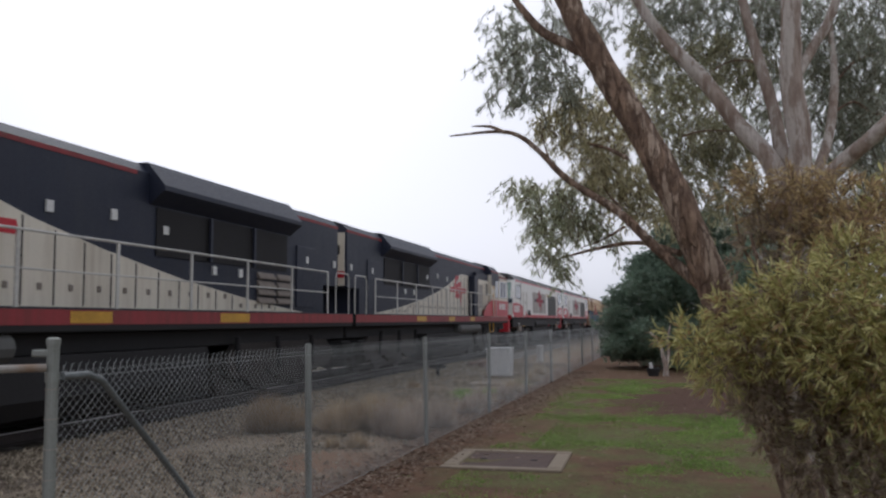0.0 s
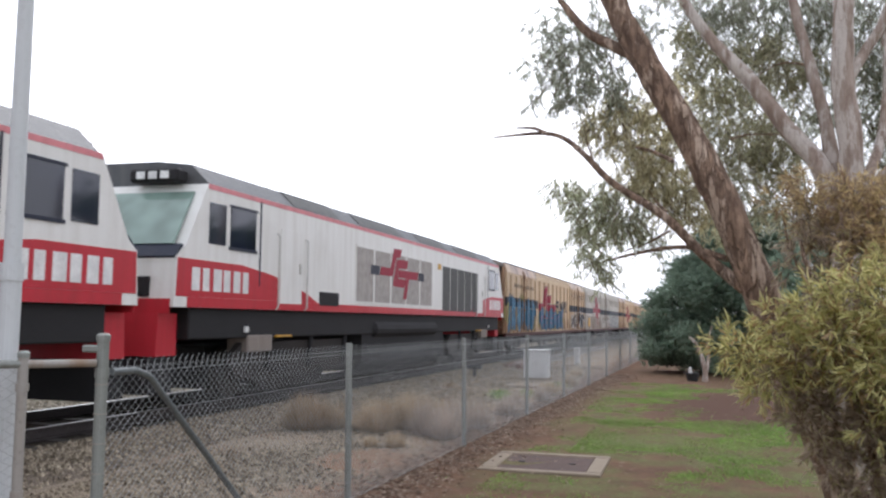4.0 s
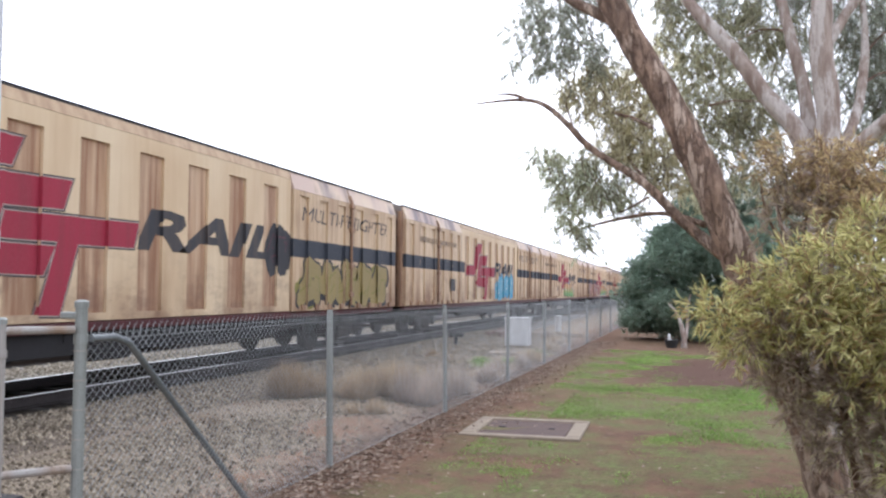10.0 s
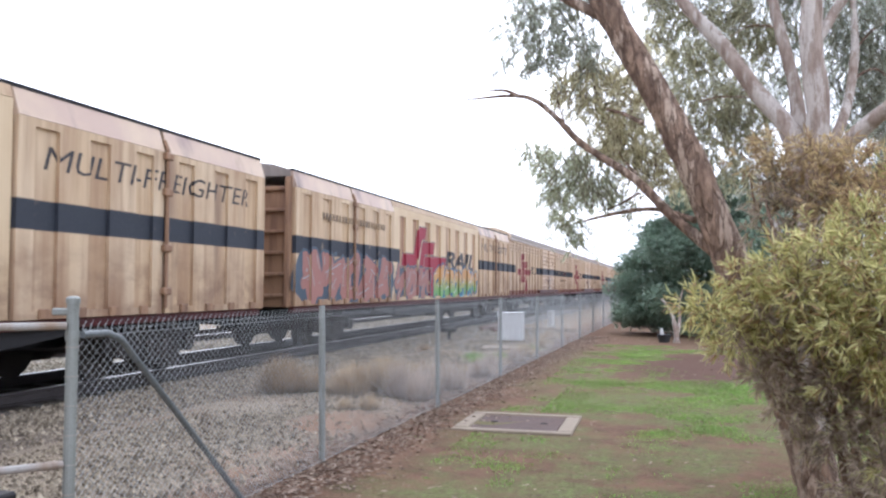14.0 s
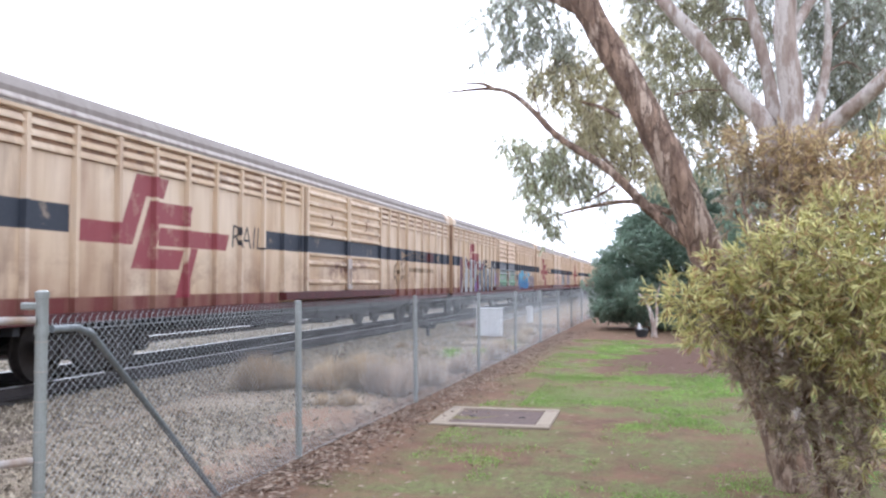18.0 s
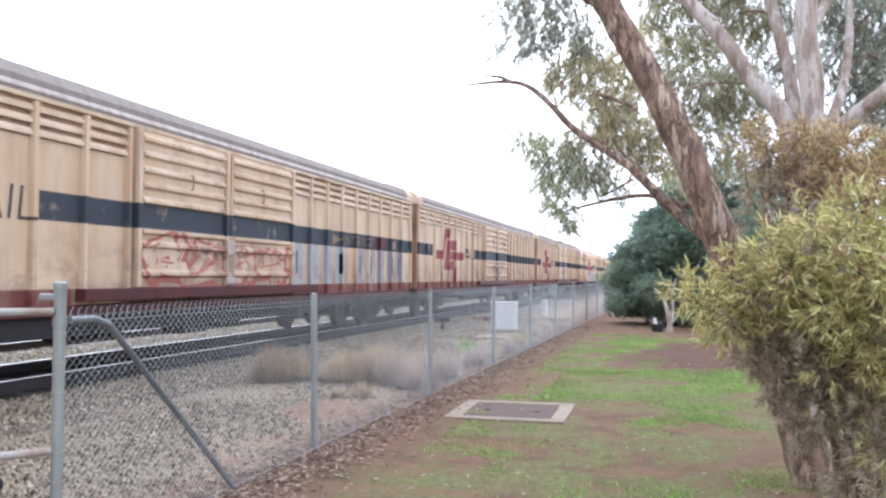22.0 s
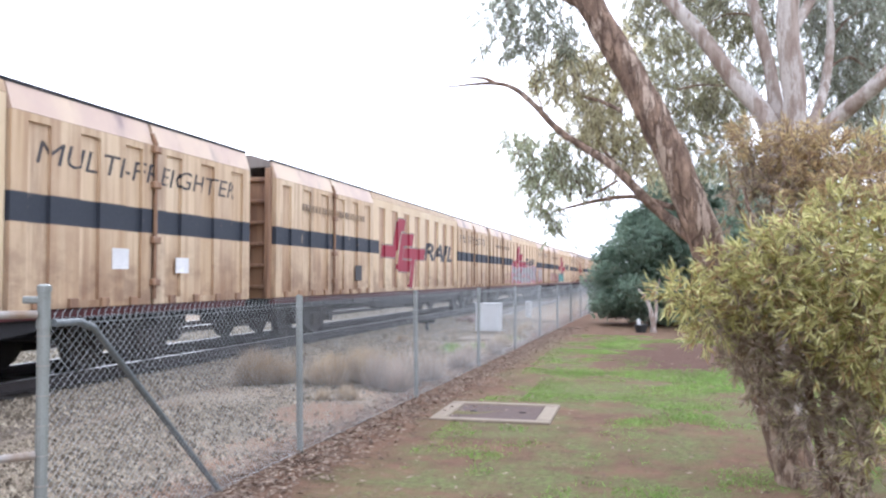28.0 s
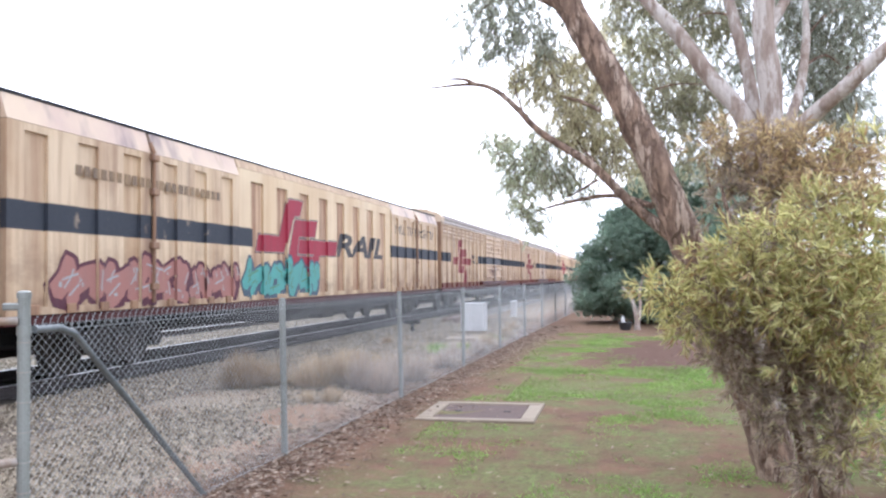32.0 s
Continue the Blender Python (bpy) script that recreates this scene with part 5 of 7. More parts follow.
    for y in (5.5, 7.2):
        part("intake_post", boxes((H + 0.05, H + 0.09, y - 0.04, y + 0.04, 2.5, 3.28)), m_dark, loco)
    for k in range(3):
        part("fan", tube(bmesh.new(), [(0, 4.6 + 1.75 * k, 3.95), (0, 4.6 + 1.75 * k, 4.07)], 0.72, 20), m_under, loco)
    part("exhaust", boxes((-0.4, 0.4, 11.5, 12.5, 3.9, 4.05), bevel=0.03), m_under, loco)
    for k in range(4):
        for y in (3.6, 4.5):
            part("louvre", prism(bmesh.new(), [(H + 0.012, 1.80 + 0.165 * k), (H + 0.075, 1.80 + 0.165 * k), (H + 0.075, 1.84 + 0.165 * k), (H + 0.012, 1.93 + 0.165 * k)], "y", y, y + 0.76), m_roof, loco, "grey pressed louvre")
    part("side_door", boxes((H, H + 0.03, 2.35, 3.35, 1.75, 3.12), bevel=0.012), m_dark, loco, "dark hood side door")
    part("end_panel", boxes((-1.0, 1.06, 0.77, 0.798, 2.34, 3.72)), m_cream, loco, "cream panel on the hood end")
    part("end_stripe", boxes((-1.0, 1.06, 0.76, 0.769, 2.55, 2.72)), m_red, loco, "red stripe on the hood end")
    part("headlamp_box", boxes((-0.3, 0.3, 0.7, 0.769, 3.2, 3.42), bevel=0.02), m_under, loco)
    for x in (-0.85, 0.85):
        part("marker_lamp", boxes((x - 0.09, x + 0.09, 0.74, 0.769, 3.15, 3.4), bevel=0.015), m_under, loco)
    part("end_rail", tube(bmesh.new(), [(1.38, 0.7, 1.62), (1.38, 0.7, 2.5), (1.38, 0.78, 2.6), (1.38, 1.5, 2.6), (1.38, 1.58, 2.5), (1.38, 1.58, 1.62)], 0.018, 6), m_steel, loco, "pale end handrail loop")
    part("hatch", boxes((-0.7, 0.7, 1.1, 2.1, 3.92, 4.06), bevel=0.03), m_under, loco)
    cab = [(18.5, 1.55), (L - 0.1, 1.55), (L + 0.05, 2.4), (L - 0.1, 3.2), (L - 0.35, 3.5), (18.5, 3.5)]
    body = part("cab", prism(bmesh.new(), cab, "x", -1.44, 1.44), m_cream, loco, "wide cab, dirty cream over red")
    part("cab_roof", prism(bmesh.new(), [(-1.42, 3.5), (1.42, 3.5), (1.42, 3.53), (1.02, 3.84), (0, 3.93), (-1.02, 3.84), (-1.42, 3.53)], "y", 20.2, L - 0.28), m_roof, loco, "grey chamfered cab roof")
    part("roof_line", boxes((1.44, 1.452, 20.2, L - 0.4, 3.44, 3.5)), m_sill, loco, "thin red line under the cab roof")
    part("roof_band", prism(bmesh.new(), [(19.36, 3.0), (19.36, 3.498), (20.2, 3.498), (20.38, 3.435), (20.38, 3.33), (20.0, 3.2)], "x", 1.44, 1.45), m_dark, loco, "dark slate flash above the cab window")
    part("cab_pillar", boxes((1.44, 1.462, 20.14, 20.36, 2.37, 3.30), bevel=0.006), m_cream, loco)
    part("hood_top", prism(bmesh.new(), [(-1.43, 3.5), (1.43, 3.5), (1.43, 3.70), (1.22, 3.93), (-1.22, 3.93), (-1.43, 3.70)], "y", 18.51, 20.2), m_dark, loco, "dark slate roof between hood and cab")
    part("roof_line", boxes((1.43, 1.438, 18.52, 20.2, 3.63, 3.70)), m_sill, loco, "thin red line under the roof")
    part("roof_hatch", boxes((-1.0, 1.0, 17.2, 19.9, 3.93, 4.0), bevel=0.02), m_slate, loco)
    part("cab_panel", prism(bmesh.new(), [(16.6, 1.62), (17.0, 1.9), (17.6, 2.15), (18.5, 2.36), (L + 0.03, 2.36), (L - 0.09, 1.62)], "x", 1.44, 1.448), m_red, loco, "red lower cab side")
    word_bars(loco, 20.35, 1.95, 1.7, 0.30, 6, 1.449, m_letter_white, "number_bar")
    part("cab_window", boxes((1.44, 1.452, 20.4, 22.35, 2.52, 3.28)), m_glass, loco, "dark cab side window")
    for y in (20.95, 21.65):
        part("window_bar", boxes((1.452, 1.47, y, y + 0.065, 2.55, 3.25)), m_dark, loco)
    part("cab_window", boxes((1.44, 1.452, 19.4, 20.1, 2.5, 3.25)), m_glass, loco)
    part("roof_band", boxes((1.44, 1.446, 18.5, 19.355, 3.0, 3.498)), m_dark, loco, "dark slate band above the cream panels")
    for y in (18.62, 19.3):
        part("grab_rail", tube(bmesh.new(), [(1.44, y, 1.62), (1.5, y, 1.66), (1.5, y, 2.5), (1.44, y, 2.54)], 0.018, 6), m_steel, loco)
    part("builder_plate", tube(bmesh.new(), [(1.44, 18.95, 2.95), (1.448, 18.95, 2.95)], 0.09, 12), m_yellow, loco)
    part("windscreen", boxes((-1.2, 1.2, L - 0.08, L - 0.02, 2.6, 3.1)), m_glass, loco)
    part("handrail", tube(bmesh.new(), [(1.47, 18.7, 1.7), (1.5, 18.7, 1.75), (1.5, 18.7, 2.6), (1.47, 18.7, 2.65)], 0.02, 6), m_yellow, loco, "yellow grab rail")
    rails_on(loco, np.linspace(2.2, 18.3, 9), 1.42, 1.62, 2.58, 2.2, 18.3)
    for y in (0.75, 17.9):
        for z in (0.55, 0.9):
            part("step", boxes((1.1, 1.45, y, y + 0.6, z, z + 0.05), bevel=0.01), m_under, loco, "black steel step")
        if y > 10:
            part("step_frame", tube(bmesh.new(), [(1.47, y, 1.32), (1.47, y, 0.98), (1.47, y + 0.04, 0.94), (1.47, y + 0.8, 0.94), (1.47, y + 0.84, 0.98), (1.47, y + 0.84, 1.32)], 0.022, 6), m_yellow, loco, "yellow step frame")
    part("fuel_tank", prism(bmesh.new(), [(-1.3, 0.25), (1.2, 0.22), (1.38, 0.45), (1.38, 1.0), (-1.38, 1.0), (-1.38, 0.45)], "y", 7.6, 14.6), m_under, loco, "black fuel tank")
    part("air_reservoir", tube(bmesh.new(), [(1.28, 12.2, 1.12), (1.28, 12.3, 1.12), (1.28, 16.0, 1.12), (1.28, 16.1, 1.12)], [0.12, 0.2, 0.2, 0.12], 12), m_dgrille, loco, "grey air reservoir")
    for y in (8.5, 12.9, 16.3):
        part("lamp", boxes((H, H + 0.03, y, y + 0.16, 2.86, 3.0), bevel=0.008), m_lamp, loco)
    loco_truck(loco, 4.2)
    loco_truck(loco, 18.4)
    coupler(loco, 0.85, -0.6)
    coupler(loco, L, 0.8)
    return loco


def cab_loco(label):
    """A box-bodied diesel locomotive with a raked cab at both ends."""
    L = 21.45
    loco = thing("diesel_locomotive", label, "locomotive", "locomotives of the train")
    part("frame", boxes((-1.4, 1.4, 0.2, L - 0.2, 1.1, 1.6), bevel=0.02), m_under, loco)
    outline = [(-0.35, 1.6), (L + 0.35, 1.6), (L + 0.3, 2.35), (L + 0.1, 2.5), (L - 0.5, 3.57), (0.5, 3.57), (-0.1, 2.5), (-0.3, 2.35)]
    part("body", prism(bmesh.new(), outline, "x", -1.48, 1.48), m_white, loco, "white carbody with raked ends")
    part("roof", prism(bmesh.new(), [(-1.46, 3.57), (1.46, 3.57), (1.12, 3.90), (0.5, 3.97), (-0.5, 3.97), (-1.12, 3.90)], "y", 0.55, L - 0.55), m_slate, loco, "grey sloping roof")
    for y, w in ((3.6, 2.2), (7.0, 3.0), (11.5, 2.6), (15.4, 2.6)):
        part("roof_hatch", prism(bmesh.new(), [(1.43, 3.61), (1.14, 3.905), (0.5, 4.0), (-0.5, 4.0), (-1.14, 3.905), (-1.43, 3.61)], "y", y, y + w), m_dgrille, loco)
    part("roof_line", boxes((1.48, 1.486, 0.5, L - 0.5, 3.49, 3.57)), m_pink, loco, "faded pink line under the roof")
    part("sill_stripe", boxes((1.48, 1.487, 0.0, L, 1.6, 1.76)), m_red, loco, "red sill line")
    for s in (0, 1):
        f = (lambda v: v) if s == 0 else (lambda v: L - v)
        sweep = [(f(-0.3), 1.762), (f(-0.28), 2.34), (f(1.6), 2.34), (f(2.6), 2.24), (f(3.5), 2.1), (f(4.2), 1.92), (f(4.7), 1.762)]
        part("cab_panel", prism(bmesh.new(), sweep, "x", 1.48, 1.487), m_red, loco, "red curved cab flash")
        word_bars(loco, f(0.1) if s == 0 else f(1.95), 1.86, 1.85, 0.36, 6, 1.4875, m_letter_white, "number_bar")
        a, b = sorted((f(0.55), f(1.05)))
        c, d = sorted((f(1.2), f(2.05)))
        part("cab_window", boxes((1.48, 1.49, a, b, 2.62, 3.28)), m_glass, loco, "dark blue tinted side window")
        part("cab_window", boxes((1.48, 1.49, c, d, 2.62, 3.28)), m_glass, loco, "dark blue tinted side window")
        part("window_frame", boxes((1.48, 1.5, c - 0.04, d + 0.04, 2.57, 2.62), (1.48, 1.5, c - 0.04, d + 0.04, 3.28, 3.32)), m_dark, loco)
        part("panel_joint", boxes((1.48, 1.492, *sorted((f(2.2), f(2.24))), 2.0, 3.5)), m_dark, loco)
        a, b = sorted((f(3.0), f(3.9)))
        door = part("door", boxes((1.48, 1.495, a, b, 1.72, 3.12), bevel=0.006), m_white, loco, "white crew door")
        part("handle", boxes((1.495, 1.53, b - 0.14, b - 0.08, 2.3, 2.5), bevel=0.008), m_steel, door)
        for y in (f(2.85), f(4.05)):
            part("grab_rail", tube(bmesh.new(), [(1.49, y, 1.6), (1.54, y, 1.65), (1.54, y, 2.95), (1.49, y, 3.0)], 0.017, 6), m_steel, loco)
        # raked windscreen, skirt and lamps of the cab end
        e = -1 if s == 0 else 1
        q = [(f(-0.12), 2.52), (f(0.43), 3.4), (f(0.40), 3.41), (f(-0.15), 2.53)]
        part("windscreen", prism(bmesh.new(), [(f(-0.115), 2.55), (f(0.42), 3.42), (f(0.38), 3.435), (f(-0.155), 2.565)], "x", -1.25, 1.3), m_screen, loco, "pale green raked windscreen")
        part("windscreen_frame", prism(bmesh.new(), [(f(-0.31), 2.33), (f(-0.10), 2.53), (f(-0.13), 2.56), (f(-0.34), 2.36)], "x", -1.45, 1.45), m_dark, loco)
        part("number_board", boxes((0.2, 1.1, *sorted((f(0.2), f(0.5))), 3.58, 3.8), bevel=0.04), m_under, loco)
        for k in range(3):
            part("number_bar", boxes((0.35 + 0.22 * k, 0.5 + 0.22 * k, *sorted((f(0.19), f(0.2))), 3.63, 3.75)), m_letter_white, loco)
        part("headlamp", boxes((0.85, 1.05, *sorted((f(-0.37), f(-0.3))), 1.75, 2.05), bevel=0.01), m_under, loco)
        part("nose_panel", boxes((-1.4, 1.42, *sorted((f(-0.36), f(-0.345))), 1.5, 1.72)), m_red, loco)
        part("cowcatcher", prism(bmesh.new(), [(f(-0.5), 0.3), (f(0.1), 0.3), (f(0.1), 0.82), (f(-0.45), 0.82)], "x", -1.2, 1.2), m_under, loco, "black pilot below the coupler")
        part("headstock", prism(bmesh.new(), [(f(-0.42), 0.86), (f(0.1), 0.86), (f(0.1), 1.5), (f(-0.38), 1.5)], "x", -1.25, 1.25), m_red, loco, "red buffer beam")
        for k in range(3):
            part("step", boxes((1.2, 1.46, *sorted((f(3.0), f(3.6))), 0.5 + 0.3 * k, 0.54 + 0.3 * k), bevel=0.008), m_yellow if k == 2 else m_under, loco)
        part("equipment_box", boxes((1.0, 1.42, *sorted((f(2.0), f(2.9))), 0.85, 1.15), bevel=0.02), m_roof, loco)
        part("marker_lamp", boxes((1.42, 1.46, *sorted((f(1.85), f(1.95))), 1.2, 1.3)), m_lamp, loco)
    for k in range(5):
        y = 6.68 + 1.16 * k
        part("grille", boxes((1.48, 1.495, y, y + 1.05, 1.86, 3.1), bevel=0.006), m_grille, loco, "grey mesh grille panel")
        for a, b, c, d in ((y - 0.03, y + 1.08, 3.1, 3.15), (y - 0.03, y + 1.08, 1.81, 1.86), (y - 0.03, y, 1.862, 3.098), (y + 1.05, y + 1.08, 1.862, 3.098)):
            part("grille_frame", boxes((1.48, 1.4945, a, b, c, d)), m_white, loco)
    for k in range(5):
        y = 13.5 + 0.86 * k
        part("radiator_panel", boxes((1.48, 1.5, y, y + 0.74, 1.74, 3.08), bevel=0.006), m_dgrille, loco, "dark radiator grille panel")
    emblem(loco, 8.15, 1.98, 2.95, 1.28, 1.496, m_emblem)
    part("emblem_bar", boxes((1.496, 1.5, 7.55, 8.12, 2.52, 2.74)), m_dark, loco)
    part("emblem_bar", boxes((1.496, 1.5, 11.12, 11.6, 2.52, 2.74)), m_dark, loco)
    part("vent", boxes((1.48, 1.5, 4.75, 5.7, 1.72, 2.0)), m_under, loco)
    part("notice", boxes((1.48, 1.488, 13.0, 13.3, 2.95, 3.12)), m_yellow, loco)
    part("fuel_tank", prism(bmesh.new(), [(-1.3, 0.25), (1.2, 0.25), (1.36, 0.45), (1.36, 1.15), (-1.36, 1.15)], "y", 7.4, 14.0), m_under, loco, "black fuel tank")
    part("air_reservoir", tube(bmesh.new(), [(1.3, 8.0, 1.22), (1.3, 8.1, 1.22), (1.3, 13.0, 1.22), (1.3, 13.1, 1.22)], [0.12, 0.2, 0.2, 0.12], 12), m_under, loco)
    loco_truck(loco, 4.2)
    loco_truck(loco, L - 4.2)
    coupler(loco, -0.3, -0.6)
    coupler(loco, L + 0.3, 0.6)
    return loco


rear_loco = hood_loco("dark slate and white hood locomotive with a red cab side")
lead_loco = copy_thing(rear_loco, pose(0, 0, 0))
for c in lead_loco.children_recursive:  # the lead locomotive runs the other way round
    c.data = c.data.copy()
    c.data.transform(Matrix.Diagonal((1, -1, 1, 1)))
    c.data.flip_normals()
    if c.parent == lead_loco:
        c.location.y = 22.7 - c.location.y
    else:
        c.location.y = -c.location.y
tagged(lead_loco, "dark slate hood locomotive at the head of the train")
for c in list(rear_loco.children):  # only the lead locomotive has pressed louvres
    if c.name.startswith("louvre"):
        bpy.data.objects.remove(c)
box_loco = cab_loco("white box-bodied locomotive with red cab flashes")
box_loco_two = copy_thing(box_loco, pose(0, 0, 0))


def extra_van(source, label, marks):
    v = copy_thing(source, pose(0, 0, 0))
    tagged(v, label)
    if marks:
        marks(v)
    return v


P, Q = SIDE + 0.024, SIDE - 0.02


def marks_blue(v):
    graffiti(v, 0.3, 6.0, 1.02, 2.4, s_blue, s_black, s_cyan, 4, 3, ON_TAN, s_olive, 1.35)
    graffiti(v, 7.6, 14.6, 1.02, 2.05, s_blue, s_black, s_pink, 6, 8, ON_TAN, s_olive, 1.2)
    graffiti(v, 17.4, 23.2, 1.05, 1.95, s_black, s_white, s_white, 5, 5, ON_TAN)


def marks_grey(v):
    graffiti(v, 9.2, 14.8, 1.05, 1.7, m_grey, s_black, s_silver, 5, 12, ON_GREY)
    graffiti(v, 15.6, 23.2, 1.05, 2.02, s_silver, s_black, s_white, 6, 14, ON_GREY, s_teal)


def marks_gold(v):
    graffiti(v, 17.6, 22.8, 1.05, 1.95, s_gold, s_black, s_olive, 5, 21, ON_TAN, s_olive, 1.2)
    graffiti(v, 16.25, 17.0, 1.85, 2.6, s_black, s_black, s_wine, 1, 22, ON_TAN, None, 1.6)
    plate(v, 5.2, 5.9, 1.2, 1.75, m_tan_plain)


def marks_cyan(v):
    graffiti(v, 12.6, 16.3, 1.1, 2.0, s_cyan, s_bright, s_white, 4, 31, ON_TAN, None, 1.3)
    plate(v, 4.9, 5.5, 1.4, 1.8, m_letter)


def marks_orange(v):
    graffiti(v, 9.7, 15.0, 1.03, 2.02, s_sunset, s_black, s_white, 5, 41, ON_TAN, s_bright, 1.25)
    plate(v, 4.9, 6.2, 1.15, 1.65, m_tan_plain)
    plate(v, 6.5, 6.9, 1.4, 1.7, m_letter, x=Q)


def marks_rose(v):
    graffiti(v, 0.4, 6.2, 1.02, 2.15, s_rose, s_ink, s_silver, 5, 51, ON_TAN, s_ink, 1.15)
    graffiti(v, 6.6, 10.2, 1.02, 2.05, s_rose, s_ink, s_silver, 3, 52, ON_TAN, s_ink, 1.1)
    graffiti(v, 10.6, 16.8, 1.02, 2.0, s_sunset, s_blue, s_white, 5, 53, ON_TAN, s_cyan, 1.2)


def marks_rail_blue(v):
    graffiti(v, 9.6, 14.3, 1.02, 1.95, s_silver, s_bright, s_white, 5, 61, ON_TAN, s_cyan)
    plate(v, 20.9, 21.3, 1.45, 1.7, m_letter_white)
    plate(v, 19.2, 19.6, 1.5, 1.8, m_letter_white)


def marks_clean(v):
    plate(v, 4.9, 5.4, 1.3, 1.7, m_letter)


def marks_silver(v):
    graffiti(v, 6.6, 17.0, 1.02, 2.12, s_silver, s_pink, s_black, 9, 71, ON_TAN, s_pink, 1.1)
    graffiti(v, 17.5, 19.4, 1.05, 2.0, s_silver, s_pink, s_white, 2, 72, ON_TAN, s_pink)
    graffiti(v, 3.6, 6.0, 1.2, 1.55, m_tan_plain, s_rose, s_black, 3, 73, ON_TAN)


def marks_last(v):
    graffiti(v, 1.0, 6.3, 1.02, 1.75, s_rose, s_wine, s_silver, 6, 81, ON_TAN)
    graffiti(v, 6.8, 10.8, 1.02, 1.8, s_teal, s_ink, s_green, 4, 82, ON_TAN)


def louvre_band(v):
    """The slogan on the dark band, between two pale darts."""
    side_letters("ON THE RIGHT", 18.25, 2.13, 2.25, 0.23, ON_LOUVRE, m_letter_faint, v, 0.0, 0.0, 0.004, "worn tan lettering on the dark band")
    paint("slogan_patch", flat([(20.65, 2.10), (21.6, 2.10), (21.6, 2.39), (20.65, 2.39)]), m_maroon, v, ON_LOUVRE, 0.004, "worn red patch on the dark band")
    paint("dart", flat([(17.6, 2.10), (18.15, 2.24), (17.6, 2.38)]), m_letter_faint, v, ON_LOUVRE, 0.004)
    paint("dart", flat([(22.4, 2.10), (21.85, 2.24), (22.4, 2.38)]), m_letter_faint, v, ON_LOUVRE, 0.004)


def louvre_url(v):
    louvre_band(v)
    for k in range(20):
        a = 18.3 + 0.17 * k
        paint("lettering", flat([(a, 1.72), (a + 0.12, 1.72), (a + 0.12, 1.86), (a, 1.86)]), m_letter_faint, v, ON_LOUVRE, 0.004)


def louvre_tags(v):
    louvre_url(v)
    graffiti(v, 16.9, 18.0, 1.5, 2.0, m_louvre, m_letter_faint, m_letter_faint, 2, 91, ON_LOUVRE)


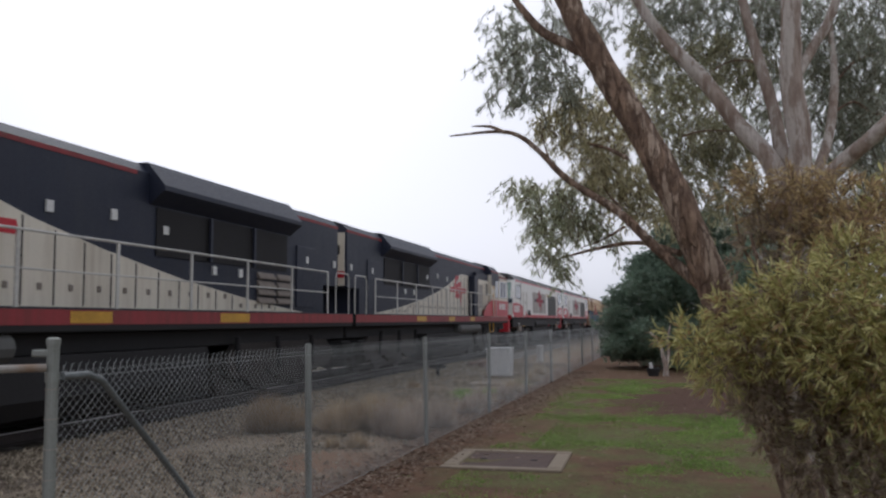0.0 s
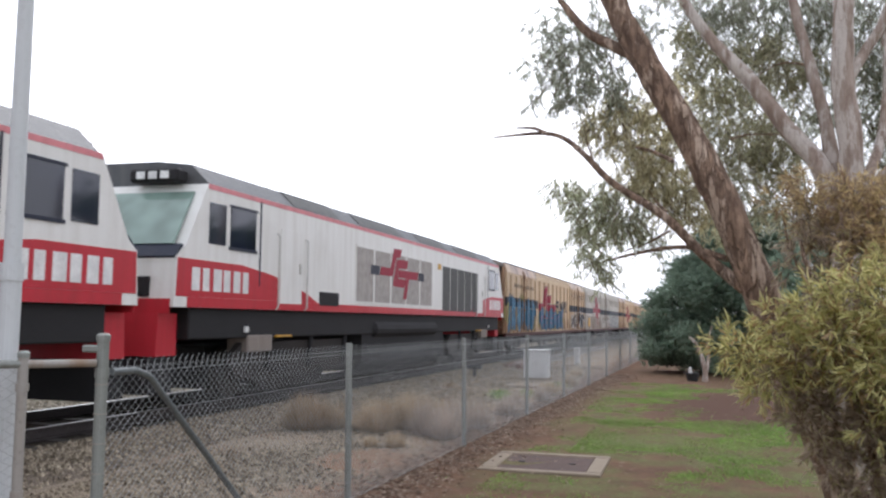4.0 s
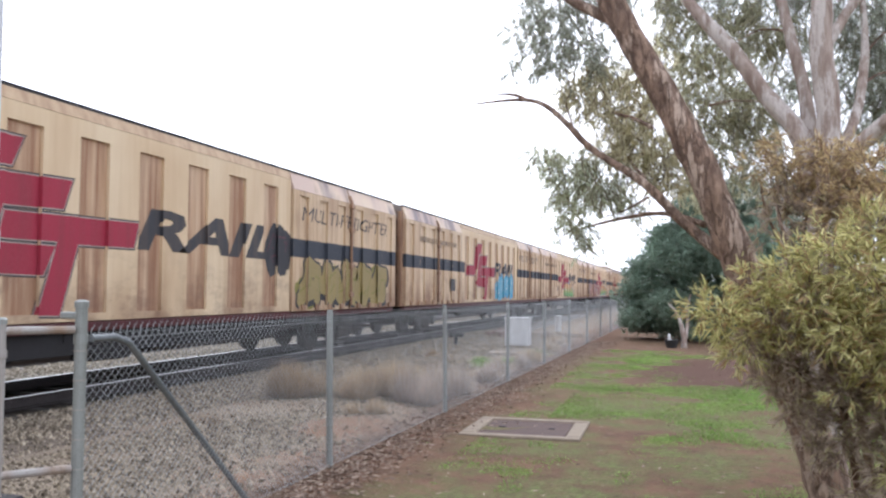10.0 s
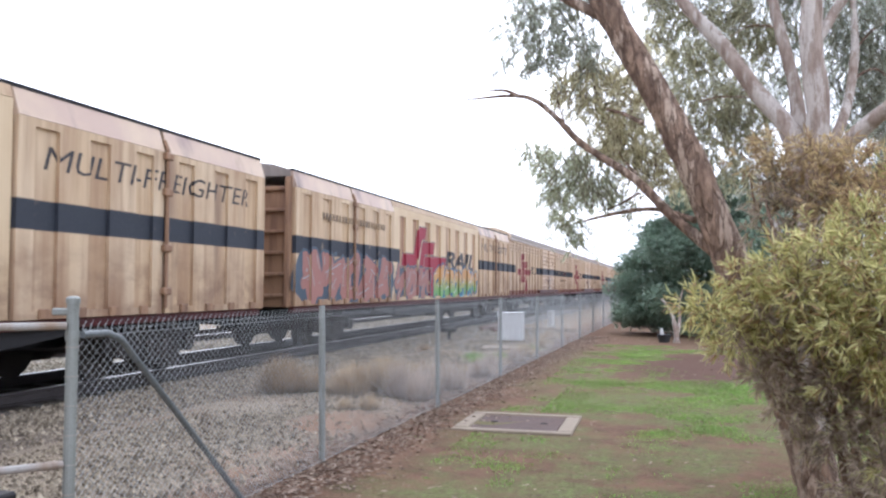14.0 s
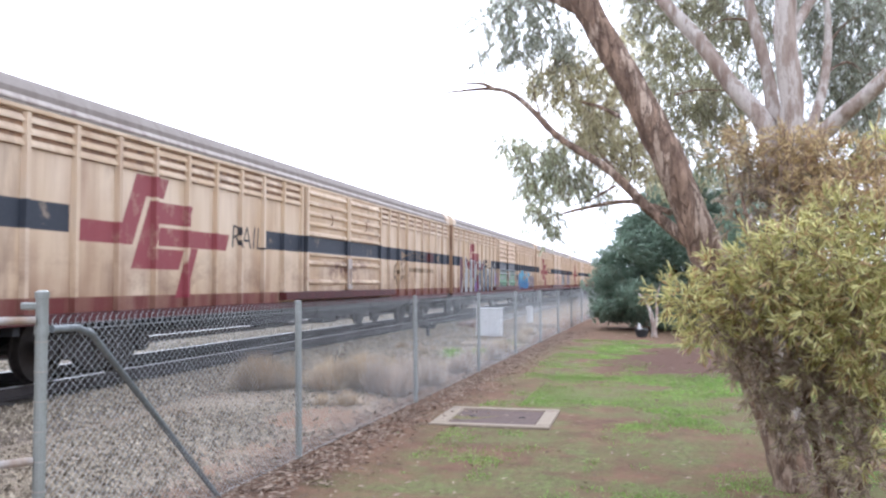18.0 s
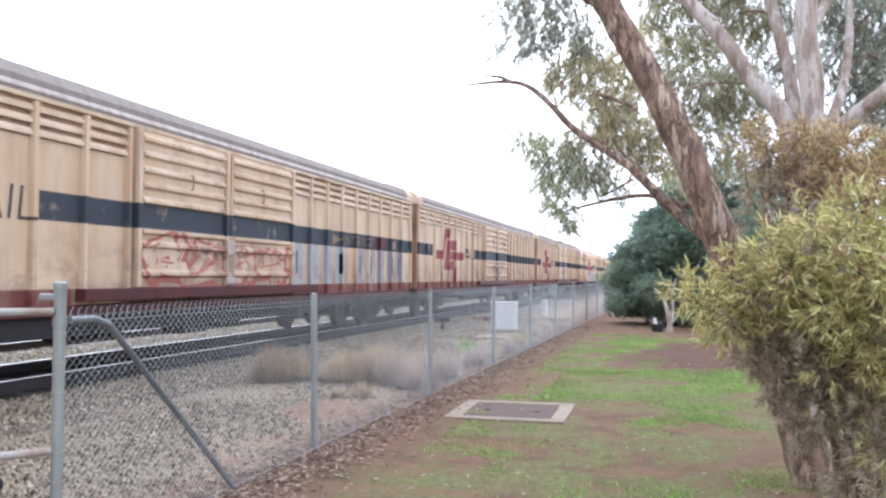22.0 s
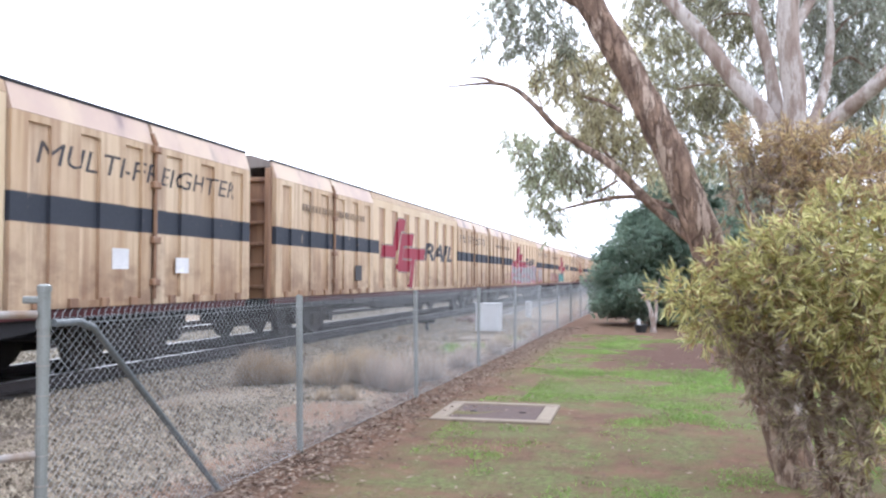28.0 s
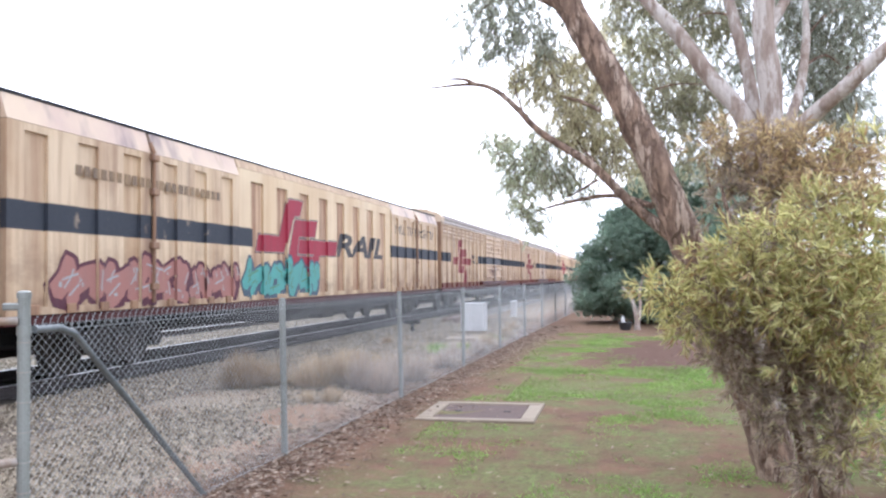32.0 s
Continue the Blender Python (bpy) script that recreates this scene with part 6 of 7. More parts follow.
def louvre_art(v):
    """A mural: dark ground, large grey forms with pale edges, a green block over the doors and a blue piece beyond."""
    r = random.Random(7)
    def ragged(y0, y1, z0, z1, n, jag):
        top = [(y0 + (y1 - y0) * k / n, z1 + r.uniform(-jag, jag)) for k in range(n + 1)]
        return [(y0, z0), *top, (y1, z0)]
    def ring(cy, cz, ry, rz, wide, a0, a1, n=14):
        arc = [a0 + (a1 - a0) * k / n for k in range(n + 1)]
        return [(cy + ry * math.cos(a), cz + rz * math.sin(a)) for a in arc] + [(cy + (ry - wide) * math.cos(a), cz + (rz - wide) * math.sin(a)) for a in reversed(arc)]
    def put(name, shapes, mat, lift, label):
        tagged(paint(name, flat(*shapes), mat, v, ON_LOUVRE, lift, label, False), kind="stuff")
    put("graffiti_ground", [ragged(1.2, 6.6, 1.0, 2.42, 9, 0.10)], s_wine, 0.002, "dark wine mural ground")
    put("graffiti_ground", [ragged(2.2, 9.75, 1.0, 2.0, 12, 0.16)], s_ink, 0.0035, "slate blue mural ground")
    put("graffiti_ground", [ragged(8.0, 9.75, 1.0, 2.36, 5, 0.05)], s_black, 0.0045, "black mural ground")
    forms = [
        [(1.6, 1.0), (2.3, 2.5), (3.3, 1.45), (3.6, 1.0)], [(3.5, 1.0), (3.45, 2.35), (4.3, 2.3), (4.2, 1.0)],
        ring(5.3, 1.75, 0.95, 0.62, 0.26, -0.4, 3.6), ring(5.6, 1.5, 0.8, 0.45, 0.22, 2.6, 6.6),
        ring(7.4, 1.45, 0.75, 0.55, 0.24, -0.2, 3.4), [(8.3, 1.0), (8.5, 2.05), (8.85, 2.4), (9.2, 2.0), (9.5, 1.9), (9.3, 1.0)],
    ]
    put("graffiti_outline", [[(y + 0.05, max(1.0, z - 0.05)) for y, z in f] for f in forms], s_black, 0.006, "black painted outline")
    put("graffiti_shape", forms, s_silver, 0.0085, "large grey spray-painted forms")
    put("graffiti_highlight", [ring(5.3, 1.75, 0.97, 0.64, 0.035, 0.4, 2.9), ring(7.4, 1.45, 0.77, 0.57, 0.03, 0.3, 2.8), [(2.3, 2.52), (2.36, 2.5), (3.36, 1.45), (3.3, 1.45)], [(3.5, 2.37), (4.3, 2.32), (4.3, 2.27), (3.5, 2.31)], [(8.5, 2.07), (8.85, 2.43), (8.9, 2.38), (8.55, 2.02)]], s_white, 0.0115, "pale spray-painted edges")
    put("graffiti_spot", [ring(4.7, 1.2, 0.42, 0.22, 0.4, 0, 6.2), ring(9.6, 1.55, 0.3, 0.3, 0.28, 0, 6.2)], s_violet, 0.0135, "violet spray-painted spots")
    put("graffiti_spot", [ring(2.2, 1.9, 0.3, 0.2, 0.1, 0.5, 4.0), ring(5.35, 1.6, 0.4, 0.3, 0.08, 1.0, 5.0)], s_gold, 0.0145, "gold spray-painted arcs")
    put("graffiti_ground", [ragged(9.85, 15.15, 1.2, 2.34, 14, 0.07)], s_slate, 0.003, "dark slate mural ground")
    graffiti(v, 9.95, 15.1, 1.22, 2.1, s_moss, s_black, s_silver, 7, 93, ON_LOUVRE, s_moss, 1.3)
    put("graffiti_highlight", [[(a, z), (a + 0.5, z), (a + 0.48, z + 0.06), (a + 0.02, z + 0.05)] for a in (10.2, 11.3, 12.8, 13.9) for z in (1.45, 1.72)], s_lime, 0.0165, "bright green spray-painted dashes")
    graffiti(v, 15.3, 16.2, 1.02, 1.8, s_slate, s_black, s_olive, 1, 97, ON_LOUVRE, s_haze)
    graffiti(v, 16.9, 20.8, 1.02, 2.02, s_lagoon, s_wine, s_orange, 4, 94, ON_LOUVRE, s_haze, 1.3)
    graffiti(v, 20.9, 23.0, 1.1, 1.7, s_haze, s_slate, s_rose, 2, 98, ON_LOUVRE, None)


def louvre_blocks(v):
    def bar(a, w, z0, z1, mat, lift, label=""):
        paint("graffiti_bar", flat([(a, z0), (a + w, z0), (a + w, z1), (a, z1)]), mat, v, ON_LOUVRE, lift, label)
    for a, w in ((15.35, 0.6), (16.15, 0.65), (17.0, 0.6), (17.8, 0.6), (19.2, 0.65), (20.05, 0.55), (20.8, 0.6), (21.6, 0.6), (22.4, 0.6)):
        early = a < 19
        bar(a, w, 1.2, 2.06, s_silver if early else s_haze, 0.003, "silver grey spray-painted bar")
        bar(a + 0.36 * w, 0.16 * w, 1.42, 1.9, s_ink, 0.006, "slate blue spray-painted bar")
        bar(a + 0.62 * w, 0.3 * w, 1.3, 1.62, s_haze if early else s_silver, 0.006)
    louvre_band(v)
    graffiti(v, 9.95, 15.0, 1.25, 1.95, m_louvre, s_rust, s_rust, 4, 96, ON_LOUVRE, None, 0.9)


# ---- order of the train: vehicle, where its near end stands at 0 s ----
FIRST = 89.78
train = [
    (lead_loco, -1.5, True), (rear_loco, 20.25, False), (box_loco, 44.45, False), (box_loco_two, 67.45, False),
]
vans = [
    (tan_van, "tan panel-sided freight van covered low down in blue graffiti", marks_blue),
    (grey_van, "pale grey freight van with red emblem and black and white graffiti", marks_grey),
    (tan_van, "tan panel-sided freight van with gold graffiti on its rear doors", marks_gold),
    (tan_van, "tan panel-sided freight van with light blue graffiti under the lettering", marks_cyan),
    (tan_van, "tan panel-sided freight van with orange and blue graffiti", marks_orange),
    (tan_van, "tan panel-sided freight van with rose and orange graffiti", marks_rose),
    (louvre, "tan louvred freight van with ribbed sides and grey roof", louvre_url),
    (louvre, "tan louvred freight van with faint tags on its ribs", louvre_tags),
    (louvre, "tan louvred freight van with silver, green and blue graffiti", louvre_art),
    (louvre, "tan louvred freight van with grey and slate block letters", louvre_blocks),
    (louvre, "tan louvred freight van, mostly clean", None),
    (louvre, "tan louvred freight van, mostly clean", louvre_band),
    (tan_van, "tan panel-sided freight van with silver and blue graffiti under the lettering", marks_rail_blue),
    (tan_van, "tan panel-sided freight van, faded and mostly clean", marks_clean),
    (tan_van, "tan panel-sided freight van with long silver and pink graffiti", marks_silver),
    (tan_van, "tan panel-sided freight van with rose and teal graffiti", marks_last),
    (louvre, "tan louvred freight van with ribbed sides and grey roof", None),
    (louvre, "tan louvred freight van with ribbed sides and grey roof", louvre_band),
    (tan_van, "tan panel-sided freight van, faded and mostly clean", None),
    (tan_van, "tan panel-sided freight van, faded and mostly clean", None),
    (louvre, "tan louvred freight van with ribbed sides and grey roof", None),
]
SHIFT = [0, -0.1, -0.2, -0.2, -0.5, 0, -0.8, -1.1, -1.0, -1.0, -0.9, -0.4, 0.0, 0.28, 0.1, 0.0, 0.0, 0, 0, 0, 0]
for k, (source, label, marks) in enumerate(vans):
    v = extra_van(source, label, marks)
    train.append((v, FIRST + PITCH * k + SHIFT[k], False))
for o in (tan_van, grey_van, louvre):
    for c in (*o.children_recursive, o):
        bpy.data.objects.remove(c)

# ---- fence, gate stub, pole, cabinet ----
def fence_x(y):
    return -3.18 + 0.011 * (y - 4.1)


fence = thing("chain_link_fence", "galvanised chain-link fence with pipe posts along the railway", "fence")
POSTS = [4.08, 7.52, 11.4, 15.5, 19.5, 23.6, 27.6, 31.7, 35.7, 39.8, 43.8, 47.9, 52, 56, 60, 64, 68, 72, 76, 80]
for k, y in enumerate(POSTS):
    x = fence_x(y)
    h, r = (1.56, 0.033) if k == 0 else (1.465 - 0.008 * min(k, 5), 0.030)
    lean = -0.02 if 0 < k < 3 else 0.005 * math.sin(k * 2.1)
    bm = tube(bmesh.new(), [(x, y, -0.1), (x + lean, y, h - 0.012), (x + lean, y, h)], [r, r, r * 0.8], 12)
    part("post", bm, m_galv, fence, "galvanised pipe post")
    if k == 0:
        part("post_cap", tube(bmesh.new(), [(x, y, h - 0.02), (x, y, h + 0.012), (x, y, h + 0.022)], [r * 1.16, r * 1.16, r * 0.6], 12), m_galv, fence)


def mesh_panel(y0, y1, h, line=fence_x):
    """Woven wire between two posts: two sets of crossing strands, and the cut ends along the top."""
    pitch, r = 0.063 if y0 < 20 else 0.12, 0.00145 if y0 < 20 else 0.0021
    verts, faces = [], []

    def strand(a, b):
        d = Vector(b) - Vector(a)
        d.normalize()
        s = Vector((1, 0, 0))
        u = d.cross(s)
        base = len(verts)
        for p in (a, b):
            for ang in (0, 2.094, 4.189):
                q = Vector(p) + r * (math.cos(ang) * s + math.sin(ang) * u)
                verts.append(tuple(q))
        for k in range(3):
            faces.append((base + k, base + (k + 1) % 3, base + 3 + (k + 1) % 3, base + 3 + k))
    lo, hi = 0.03, h
    slope = 0.84
    run = (hi - lo) / slope
    k = y0 - run
    while k < y1:
        for sgn in (1, -1):
            a, b = (k, k + run) if sgn == 1 else (k + run, k)
            ya, yb = a, b
            t0, t1 = 0.0, 1.0
            dy = yb - ya
            for lim, side in ((y0, 1), (y1, -1)):
                ta = (lim - ya) / dy
                if (dy > 0) == (side > 0):
                    t0 = max(t0, ta)
                else:
                    t1 = min(t1, ta)
            if t1 - t0 > 0.01:
                p = (line(ya + dy * t0) + 0.035 + 0.002 * sgn, ya + dy * t0, lo + (hi - lo) * t0)
                q = (line(ya + dy * t1) + 0.035 + 0.002 * sgn, ya + dy * t1, lo + (hi - lo) * t1)
                strand(p, q)
        k += pitch
    y = y0 + pitch / 2
    while y0 < 20 and y < y1:
        strand((line(y) + 0.035, y - 0.006, hi - 0.02), (line(y) + 0.045, y + 0.004, hi + 0.022))
        strand((line(y) + 0.045, y + 0.004, hi + 0.02), (line(y) + 0.05, y + 0.016, hi + 0.045))
        strand((line(y) + 0.035, y + 0.012, hi - 0.02), (line(y) + 0.045, y - 0.004, hi + 0.03))
        y += pitch
    return verts, faces


for k in range(len(POSTS) - 1):
    v, f = mesh_panel(POSTS[k], POSTS[k + 1], 1.40 - 0.006 * min(k, 6))
    raw("wire_mesh", v, f, m_wire, fence)
for z in (0.05, 1.36):
    part("strain_wire", tube(bmesh.new(), [(fence_x(y) + 0.04, y, z) for y in POSTS], 0.0017, 5), m_wire, fence)
part("brace", tube(bmesh.new(), [(-3.13, 4.1, 1.37), (-3.11, 4.28, 1.37), (-3.10, 4.40, 1.33), (-3.12, 4.52, 1.25), (-3.17, 6.12, -0.05)], 0.021, 10), m_brace, fence, "dark bent pipe brace")
part("top_bracket", boxes((-3.30, -3.16, 4.05, 4.10, 1.475, 1.515), bevel=0.008), m_galv, fence, "short bracket at the head of the corner post")
part("clamp", tube(bmesh.new(), [(-3.18, 4.08, 1.34), (-3.18, 4.08, 1.39)], 0.039, 12), m_galv, fence)

gate = thing("pipe_gate", "rust-stained galvanised pipe gate end beside the corner post", "gate")
gx, gy = -3.42, 3.76
part("stile", tube(bmesh.new(), [(gx, gy, 0.55), (gx, gy, 1.47)], 0.027, 12), m_rustgalv, gate, "rust-stained upright pipe")
part("stile_cap", tube(bmesh.new(), [(gx, gy, 1.455), (gx, gy, 1.48), (gx, gy, 1.49)], [0.031, 0.031, 0.018], 12), m_galv, gate)
for z in (1.42, 0.67):
    part("gate_rail", bar((-3.19, 4.04, z), (gx, gy, z), 0.022, 10), m_rustgalv, gate)
    part("gate_rail", bar((gx, gy, z), (-4.3, 2.6, z), 0.022, 10), m_galv, gate)
part("hinge", boxes((gx - 0.12, gx + 0.1, gy - 0.1, gy + 0.1, 0.50, 0.56), bevel=0.012), m_under, gate, "black hinge block")
part("hinge_post", tube(bmesh.new(), [(gx - 0.02, gy, -0.1), (gx - 0.02, gy, 0.5)], 0.035, 10), m_under, gate)
for z in (1.30, 0.75):
    part("gate_clamp", tube(bmesh.new(), [(gx, gy, z - 0.02), (gx, gy, z + 0.02)], 0.034, 12), m_rustgalv, gate)
part("far_stile", tube(bmesh.new(), [(-4.3, 2.6, -0.1), (-4.3, 2.6, 1.47)], 0.032, 12), m_galv, gate)
v, f = mesh_panel(2.62, 3.74, 1.40, lambda y: gx + (y - gy) * 0.88 / 1.16 - 0.03)
raw("wire_mesh", v, f, m_wire, gate)
sign = thing("warning_sign", "white enamel warning sign with a red header on the gate", "sign", at=(-3.548, 3.540, 1.23), turn=-37)
part("sign_plate", boxes((-0.004, 0.004, -0.14, 0.12, -0.145, 0.145), bevel=0.002), m_marker, sign)
part("sign_header", boxes((0.0045, 0.007, -0.13, 0.11, 0.075, 0.138)), m_red, sign, "red painted header")
part("sign_ring", tube(bmesh.new(), [(0.006, -0.01 + 0.085 * math.cos(q), -0.035 + 0.085 * math.sin(q)) for q in (2 * math.pi * k / 20 for k in range(21))], 0.009, 5), m_red, sign, "red painted ring")
part("sign_symbol", boxes((0.0045, 0.006, -0.05, 0.03, -0.075, 0.01)), m_letter, sign, "dark symbol inside the ring")

pole = thing("light_pole", "tall slender pale grey steel pole beside the fence", "pole", at=(-3.62, 3.86, 0))
part("shaft", tube(bmesh.new(), [(0, 0, -0.1), (0, 0, 1.9), (0, 0, 1.92), (0.0, 0, 7.5)], [0.055, 0.055, 0.046, 0.034], 16), m_pole, pole)
part("base_flange", tube(bmesh.new(), [(0, 0, 0.0), (0, 0, 0.02)], 0.13, 12), m_galv, pole)
part("collar", tube(bmesh.new(), [(0, 0, 1.86), (0, 0, 1.96)], 0.062, 16), m_pole, pole)

cabinet = thing("electrical_cabinet", "pale grey-green steel cabinet beside the railway", "cabinet", at=(-4.63, 25.0, 0))
part("body", boxes((-0.34, 0.34, -0.28, 0.3, 0.08, 0.84), bevel=0.012), m_cabinet, cabinet)
part("lid", boxes((-0.37, 0.37, -0.31, 0.33, 0.84, 0.88), bevel=0.01), m_cabinet, cabinet)
part("plinth", boxes((-0.4, 0.4, -0.34, 0.36, -0.05, 0.08), bevel=0.01), m_concrete, cabinet, "buff concrete plinth")
for a, b in ((-0.32, -0.005), (0.005, 0.32)):
    d = part("door", boxes((a, b, -0.296, -0.281, 0.12, 0.80), bevel=0.005), m_cabinet, cabinet)
    part("handle", boxes((b - 0.07 if a < 0 else a + 0.04, b - 0.04 if a < 0 else a + 0.07, -0.32, -0.296, 0.4, 0.52), bevel=0.005), m_steel, d)

marker = thing("marker_post", "short white marker post with a rounded top", "marker post", at=(-4.95, 35.7, 0))
part("post", tube(bmesh.new(), [(0, 0, -0.1), (0, 0, 0.54), (0, 0, 0.60)], [0.12, 0.12, 0.11], 14), m_marker, marker)
part("cap", tube(bmesh.new(), [(0, 0, 0.56), (0, 0, 0.62), (0, 0, 0.66)], [0.15, 0.15, 0.07], 14), m_marker, marker)

for x, y0, y1 in ((-6.75, 31, 58), (-6.35, 34, 60)):
    spare = part("spare_rail", rail_mesh(y1 - y0), m_sleeper)
    spare.location = (x, y0, -0.02)
    tagged(spare, "loose rusty rail lying on the ballast", "spare rail", "spare rails")


# ---- small things on the railway side ----
pad = thing("concrete_pad", "flat grey concrete pad beside the cabinet", "concrete pad", at=(-4.45, 22.6, -0.03), turn=4)
part("pad_top", boxes((-0.5, 0.5, -0.55, 0.55, -0.05, 0.07), bevel=0.015), m_concrete, pad)
stub = thing("ground_marker", "short dark T-shaped ground marker beside the ballast", "marker", at=(-6.6, 25.4, 0))
part("marker_stem", bar((0, 0, -0.1), (0, 0, 0.24), 0.055, 8), m_under, stub)
part("marker_head", boxes((-0.24, 0.24, -0.06, 0.06, 0.24, 0.36), bevel=0.03), m_under, stub)
for x, y in ((-6.75, 30.5), (-6.45, 31.0)):
    beam = thing("timber_beam", "weathered brown timber beam lying beside the ballast", "timber", "timbers by the ballast", at=(x, y, 0), turn=3)
    part("beam_body", boxes((-0.1, 0.1, 0, 4.6, -0.06, 0.15), bevel=0.012), m_timber, beam)
for k in range(8):
    part("tie_wire", tube(bmesh.new(), [(fence_x(4.08), 4.08, 0.18 + 0.16 * k), (fence_x(4.08), 4.08, 0.186 + 0.16 * k)], 0.037, 12), m_rustgalv, fence)
# ---- plants ----
def unit(n):
    v = rng.normal(size=(n, 3))
    return v / np.linalg.norm(v, axis=1)[:, None]


def leaf_quads(c, d, length, width):
    """Lance-shaped leaves with a sickle bend: centres, directions, lengths, widths."""
    n = len(c)
    d = d / np.linalg.norm(d, axis=1)[:, None]
    s = np.cross(d, unit(n))
    s /= np.linalg.norm(s, axis=1)[:, None]
    L, W = length[:, None], width[:, None]
    bend = s * L * rng.uniform(-0.14, 0.14, n)[:, None]
    mid, far = c - d * L * 0.16 + bend, c + d * L * 0.18 + bend
    return np.stack([c - d * L / 2, mid - s * W / 2, far - s * W * 0.42, c + d * L / 2, far + s * W * 0.42, mid + s * W / 2], 1)


def hanging(clumps, per, length, width, droop):
    """Leaves in drooping sprays: each clump (x, y, z, radius) holds twigs that fan out and hang down."""
    out, twigs = [], []
    for x, y, z, r in clumps:
        sprays = max(4, int(per * r * r))
        o = unit(sprays) * (r * rng.random(sprays) ** 0.45)[:, None] * np.array([1, 1, 0.75]) + np.array([x, y, z])
        for p in o:
            m = 12
            d0 = unit(1)[0] * np.array([1, 1, 0.5]) + np.array([0, 0, -droop])
            u = np.sort(rng.random(m))[:, None]
            reach = rng.uniform(0.18, 0.42) * min(1.6, max(0.6, r))
            path = p + d0 * u * reach + np.array([0, 0, -0.25 * droop]) * u * u * reach
            twigs.append((p, p + d0 * reach * 0.95))
            dirs = d0[None] * 0.5 + unit(m) * 0.75 + np.array([0, 0, -droop])
            out.append(leaf_quads(path + unit(m) * 0.02, dirs, rng.uniform(0.6, 1.25, m) * length, rng.uniform(0.6, 1.2, m) * width))
    return np.concatenate(out), twigs


def bristling(clumps, per, long=0.12, wide=0.015, shell=0.3, size=13):
    """Long narrow leaves in tufts that stand out from short shoots near the outside of each clump, as on a wattle."""
    out, twigs = [], []
    for x, y, z, r in clumps:
        shoots = max(6, int(per * r * r))
        side = unit(shoots)
        core = np.array([x, y, z])
        o = side * (r * rng.random(shoots) ** shell)[:, None] * np.array([1, 1, 0.85]) + core
        for p, n in zip(o, side):
            d0 = n * 0.8 + unit(1)[0] * 0.45 + np.array([0, 0, 0.2])
            d0 /= np.linalg.norm(d0)
            u = np.sort(rng.random(size))[:, None]
            reach = rng.uniform(0.05, 0.13)
            dirs = d0[None] * rng.uniform(0.5, 1.2) + unit(size) * 0.75 + np.array([0, 0, -0.22])
            dirs /= np.linalg.norm(dirs, axis=1)[:, None]
            L = rng.uniform(0.6, 1.3, size) * long
            out.append(leaf_quads(p + d0 * u * reach + dirs * L[:, None] / 2, dirs, L, rng.uniform(0.7, 1.2, size) * wide))
            twigs.append((p + (core - p) * rng.uniform(0.2, 0.8), p))
            twigs.append((p, p + d0 * reach))
    return np.concatenate(out), twigs


def twig_mesh(name, twigs, parent, r=0.004):
    verts, faces = [], []
    for a, b in twigs:
        base = len(verts)
        for p in (a, b):
            for k in range(3):
                ang = 2.094 * k
                verts.append((p[0] + r * math.cos(ang), p[1] + r * math.sin(ang), p[2]))
        for k in range(3):
            faces.append((base + k, base + (k + 1) % 3, base + 3 + (k + 1) % 3, base + 3 + k))
    return raw(name, verts, faces, m_twig, parent, kind="stuff")


def limb(name, pts, radii, material, parent, seg=12):
    """A limb with a slightly uneven girth and line."""
    pts = [Vector(p) for p in pts]
    fine, rad = [], []
    for i in range(len(pts) - 1):
        for k in range(5):
            u = k / 5
            a, b = pts[max(i - 1, 0)], pts[min(i + 2, len(pts) - 1)]
            p = pts[i].lerp(pts[i + 1], u)
            q = 0.5 * ((2 * pts[i]) + (pts[i + 1] - a) * u + (2 * a - 5 * pts[i] + 4 * pts[i + 1] - b) * u * u + (3 * pts[i] - a - 3 * pts[i + 1] + b) * u ** 3)
            fine.append(q)
            r = radii[i] + (radii[i + 1] - radii[i]) * u
            rad.append(r * (1 + 0.10 * noise.noise((q * 5).to_tuple())))
    fine.append(pts[-1])
    rad.append(radii[-1])
    bm = tube(bmesh.new(), fine, rad, seg)
    for v in bm.verts:
        n = noise.noise((v.co * 9).to_tuple())
        v.co += Vector((n, noise.noise((v.co * 9 + Vector((5, 0, 0))).to_tuple()), 0)) * min(0.02, 0.10 * rad[0])
    return part(name, bm, material, parent, smooth=True)


gum = thing("gum_tree", "leaning gum tree with peeling brown bark and drooping grey-green leaves", "tree")
limb("trunk", [(1.16, 7.42, -0.15), (1.03, 7.40, 0.35), (0.76, 7.37, 1.09), (0.51, 7.33, 1.71), (0.24, 7.30, 2.44), (-0.02, 7.30, 3.05), (-0.33, 7.29, 3.63), (-0.56, 7.28, 4.07), (-0.80, 7.26, 4.6), (-1.3, 7.2, 5.8)], [0.20, 0.155, 0.14, 0.138, 0.13, 0.12, 0.11, 0.105, 0.10, 0.05], m_bark, gum)
limb("branch", [(0.38, 7.34, 1.90), (0.0, 7.40, 2.24), (-0.32, 7.49, 2.58), (-0.76, 7.66, 2.90), (-0.99, 7.74, 3.15), (-1.21, 7.81, 3.35), (-1.45, 7.87, 3.42), (-1.90, 7.91, 3.41)], [0.055, 0.042, 0.035, 0.030, 0.026, 0.022, 0.017, 0.006], m_bark, gum, 8)
limb("branch", [(-1.36, 7.85, 3.40), (-1.5, 7.9, 3.475), (-1.68, 7.9, 3.49)], [0.020, 0.016, 0.006], m_bark, gum, 6)
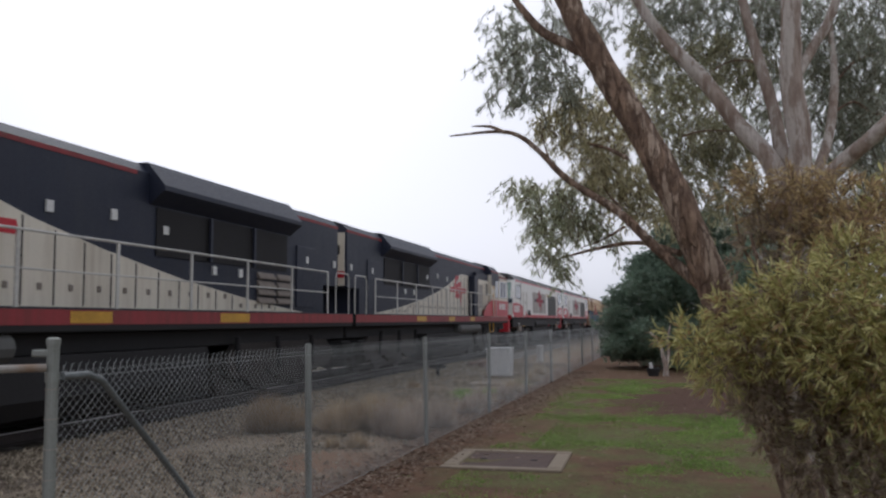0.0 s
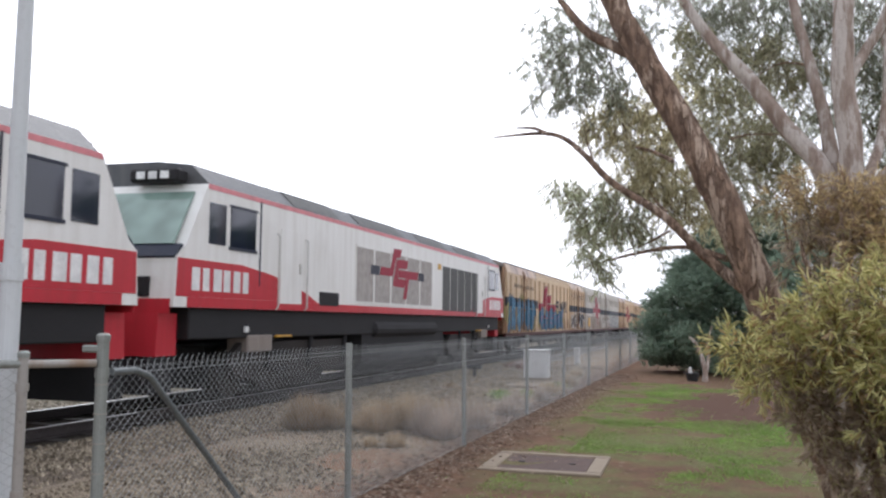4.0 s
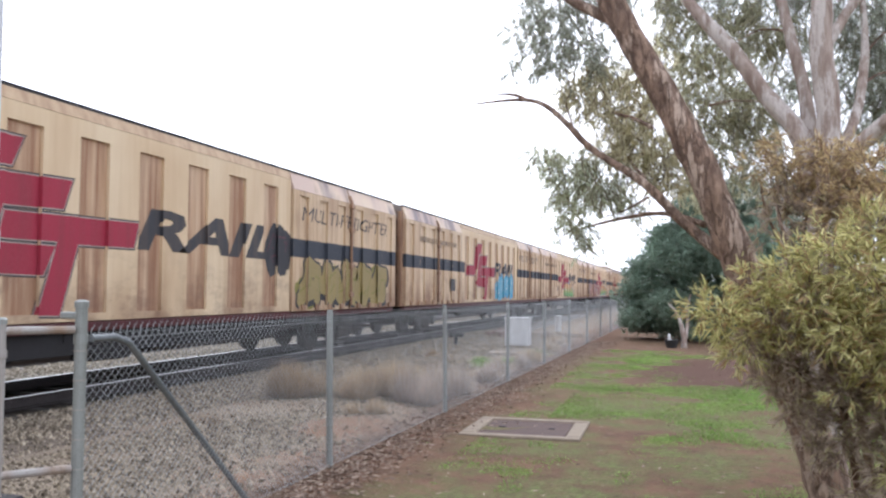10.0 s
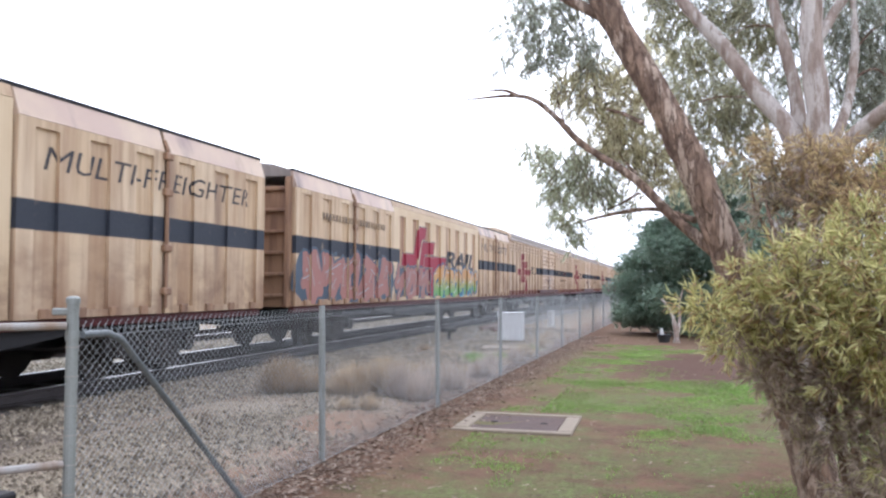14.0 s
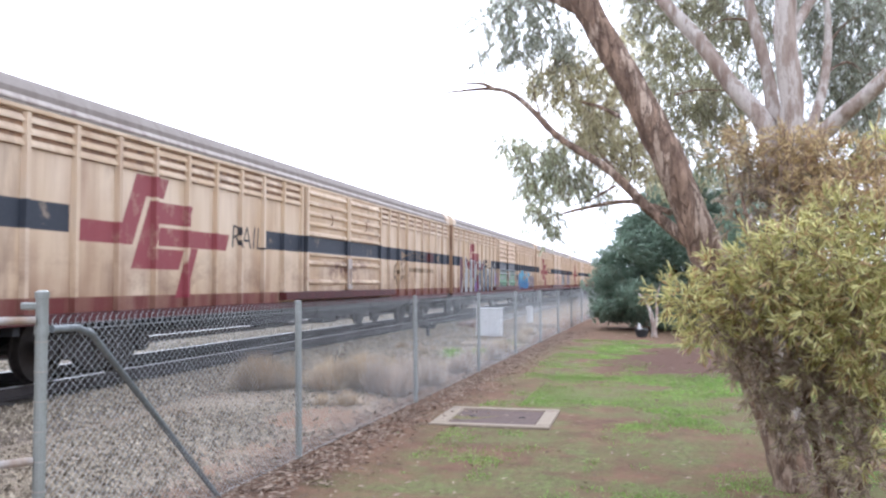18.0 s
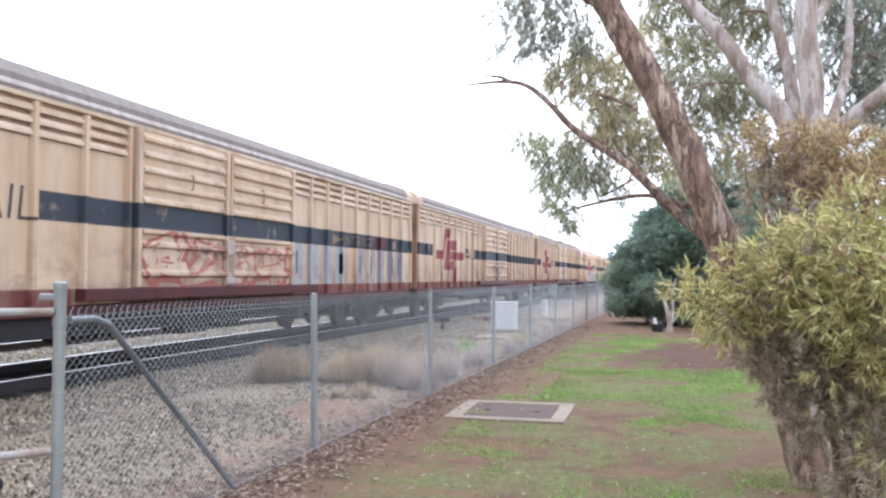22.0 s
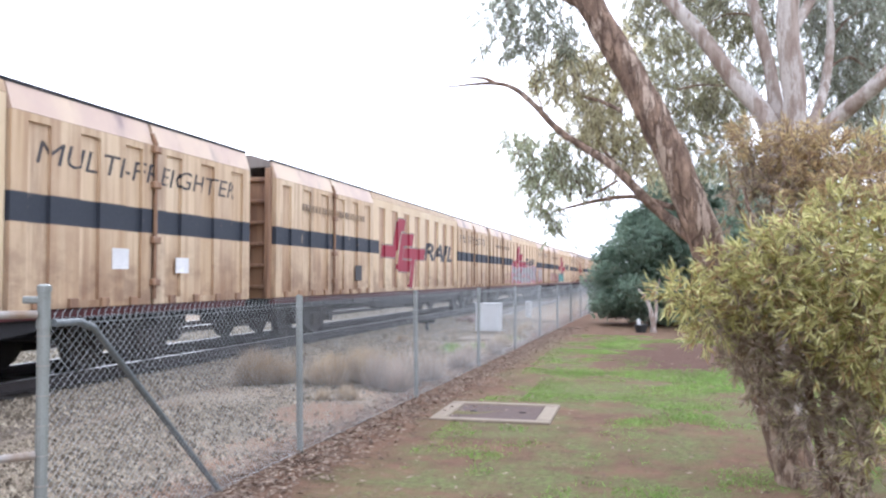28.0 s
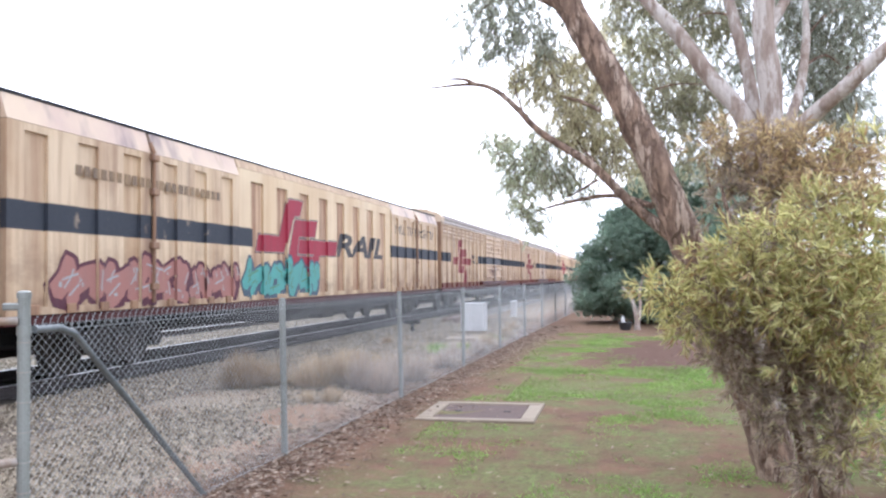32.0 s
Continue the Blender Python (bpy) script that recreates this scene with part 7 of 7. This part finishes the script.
limb("branch", [(-0.47, 7.28, 3.87), (-0.73, 7.36, 4.04), (-0.98, 7.44, 4.23), (-1.3, 7.6, 4.7)], [0.05, 0.045, 0.04, 0.02], m_bark, gum, 8)
limb("branch", [(0.18, 7.35, 2.2), (-0.15, 7.6, 2.32), (-0.55, 7.9, 2.30), (-0.95, 8.1, 2.22)], [0.03, 0.022, 0.016, 0.006], m_bark, gum, 6)
gum_two = thing("gum_tree", "many-stemmed gum tree with smooth pale bark", "tree")
limb("trunk", [(1.30, 8.5, -0.15), (1.22, 8.4, 0.8), (1.15, 8.32, 1.72), (1.23, 8.31, 2.57), (1.26, 8.30, 3.23), (1.21, 8.31, 3.84), (1.23, 8.31, 4.46), (1.3, 8.3, 6.0)], [0.148, 0.123, 0.115, 0.111, 0.102, 0.098, 0.094, 0.049], m_bark_pale, gum_two)
limb("stem", [(1.18, 8.36, 2.2), (1.13, 8.42, 2.59), (1.04, 8.44, 3.08), (0.77, 8.57, 3.49), (0.48, 8.69, 3.97), (0.12, 8.80, 4.45), (-0.15, 8.90, 4.91), (-0.6, 9.0, 5.8)], [0.098, 0.098, 0.094, 0.082, 0.074, 0.061, 0.049, 0.025], m_bark_pale, gum_two)
limb("stem", [(1.17, 8.46, 2.7), (1.15, 8.52, 3.02), (1.10, 8.63, 3.57), (0.99, 8.74, 4.14), (0.88, 8.86, 4.74), (0.7, 9.0, 5.8)], [0.074, 0.070, 0.061, 0.053, 0.045, 0.025], m_bark_pale, gum_two)
limb("stem", [(1.25, 8.3, 3.86), (1.42, 8.38, 4.15), (1.58, 8.35, 4.44), (1.9, 8.3, 5.4)], [0.049, 0.045, 0.041, 0.025], m_bark_pale, gum_two, 10)
limb("stem", [(1.32, 8.5, 2.6), (1.43, 8.78, 2.94), (1.63, 9.06, 3.41), (1.76, 9.34, 4.03), (1.80, 9.63, 4.75)], [0.057, 0.053, 0.049, 0.041, 0.025], m_bark_pale, gum_two, 10)
limb("stem", [(1.22, 8.11, 2.55), (1.45, 7.87, 2.90), (1.74, 7.60, 3.16), (2.1, 7.4, 3.5)], [0.074, 0.070, 0.066, 0.049], m_bark_pale, gum_two, 10)

# crowns: sprays of leaves about the limbs
blue_leaf = [(-1.43, 7.90, 4.12, 0.17), (-1.18, 7.90, 3.93, 0.21), (-0.97, 7.90, 4.05, 0.20), (-1.22, 7.90, 3.75, 0.12), (-0.76, 7.80, 3.86, 0.18), (-1.52, 7.90, 3.79, 0.08), (-1.25, 7.90, 4.20, 0.18), (-0.92, 7.80, 4.30, 0.26), (-0.57, 7.80, 4.32, 0.25), (-1.34, 7.80, 4.43, 0.21), (-0.73, 7.90, 3.71, 0.13), (-1.04, 7.90, 3.79, 0.11)]
olive_leaf = [(-0.93, 8.10, 3.61, 0.19), (-0.68, 8.10, 3.70, 0.20), (-1.03, 8.10, 3.51, 0.12), (-0.61, 8.10, 3.45, 0.22), (-0.40, 8.10, 3.58, 0.18), (-0.79, 8.10, 3.35, 0.14), (-0.41, 8.10, 3.23, 0.20), (-0.55, 8.10, 3.20, 0.16), (-0.50, 8.00, 3.06, 0.21), (-0.34, 8.00, 2.90, 0.22), (-0.64, 8.00, 2.96, 0.15), (-0.14, 8.00, 2.80, 0.19), (-0.27, 8.00, 2.68, 0.14), (-0.32, 8.20, 3.85, 0.18), (-0.14, 8.20, 3.04, 0.18), (-0.04, 8.10, 2.66, 0.13), (-0.22, 8.30, 3.49, 0.16)]
grey_leaf = [(-1.19, 7.90, 2.86, 0.14), (-0.98, 7.90, 2.75, 0.21), (-0.80, 7.90, 2.85, 0.16), (-0.94, 7.90, 2.52, 0.19), (-0.74, 7.90, 2.59, 0.17), (-0.60, 7.90, 2.65, 0.16), (-1.02, 8.00, 2.29, 0.12), (-0.89, 8.00, 2.22, 0.13), (-0.82, 8.00, 2.08, 0.08), (-0.54, 7.90, 2.49, 0.13), (-1.25, 7.90, 2.96, 0.08), (-1.09, 7.90, 2.48, 0.09), (-0.43, 7.90, 2.41, 0.08)]
behind = [(-0.15, 9.20, 4.34, 0.22), (0.07, 9.20, 4.05, 0.22), (0.15, 9.30, 3.80, 0.25), (0.38, 9.40, 4.12, 0.26), (0.30, 9.30, 3.51, 0.25), (0.53, 9.40, 3.37, 0.24), (0.44, 9.20, 3.07, 0.24), (0.75, 9.40, 3.58, 0.25), (0.87, 9.80, 4.32, 0.27), (0.61, 9.60, 4.53, 0.28), (-0.09, 9.20, 4.64, 0.24), (0.25, 9.40, 4.49, 0.21), (0.81, 9.40, 3.24, 0.19), (0.65, 9.20, 2.84, 0.20), (1.09, 9.90, 4.46, 0.22), (0.60, 9.60, 3.80, 0.24), (0.07, 9.30, 3.34, 0.18), (0.26, 9.40, 2.64, 0.20)]
back_right = [(1.71, 9.80, 4.43, 0.26), (1.85, 9.80, 4.17, 0.27), (2.22, 9.80, 4.07, 0.30), (2.05, 9.70, 3.78, 0.27), (2.24, 9.60, 3.53, 0.27), (2.02, 9.60, 3.34, 0.24), (2.32, 9.60, 4.34, 0.29), (2.04, 9.80, 4.49, 0.30), (1.73, 9.80, 3.84, 0.22), (2.25, 9.40, 3.09, 0.23), (1.92, 9.80, 3.59, 0.21), (1.16, 10.00, 3.98, 0.22), (1.02, 9.80, 3.58, 0.18), (1.74, 9.60, 3.29, 0.16), (1.39, 10.20, 4.40, 0.23), (1.52, 10.00, 4.96, 0.49), (2.31, 10.00, 4.95, 0.54), (0.93, 10.00, 5.07, 0.50), (0.20, 9.50, 4.96, 0.42)]
above = [(-0.6, 7.6, 5.0, 0.6), (0.3, 9.4, 5.6, 0.8), (1.4, 9.6, 5.8, 0.9), (2.3, 9.3, 5.7, 0.8), (1.0, 11.2, 4.2, 0.6), (2.2, 11.2, 4.4, 0.7), (0.4, 10.8, 4.7, 0.6), (1.7, 11.4, 3.5, 0.6), (1.2, 11.4, 3.0, 0.5), (2.5, 11.0, 3.4, 0.6)]
for parent, clumps, mat, per in ((gum, blue_leaf, m_gum_far, 1050), (gum, grey_leaf, m_gum, 1350), (gum, olive_leaf, m_gum_dry, 1300), (gum_two, behind, m_gum_olive, 1150), (gum_two, back_right, m_gum_far, 1100), (gum_two, above, m_gum_far, 420)):
    arr, tw = hanging([(x, y, z, 1.18 * r) for x, y, z, r in clumps], 0.8 * per, 0.08, 0.0115, 0.65)
    quads("crown", arr, mat, parent)
    twig_mesh("twig", tw, parent)
for pts, r in (
    ([(-0.24, 7.60, 3.06), (-0.42, 7.80, 3.19), (-0.62, 8.00, 3.30), (-0.69, 8.10, 3.47), (-0.70, 8.10, 3.60)], 0.020),
    ([(-0.30, 7.55, 2.62), (-0.43, 7.90, 2.80), (-0.54, 8.00, 3.02)], 0.014),
    ([(-0.28, 7.60, 2.46), (-0.49, 7.90, 2.38), (-0.70, 8.00, 2.32)], 0.012),
    ([(-0.93, 7.76, 3.10), (-1.01, 7.90, 3.31), (-1.02, 7.95, 3.40), (-0.98, 8.00, 3.52)], 0.010),
):
    limb("branch", pts, [r * (1 - 0.7 * k / (len(pts) - 1)) for k in range(len(pts))], m_bark, gum, 6)
for pts, r in (
    ([(0.25, 8.60, 3.43), (0.44, 8.80, 3.51), (0.70, 9.00, 3.54), (0.84, 9.10, 3.53)], 0.012),
    ([(1.70, 9.2, 3.7), (1.95, 9.4, 3.85), (2.2, 9.6, 3.75), (2.45, 9.7, 3.9)], 0.016),
    ([(1.76, 9.34, 4.03), (2.0, 9.5, 4.3), (2.3, 9.6, 4.4)], 0.014),
    ([(0.99, 8.74, 4.14), (0.75, 9.0, 4.25), (0.5, 9.3, 4.2)], 0.014),
):
    limb("branch", pts, [r * (1 - 0.7 * k / (len(pts) - 1)) for k in range(len(pts))], m_bark, gum_two, 6)


wattle = thing("wattle_shrub", "dense wattle shrub with narrow yellow-green leaves, browning at the top", "shrub")
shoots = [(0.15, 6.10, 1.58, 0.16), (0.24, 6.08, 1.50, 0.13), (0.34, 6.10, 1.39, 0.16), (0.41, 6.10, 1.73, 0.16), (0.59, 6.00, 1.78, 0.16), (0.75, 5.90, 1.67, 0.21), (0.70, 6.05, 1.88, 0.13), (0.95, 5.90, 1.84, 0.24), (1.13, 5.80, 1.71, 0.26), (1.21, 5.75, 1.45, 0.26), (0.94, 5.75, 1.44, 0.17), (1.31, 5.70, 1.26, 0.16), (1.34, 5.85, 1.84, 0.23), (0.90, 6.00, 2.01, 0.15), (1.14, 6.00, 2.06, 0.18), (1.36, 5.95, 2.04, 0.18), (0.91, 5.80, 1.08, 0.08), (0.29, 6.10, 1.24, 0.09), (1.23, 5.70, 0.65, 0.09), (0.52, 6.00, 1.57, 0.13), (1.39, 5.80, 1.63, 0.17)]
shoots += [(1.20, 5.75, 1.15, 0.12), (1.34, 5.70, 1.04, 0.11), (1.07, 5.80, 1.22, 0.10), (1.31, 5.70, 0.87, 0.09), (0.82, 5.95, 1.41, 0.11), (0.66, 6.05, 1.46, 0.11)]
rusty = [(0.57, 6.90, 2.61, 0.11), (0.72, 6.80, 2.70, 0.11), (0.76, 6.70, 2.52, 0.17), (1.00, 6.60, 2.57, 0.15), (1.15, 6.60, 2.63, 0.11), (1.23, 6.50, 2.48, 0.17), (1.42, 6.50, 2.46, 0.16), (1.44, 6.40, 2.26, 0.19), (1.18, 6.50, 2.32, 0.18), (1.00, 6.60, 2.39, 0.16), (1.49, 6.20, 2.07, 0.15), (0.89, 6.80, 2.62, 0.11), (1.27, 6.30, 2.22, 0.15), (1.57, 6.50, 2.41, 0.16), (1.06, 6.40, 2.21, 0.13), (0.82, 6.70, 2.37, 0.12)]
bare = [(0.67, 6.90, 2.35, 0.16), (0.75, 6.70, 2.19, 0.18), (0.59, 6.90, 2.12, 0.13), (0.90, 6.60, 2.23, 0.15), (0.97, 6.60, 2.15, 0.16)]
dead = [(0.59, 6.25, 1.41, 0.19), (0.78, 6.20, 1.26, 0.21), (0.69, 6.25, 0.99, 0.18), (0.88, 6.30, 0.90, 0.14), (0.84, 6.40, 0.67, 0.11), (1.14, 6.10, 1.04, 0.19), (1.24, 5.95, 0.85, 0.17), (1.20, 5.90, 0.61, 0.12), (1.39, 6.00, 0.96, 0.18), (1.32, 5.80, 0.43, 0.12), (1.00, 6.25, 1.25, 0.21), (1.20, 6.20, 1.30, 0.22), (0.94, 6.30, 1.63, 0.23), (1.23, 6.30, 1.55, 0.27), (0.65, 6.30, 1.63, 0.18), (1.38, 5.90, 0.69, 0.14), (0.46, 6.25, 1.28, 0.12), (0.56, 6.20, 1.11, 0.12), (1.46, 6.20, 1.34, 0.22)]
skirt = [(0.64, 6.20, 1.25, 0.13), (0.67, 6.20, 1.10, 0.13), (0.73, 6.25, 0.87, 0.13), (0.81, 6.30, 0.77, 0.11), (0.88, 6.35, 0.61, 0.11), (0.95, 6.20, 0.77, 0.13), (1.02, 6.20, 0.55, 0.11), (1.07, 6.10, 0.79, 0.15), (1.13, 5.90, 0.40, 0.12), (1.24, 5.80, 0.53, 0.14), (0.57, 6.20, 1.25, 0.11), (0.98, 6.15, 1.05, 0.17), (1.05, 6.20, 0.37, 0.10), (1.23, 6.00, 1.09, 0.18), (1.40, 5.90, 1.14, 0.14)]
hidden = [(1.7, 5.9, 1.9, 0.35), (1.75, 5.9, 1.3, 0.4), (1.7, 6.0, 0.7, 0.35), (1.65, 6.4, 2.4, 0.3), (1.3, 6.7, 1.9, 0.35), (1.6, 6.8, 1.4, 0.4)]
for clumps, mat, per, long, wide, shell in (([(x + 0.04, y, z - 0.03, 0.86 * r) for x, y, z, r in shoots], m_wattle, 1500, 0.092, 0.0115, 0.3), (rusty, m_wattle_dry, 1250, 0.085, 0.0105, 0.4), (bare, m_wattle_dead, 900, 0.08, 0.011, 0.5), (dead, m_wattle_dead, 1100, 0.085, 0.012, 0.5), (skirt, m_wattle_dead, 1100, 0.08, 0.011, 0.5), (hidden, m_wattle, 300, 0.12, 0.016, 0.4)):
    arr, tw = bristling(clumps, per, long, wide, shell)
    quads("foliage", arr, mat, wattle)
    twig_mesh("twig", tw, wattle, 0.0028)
for pts, r in (
    ([(1.18, 6.45, -0.1), (1.12, 6.42, 0.5), (0.98, 6.4, 1.1), (0.78, 6.45, 1.7), (0.66, 6.7, 2.3)], 0.045),
    ([(1.22, 6.40, -0.1), (1.18, 6.35, 0.6), (1.05, 6.3, 1.3), (0.95, 6.4, 2.0), (0.92, 6.6, 2.5)], 0.04),
    ([(1.25, 6.42, -0.1), (1.3, 6.35, 0.7), (1.25, 6.3, 1.5), (1.3, 6.4, 2.4)], 0.045),
    ([(1.28, 6.38, -0.1), (1.4, 6.2, 0.6), (1.45, 6.0, 1.2), (1.4, 5.9, 1.8)], 0.035),
    ([(1.05, 6.4, 0.75), (0.8, 6.2, 1.05), (0.55, 6.15, 1.35), (0.25, 6.12, 1.55)], 0.022),
    ([(1.1, 6.35, 1.0), (0.85, 6.1, 1.35), (0.7, 6.0, 1.6)], 0.018),
    ([(1.26, 6.3, 1.2), (1.12, 6.0, 1.45), (1.0, 5.9, 1.75)], 0.018),
    ([(0.86, 6.45, 1.6), (0.72, 6.8, 1.95), (0.6, 6.9, 2.3), (0.58, 6.9, 2.5)], 0.016),
    ([(0.82, 6.55, 1.9), (0.86, 6.65, 2.2), (1.0, 6.6, 2.45)], 0.014),
    ([(1.28, 6.4, 2.0), (1.4, 6.45, 2.3), (1.5, 6.5, 2.5)], 0.014),
):
    limb("stem", pts, [r * (1 - 0.75 * k / (len(pts) - 1)) for k in range(len(pts))], m_bark, wattle, 7)

# dark bushy tree and the thin white-barked tree at the end of the lawn
dark_tree = thing("she_oak", "dense dark green bushy tree beyond the lawn", "tree")
limb("trunk", [(0.8, 31.2, -0.1), (0.7, 31.2, 2.0), (0.6, 31.0, 4.0)], [0.2, 0.16, 0.06], m_bark, dark_tree)
dk = []
for k in range(210):
    a, z = rng.uniform(0, 2 * np.pi), rng.uniform(0.35, 5.0)
    reach = (2.5 if z < 2.2 else 2.5 - 0.72 * (z - 2.2)) * (0.35 + 0.65 * rng.random() ** 0.6)
    dk.append((0.34 + 0.12 * z + reach * math.cos(a), 31.0 + reach * math.sin(a) * 0.8, z, rng.uniform(0.4, 0.7)))
for k in range(70):
    dk.append((rng.uniform(0.2, 5.5), rng.uniform(30.0, 33), rng.uniform(0.3, 5.4), rng.uniform(0.6, 0.9)))
arr, tw = hanging(dk, 430, 0.12, 0.024, 0.1)
quads("crown", arr, m_dark_leaf, dark_tree)
twig_mesh("twig", tw, dark_tree, 0.01)
sapling = thing("pale_sapling", "small bare white-barked tree at the edge of the lawn", "tree")
limb("trunk", [(0.02, 26.7, -0.1), (0.02, 26.7, 0.25), (-0.06, 26.7, 0.7), (-0.2, 26.7, 1.05), (-0.42, 26.7, 1.3)], [0.12, 0.075, 0.055, 0.04, 0.02], m_bark_pale, sapling, 10)
limb("stem", [(0.04, 26.7, 0.2), (0.12, 26.75, 0.7), (0.10, 26.8, 1.1), (0.22, 26.9, 1.6)], [0.06, 0.05, 0.035, 0.015], m_bark_pale, sapling, 10)
tub = thing("rubber_tub", "small black rubber tub lying at the foot of the pale tree", "tub", at=(-0.33, 26.6, 0))
part("tub_wall", tube(bmesh.new(), [(0, 0, 0.0), (0, 0, 0.2), (0, 0, 0.24)], [0.14, 0.2, 0.21], 14), m_rubber, tub)
part("rag", tube(bmesh.new(), [(-0.05, -0.1, 0.2), (-0.07, -0.1, 0.38), (-0.06, -0.1, 0.42)], [0.06, 0.04, 0.015], 8), m_marker, tub, "white scrap")

# screen of trees and undergrowth behind the lawn
wood = thing("tree_belt", "belt of gum trees and scrub behind the lawn", "trees")
bk = []
for k in range(46):
    x = rng.uniform(2.2, 26)
    bk.append((x, rng.uniform(24, 44), rng.uniform(0.4, 6.5), rng.uniform(0.9, 1.6)))
arr, tw = hanging(bk, 35, 0.34, 0.09, 0.4)
quads("crown", arr, m_dark_leaf, wood)
for k in range(9):
    x, y = 3.0 + 2.6 * k, 30 + 5 * math.sin(k * 1.9)
    limb("trunk", [(x, y, -0.1), (x + 0.2, y, 3), (x - 0.1, y, 7)], [0.2, 0.16, 0.08], m_bark_pale, wood, 8)


def tussock(x, y, r, h, count, mat, name="dry_tussock", label="clump of straw-coloured dry grass"):
    n = int(1.5 * count)
    a = rng.uniform(0, 2 * np.pi, n)
    q = r * rng.random(n) ** 0.6 * 0.45
    c = np.stack([q * np.cos(a), q * np.sin(a), np.zeros(n)], -1)
    out = rng.uniform(0.05, 1.0, n)
    d = np.stack([np.cos(a) * out * r * 0.9, np.sin(a) * out * r * 0.9, h * (1.05 - 0.75 * out ** 1.5) * rng.uniform(0.45, 1.0, n)], -1)
    w = np.stack([-np.sin(a), np.cos(a), 0 * a], -1) * 0.0042
    t = quads(name, np.stack([c - w, c + w, c + d + w * 0.2, c + d - w * 0.2], 1), mat)
    t.location = (x, y, -0.02)
    tagged(t, label, "dry grass", "tussocks by the fence")


for x, y, r, h, n in ((-5.8, 12.2, 0.5, 0.62, 1900), (-5.5, 12.5, 0.4, 0.45, 900), (-4.75, 12.5, 0.5, 0.56, 1700), (-4.35, 12.9, 0.55, 0.62, 2000), (-4.05, 13.4, 0.45, 0.50, 1500), (-4.6, 13.6, 0.5, 0.5, 1400), (-3.95, 11.0, 0.2, 0.26, 500), (-4.25, 10.9, 0.16, 0.2, 400), (-3.4, 20, 0.4, 0.4, 700), (-3.4, 23, 0.4, 0.4, 700), (-3.8, 27, 0.4, 0.35, 700), (-6.1, 21, 0.3, 0.25, 400)):
    tussock(x, y, r, h, n, m_olive_straw if x < -5.4 else m_straw)
for x, y, r, h, n in ((-4.7, 13.3, 0.7, 0.2, 800), (-3.8, 13.9, 0.6, 0.24, 800), (-4.4, 14.6, 0.6, 0.18, 600), (-3.7, 15.9, 0.6, 0.22, 600), (-4.5, 16.4, 0.7, 0.16, 500), (-3.6, 17.8, 0.5, 0.25, 500), (-5.2, 14.0, 0.6, 0.12, 400), (-3.5, 21.4, 0.6, 0.25, 500)):
    tussock(x, y, r, h, n, m_straw, "low_straw", "low flattened patch of pale dry grass")
for x, y in ((-4.1, 18.4), (-3.8, 19.4), (-4.4, 19.3), (-3.6, 22.2)):
    tussock(x, y, 0.4, 0.2, 500, m_grass, "green_weed", "small green weed on stony ground")
for x, y, r, h in ((-3.95, 12.3, 0.3, 0.62), (-3.55, 12.0, 0.3, 0.55), (-3.75, 13.2, 0.34, 0.6), (-3.65, 12.6, 0.42, 0.5), (-3.45, 13.4, 0.36, 0.46), (-3.7, 14.3, 0.4, 0.45), (-3.4, 15.4, 0.36, 0.42), (-3.5, 16.8, 0.4, 0.4), (-3.3, 18.3, 0.36, 0.38)):
    tussock(x, y, r, h, 700, m_weed, "dry_weed", "clump of grey-brown dead weeds")
# ---- the train runs ----
def motions():
    for v, start, flip in train:
        rows = [(t, pose(TRACK, start - SPEED * t, RAIL_TOP)) for t in (0, 8, 16, 24, 32)]
        walk(v, rows)


motions()
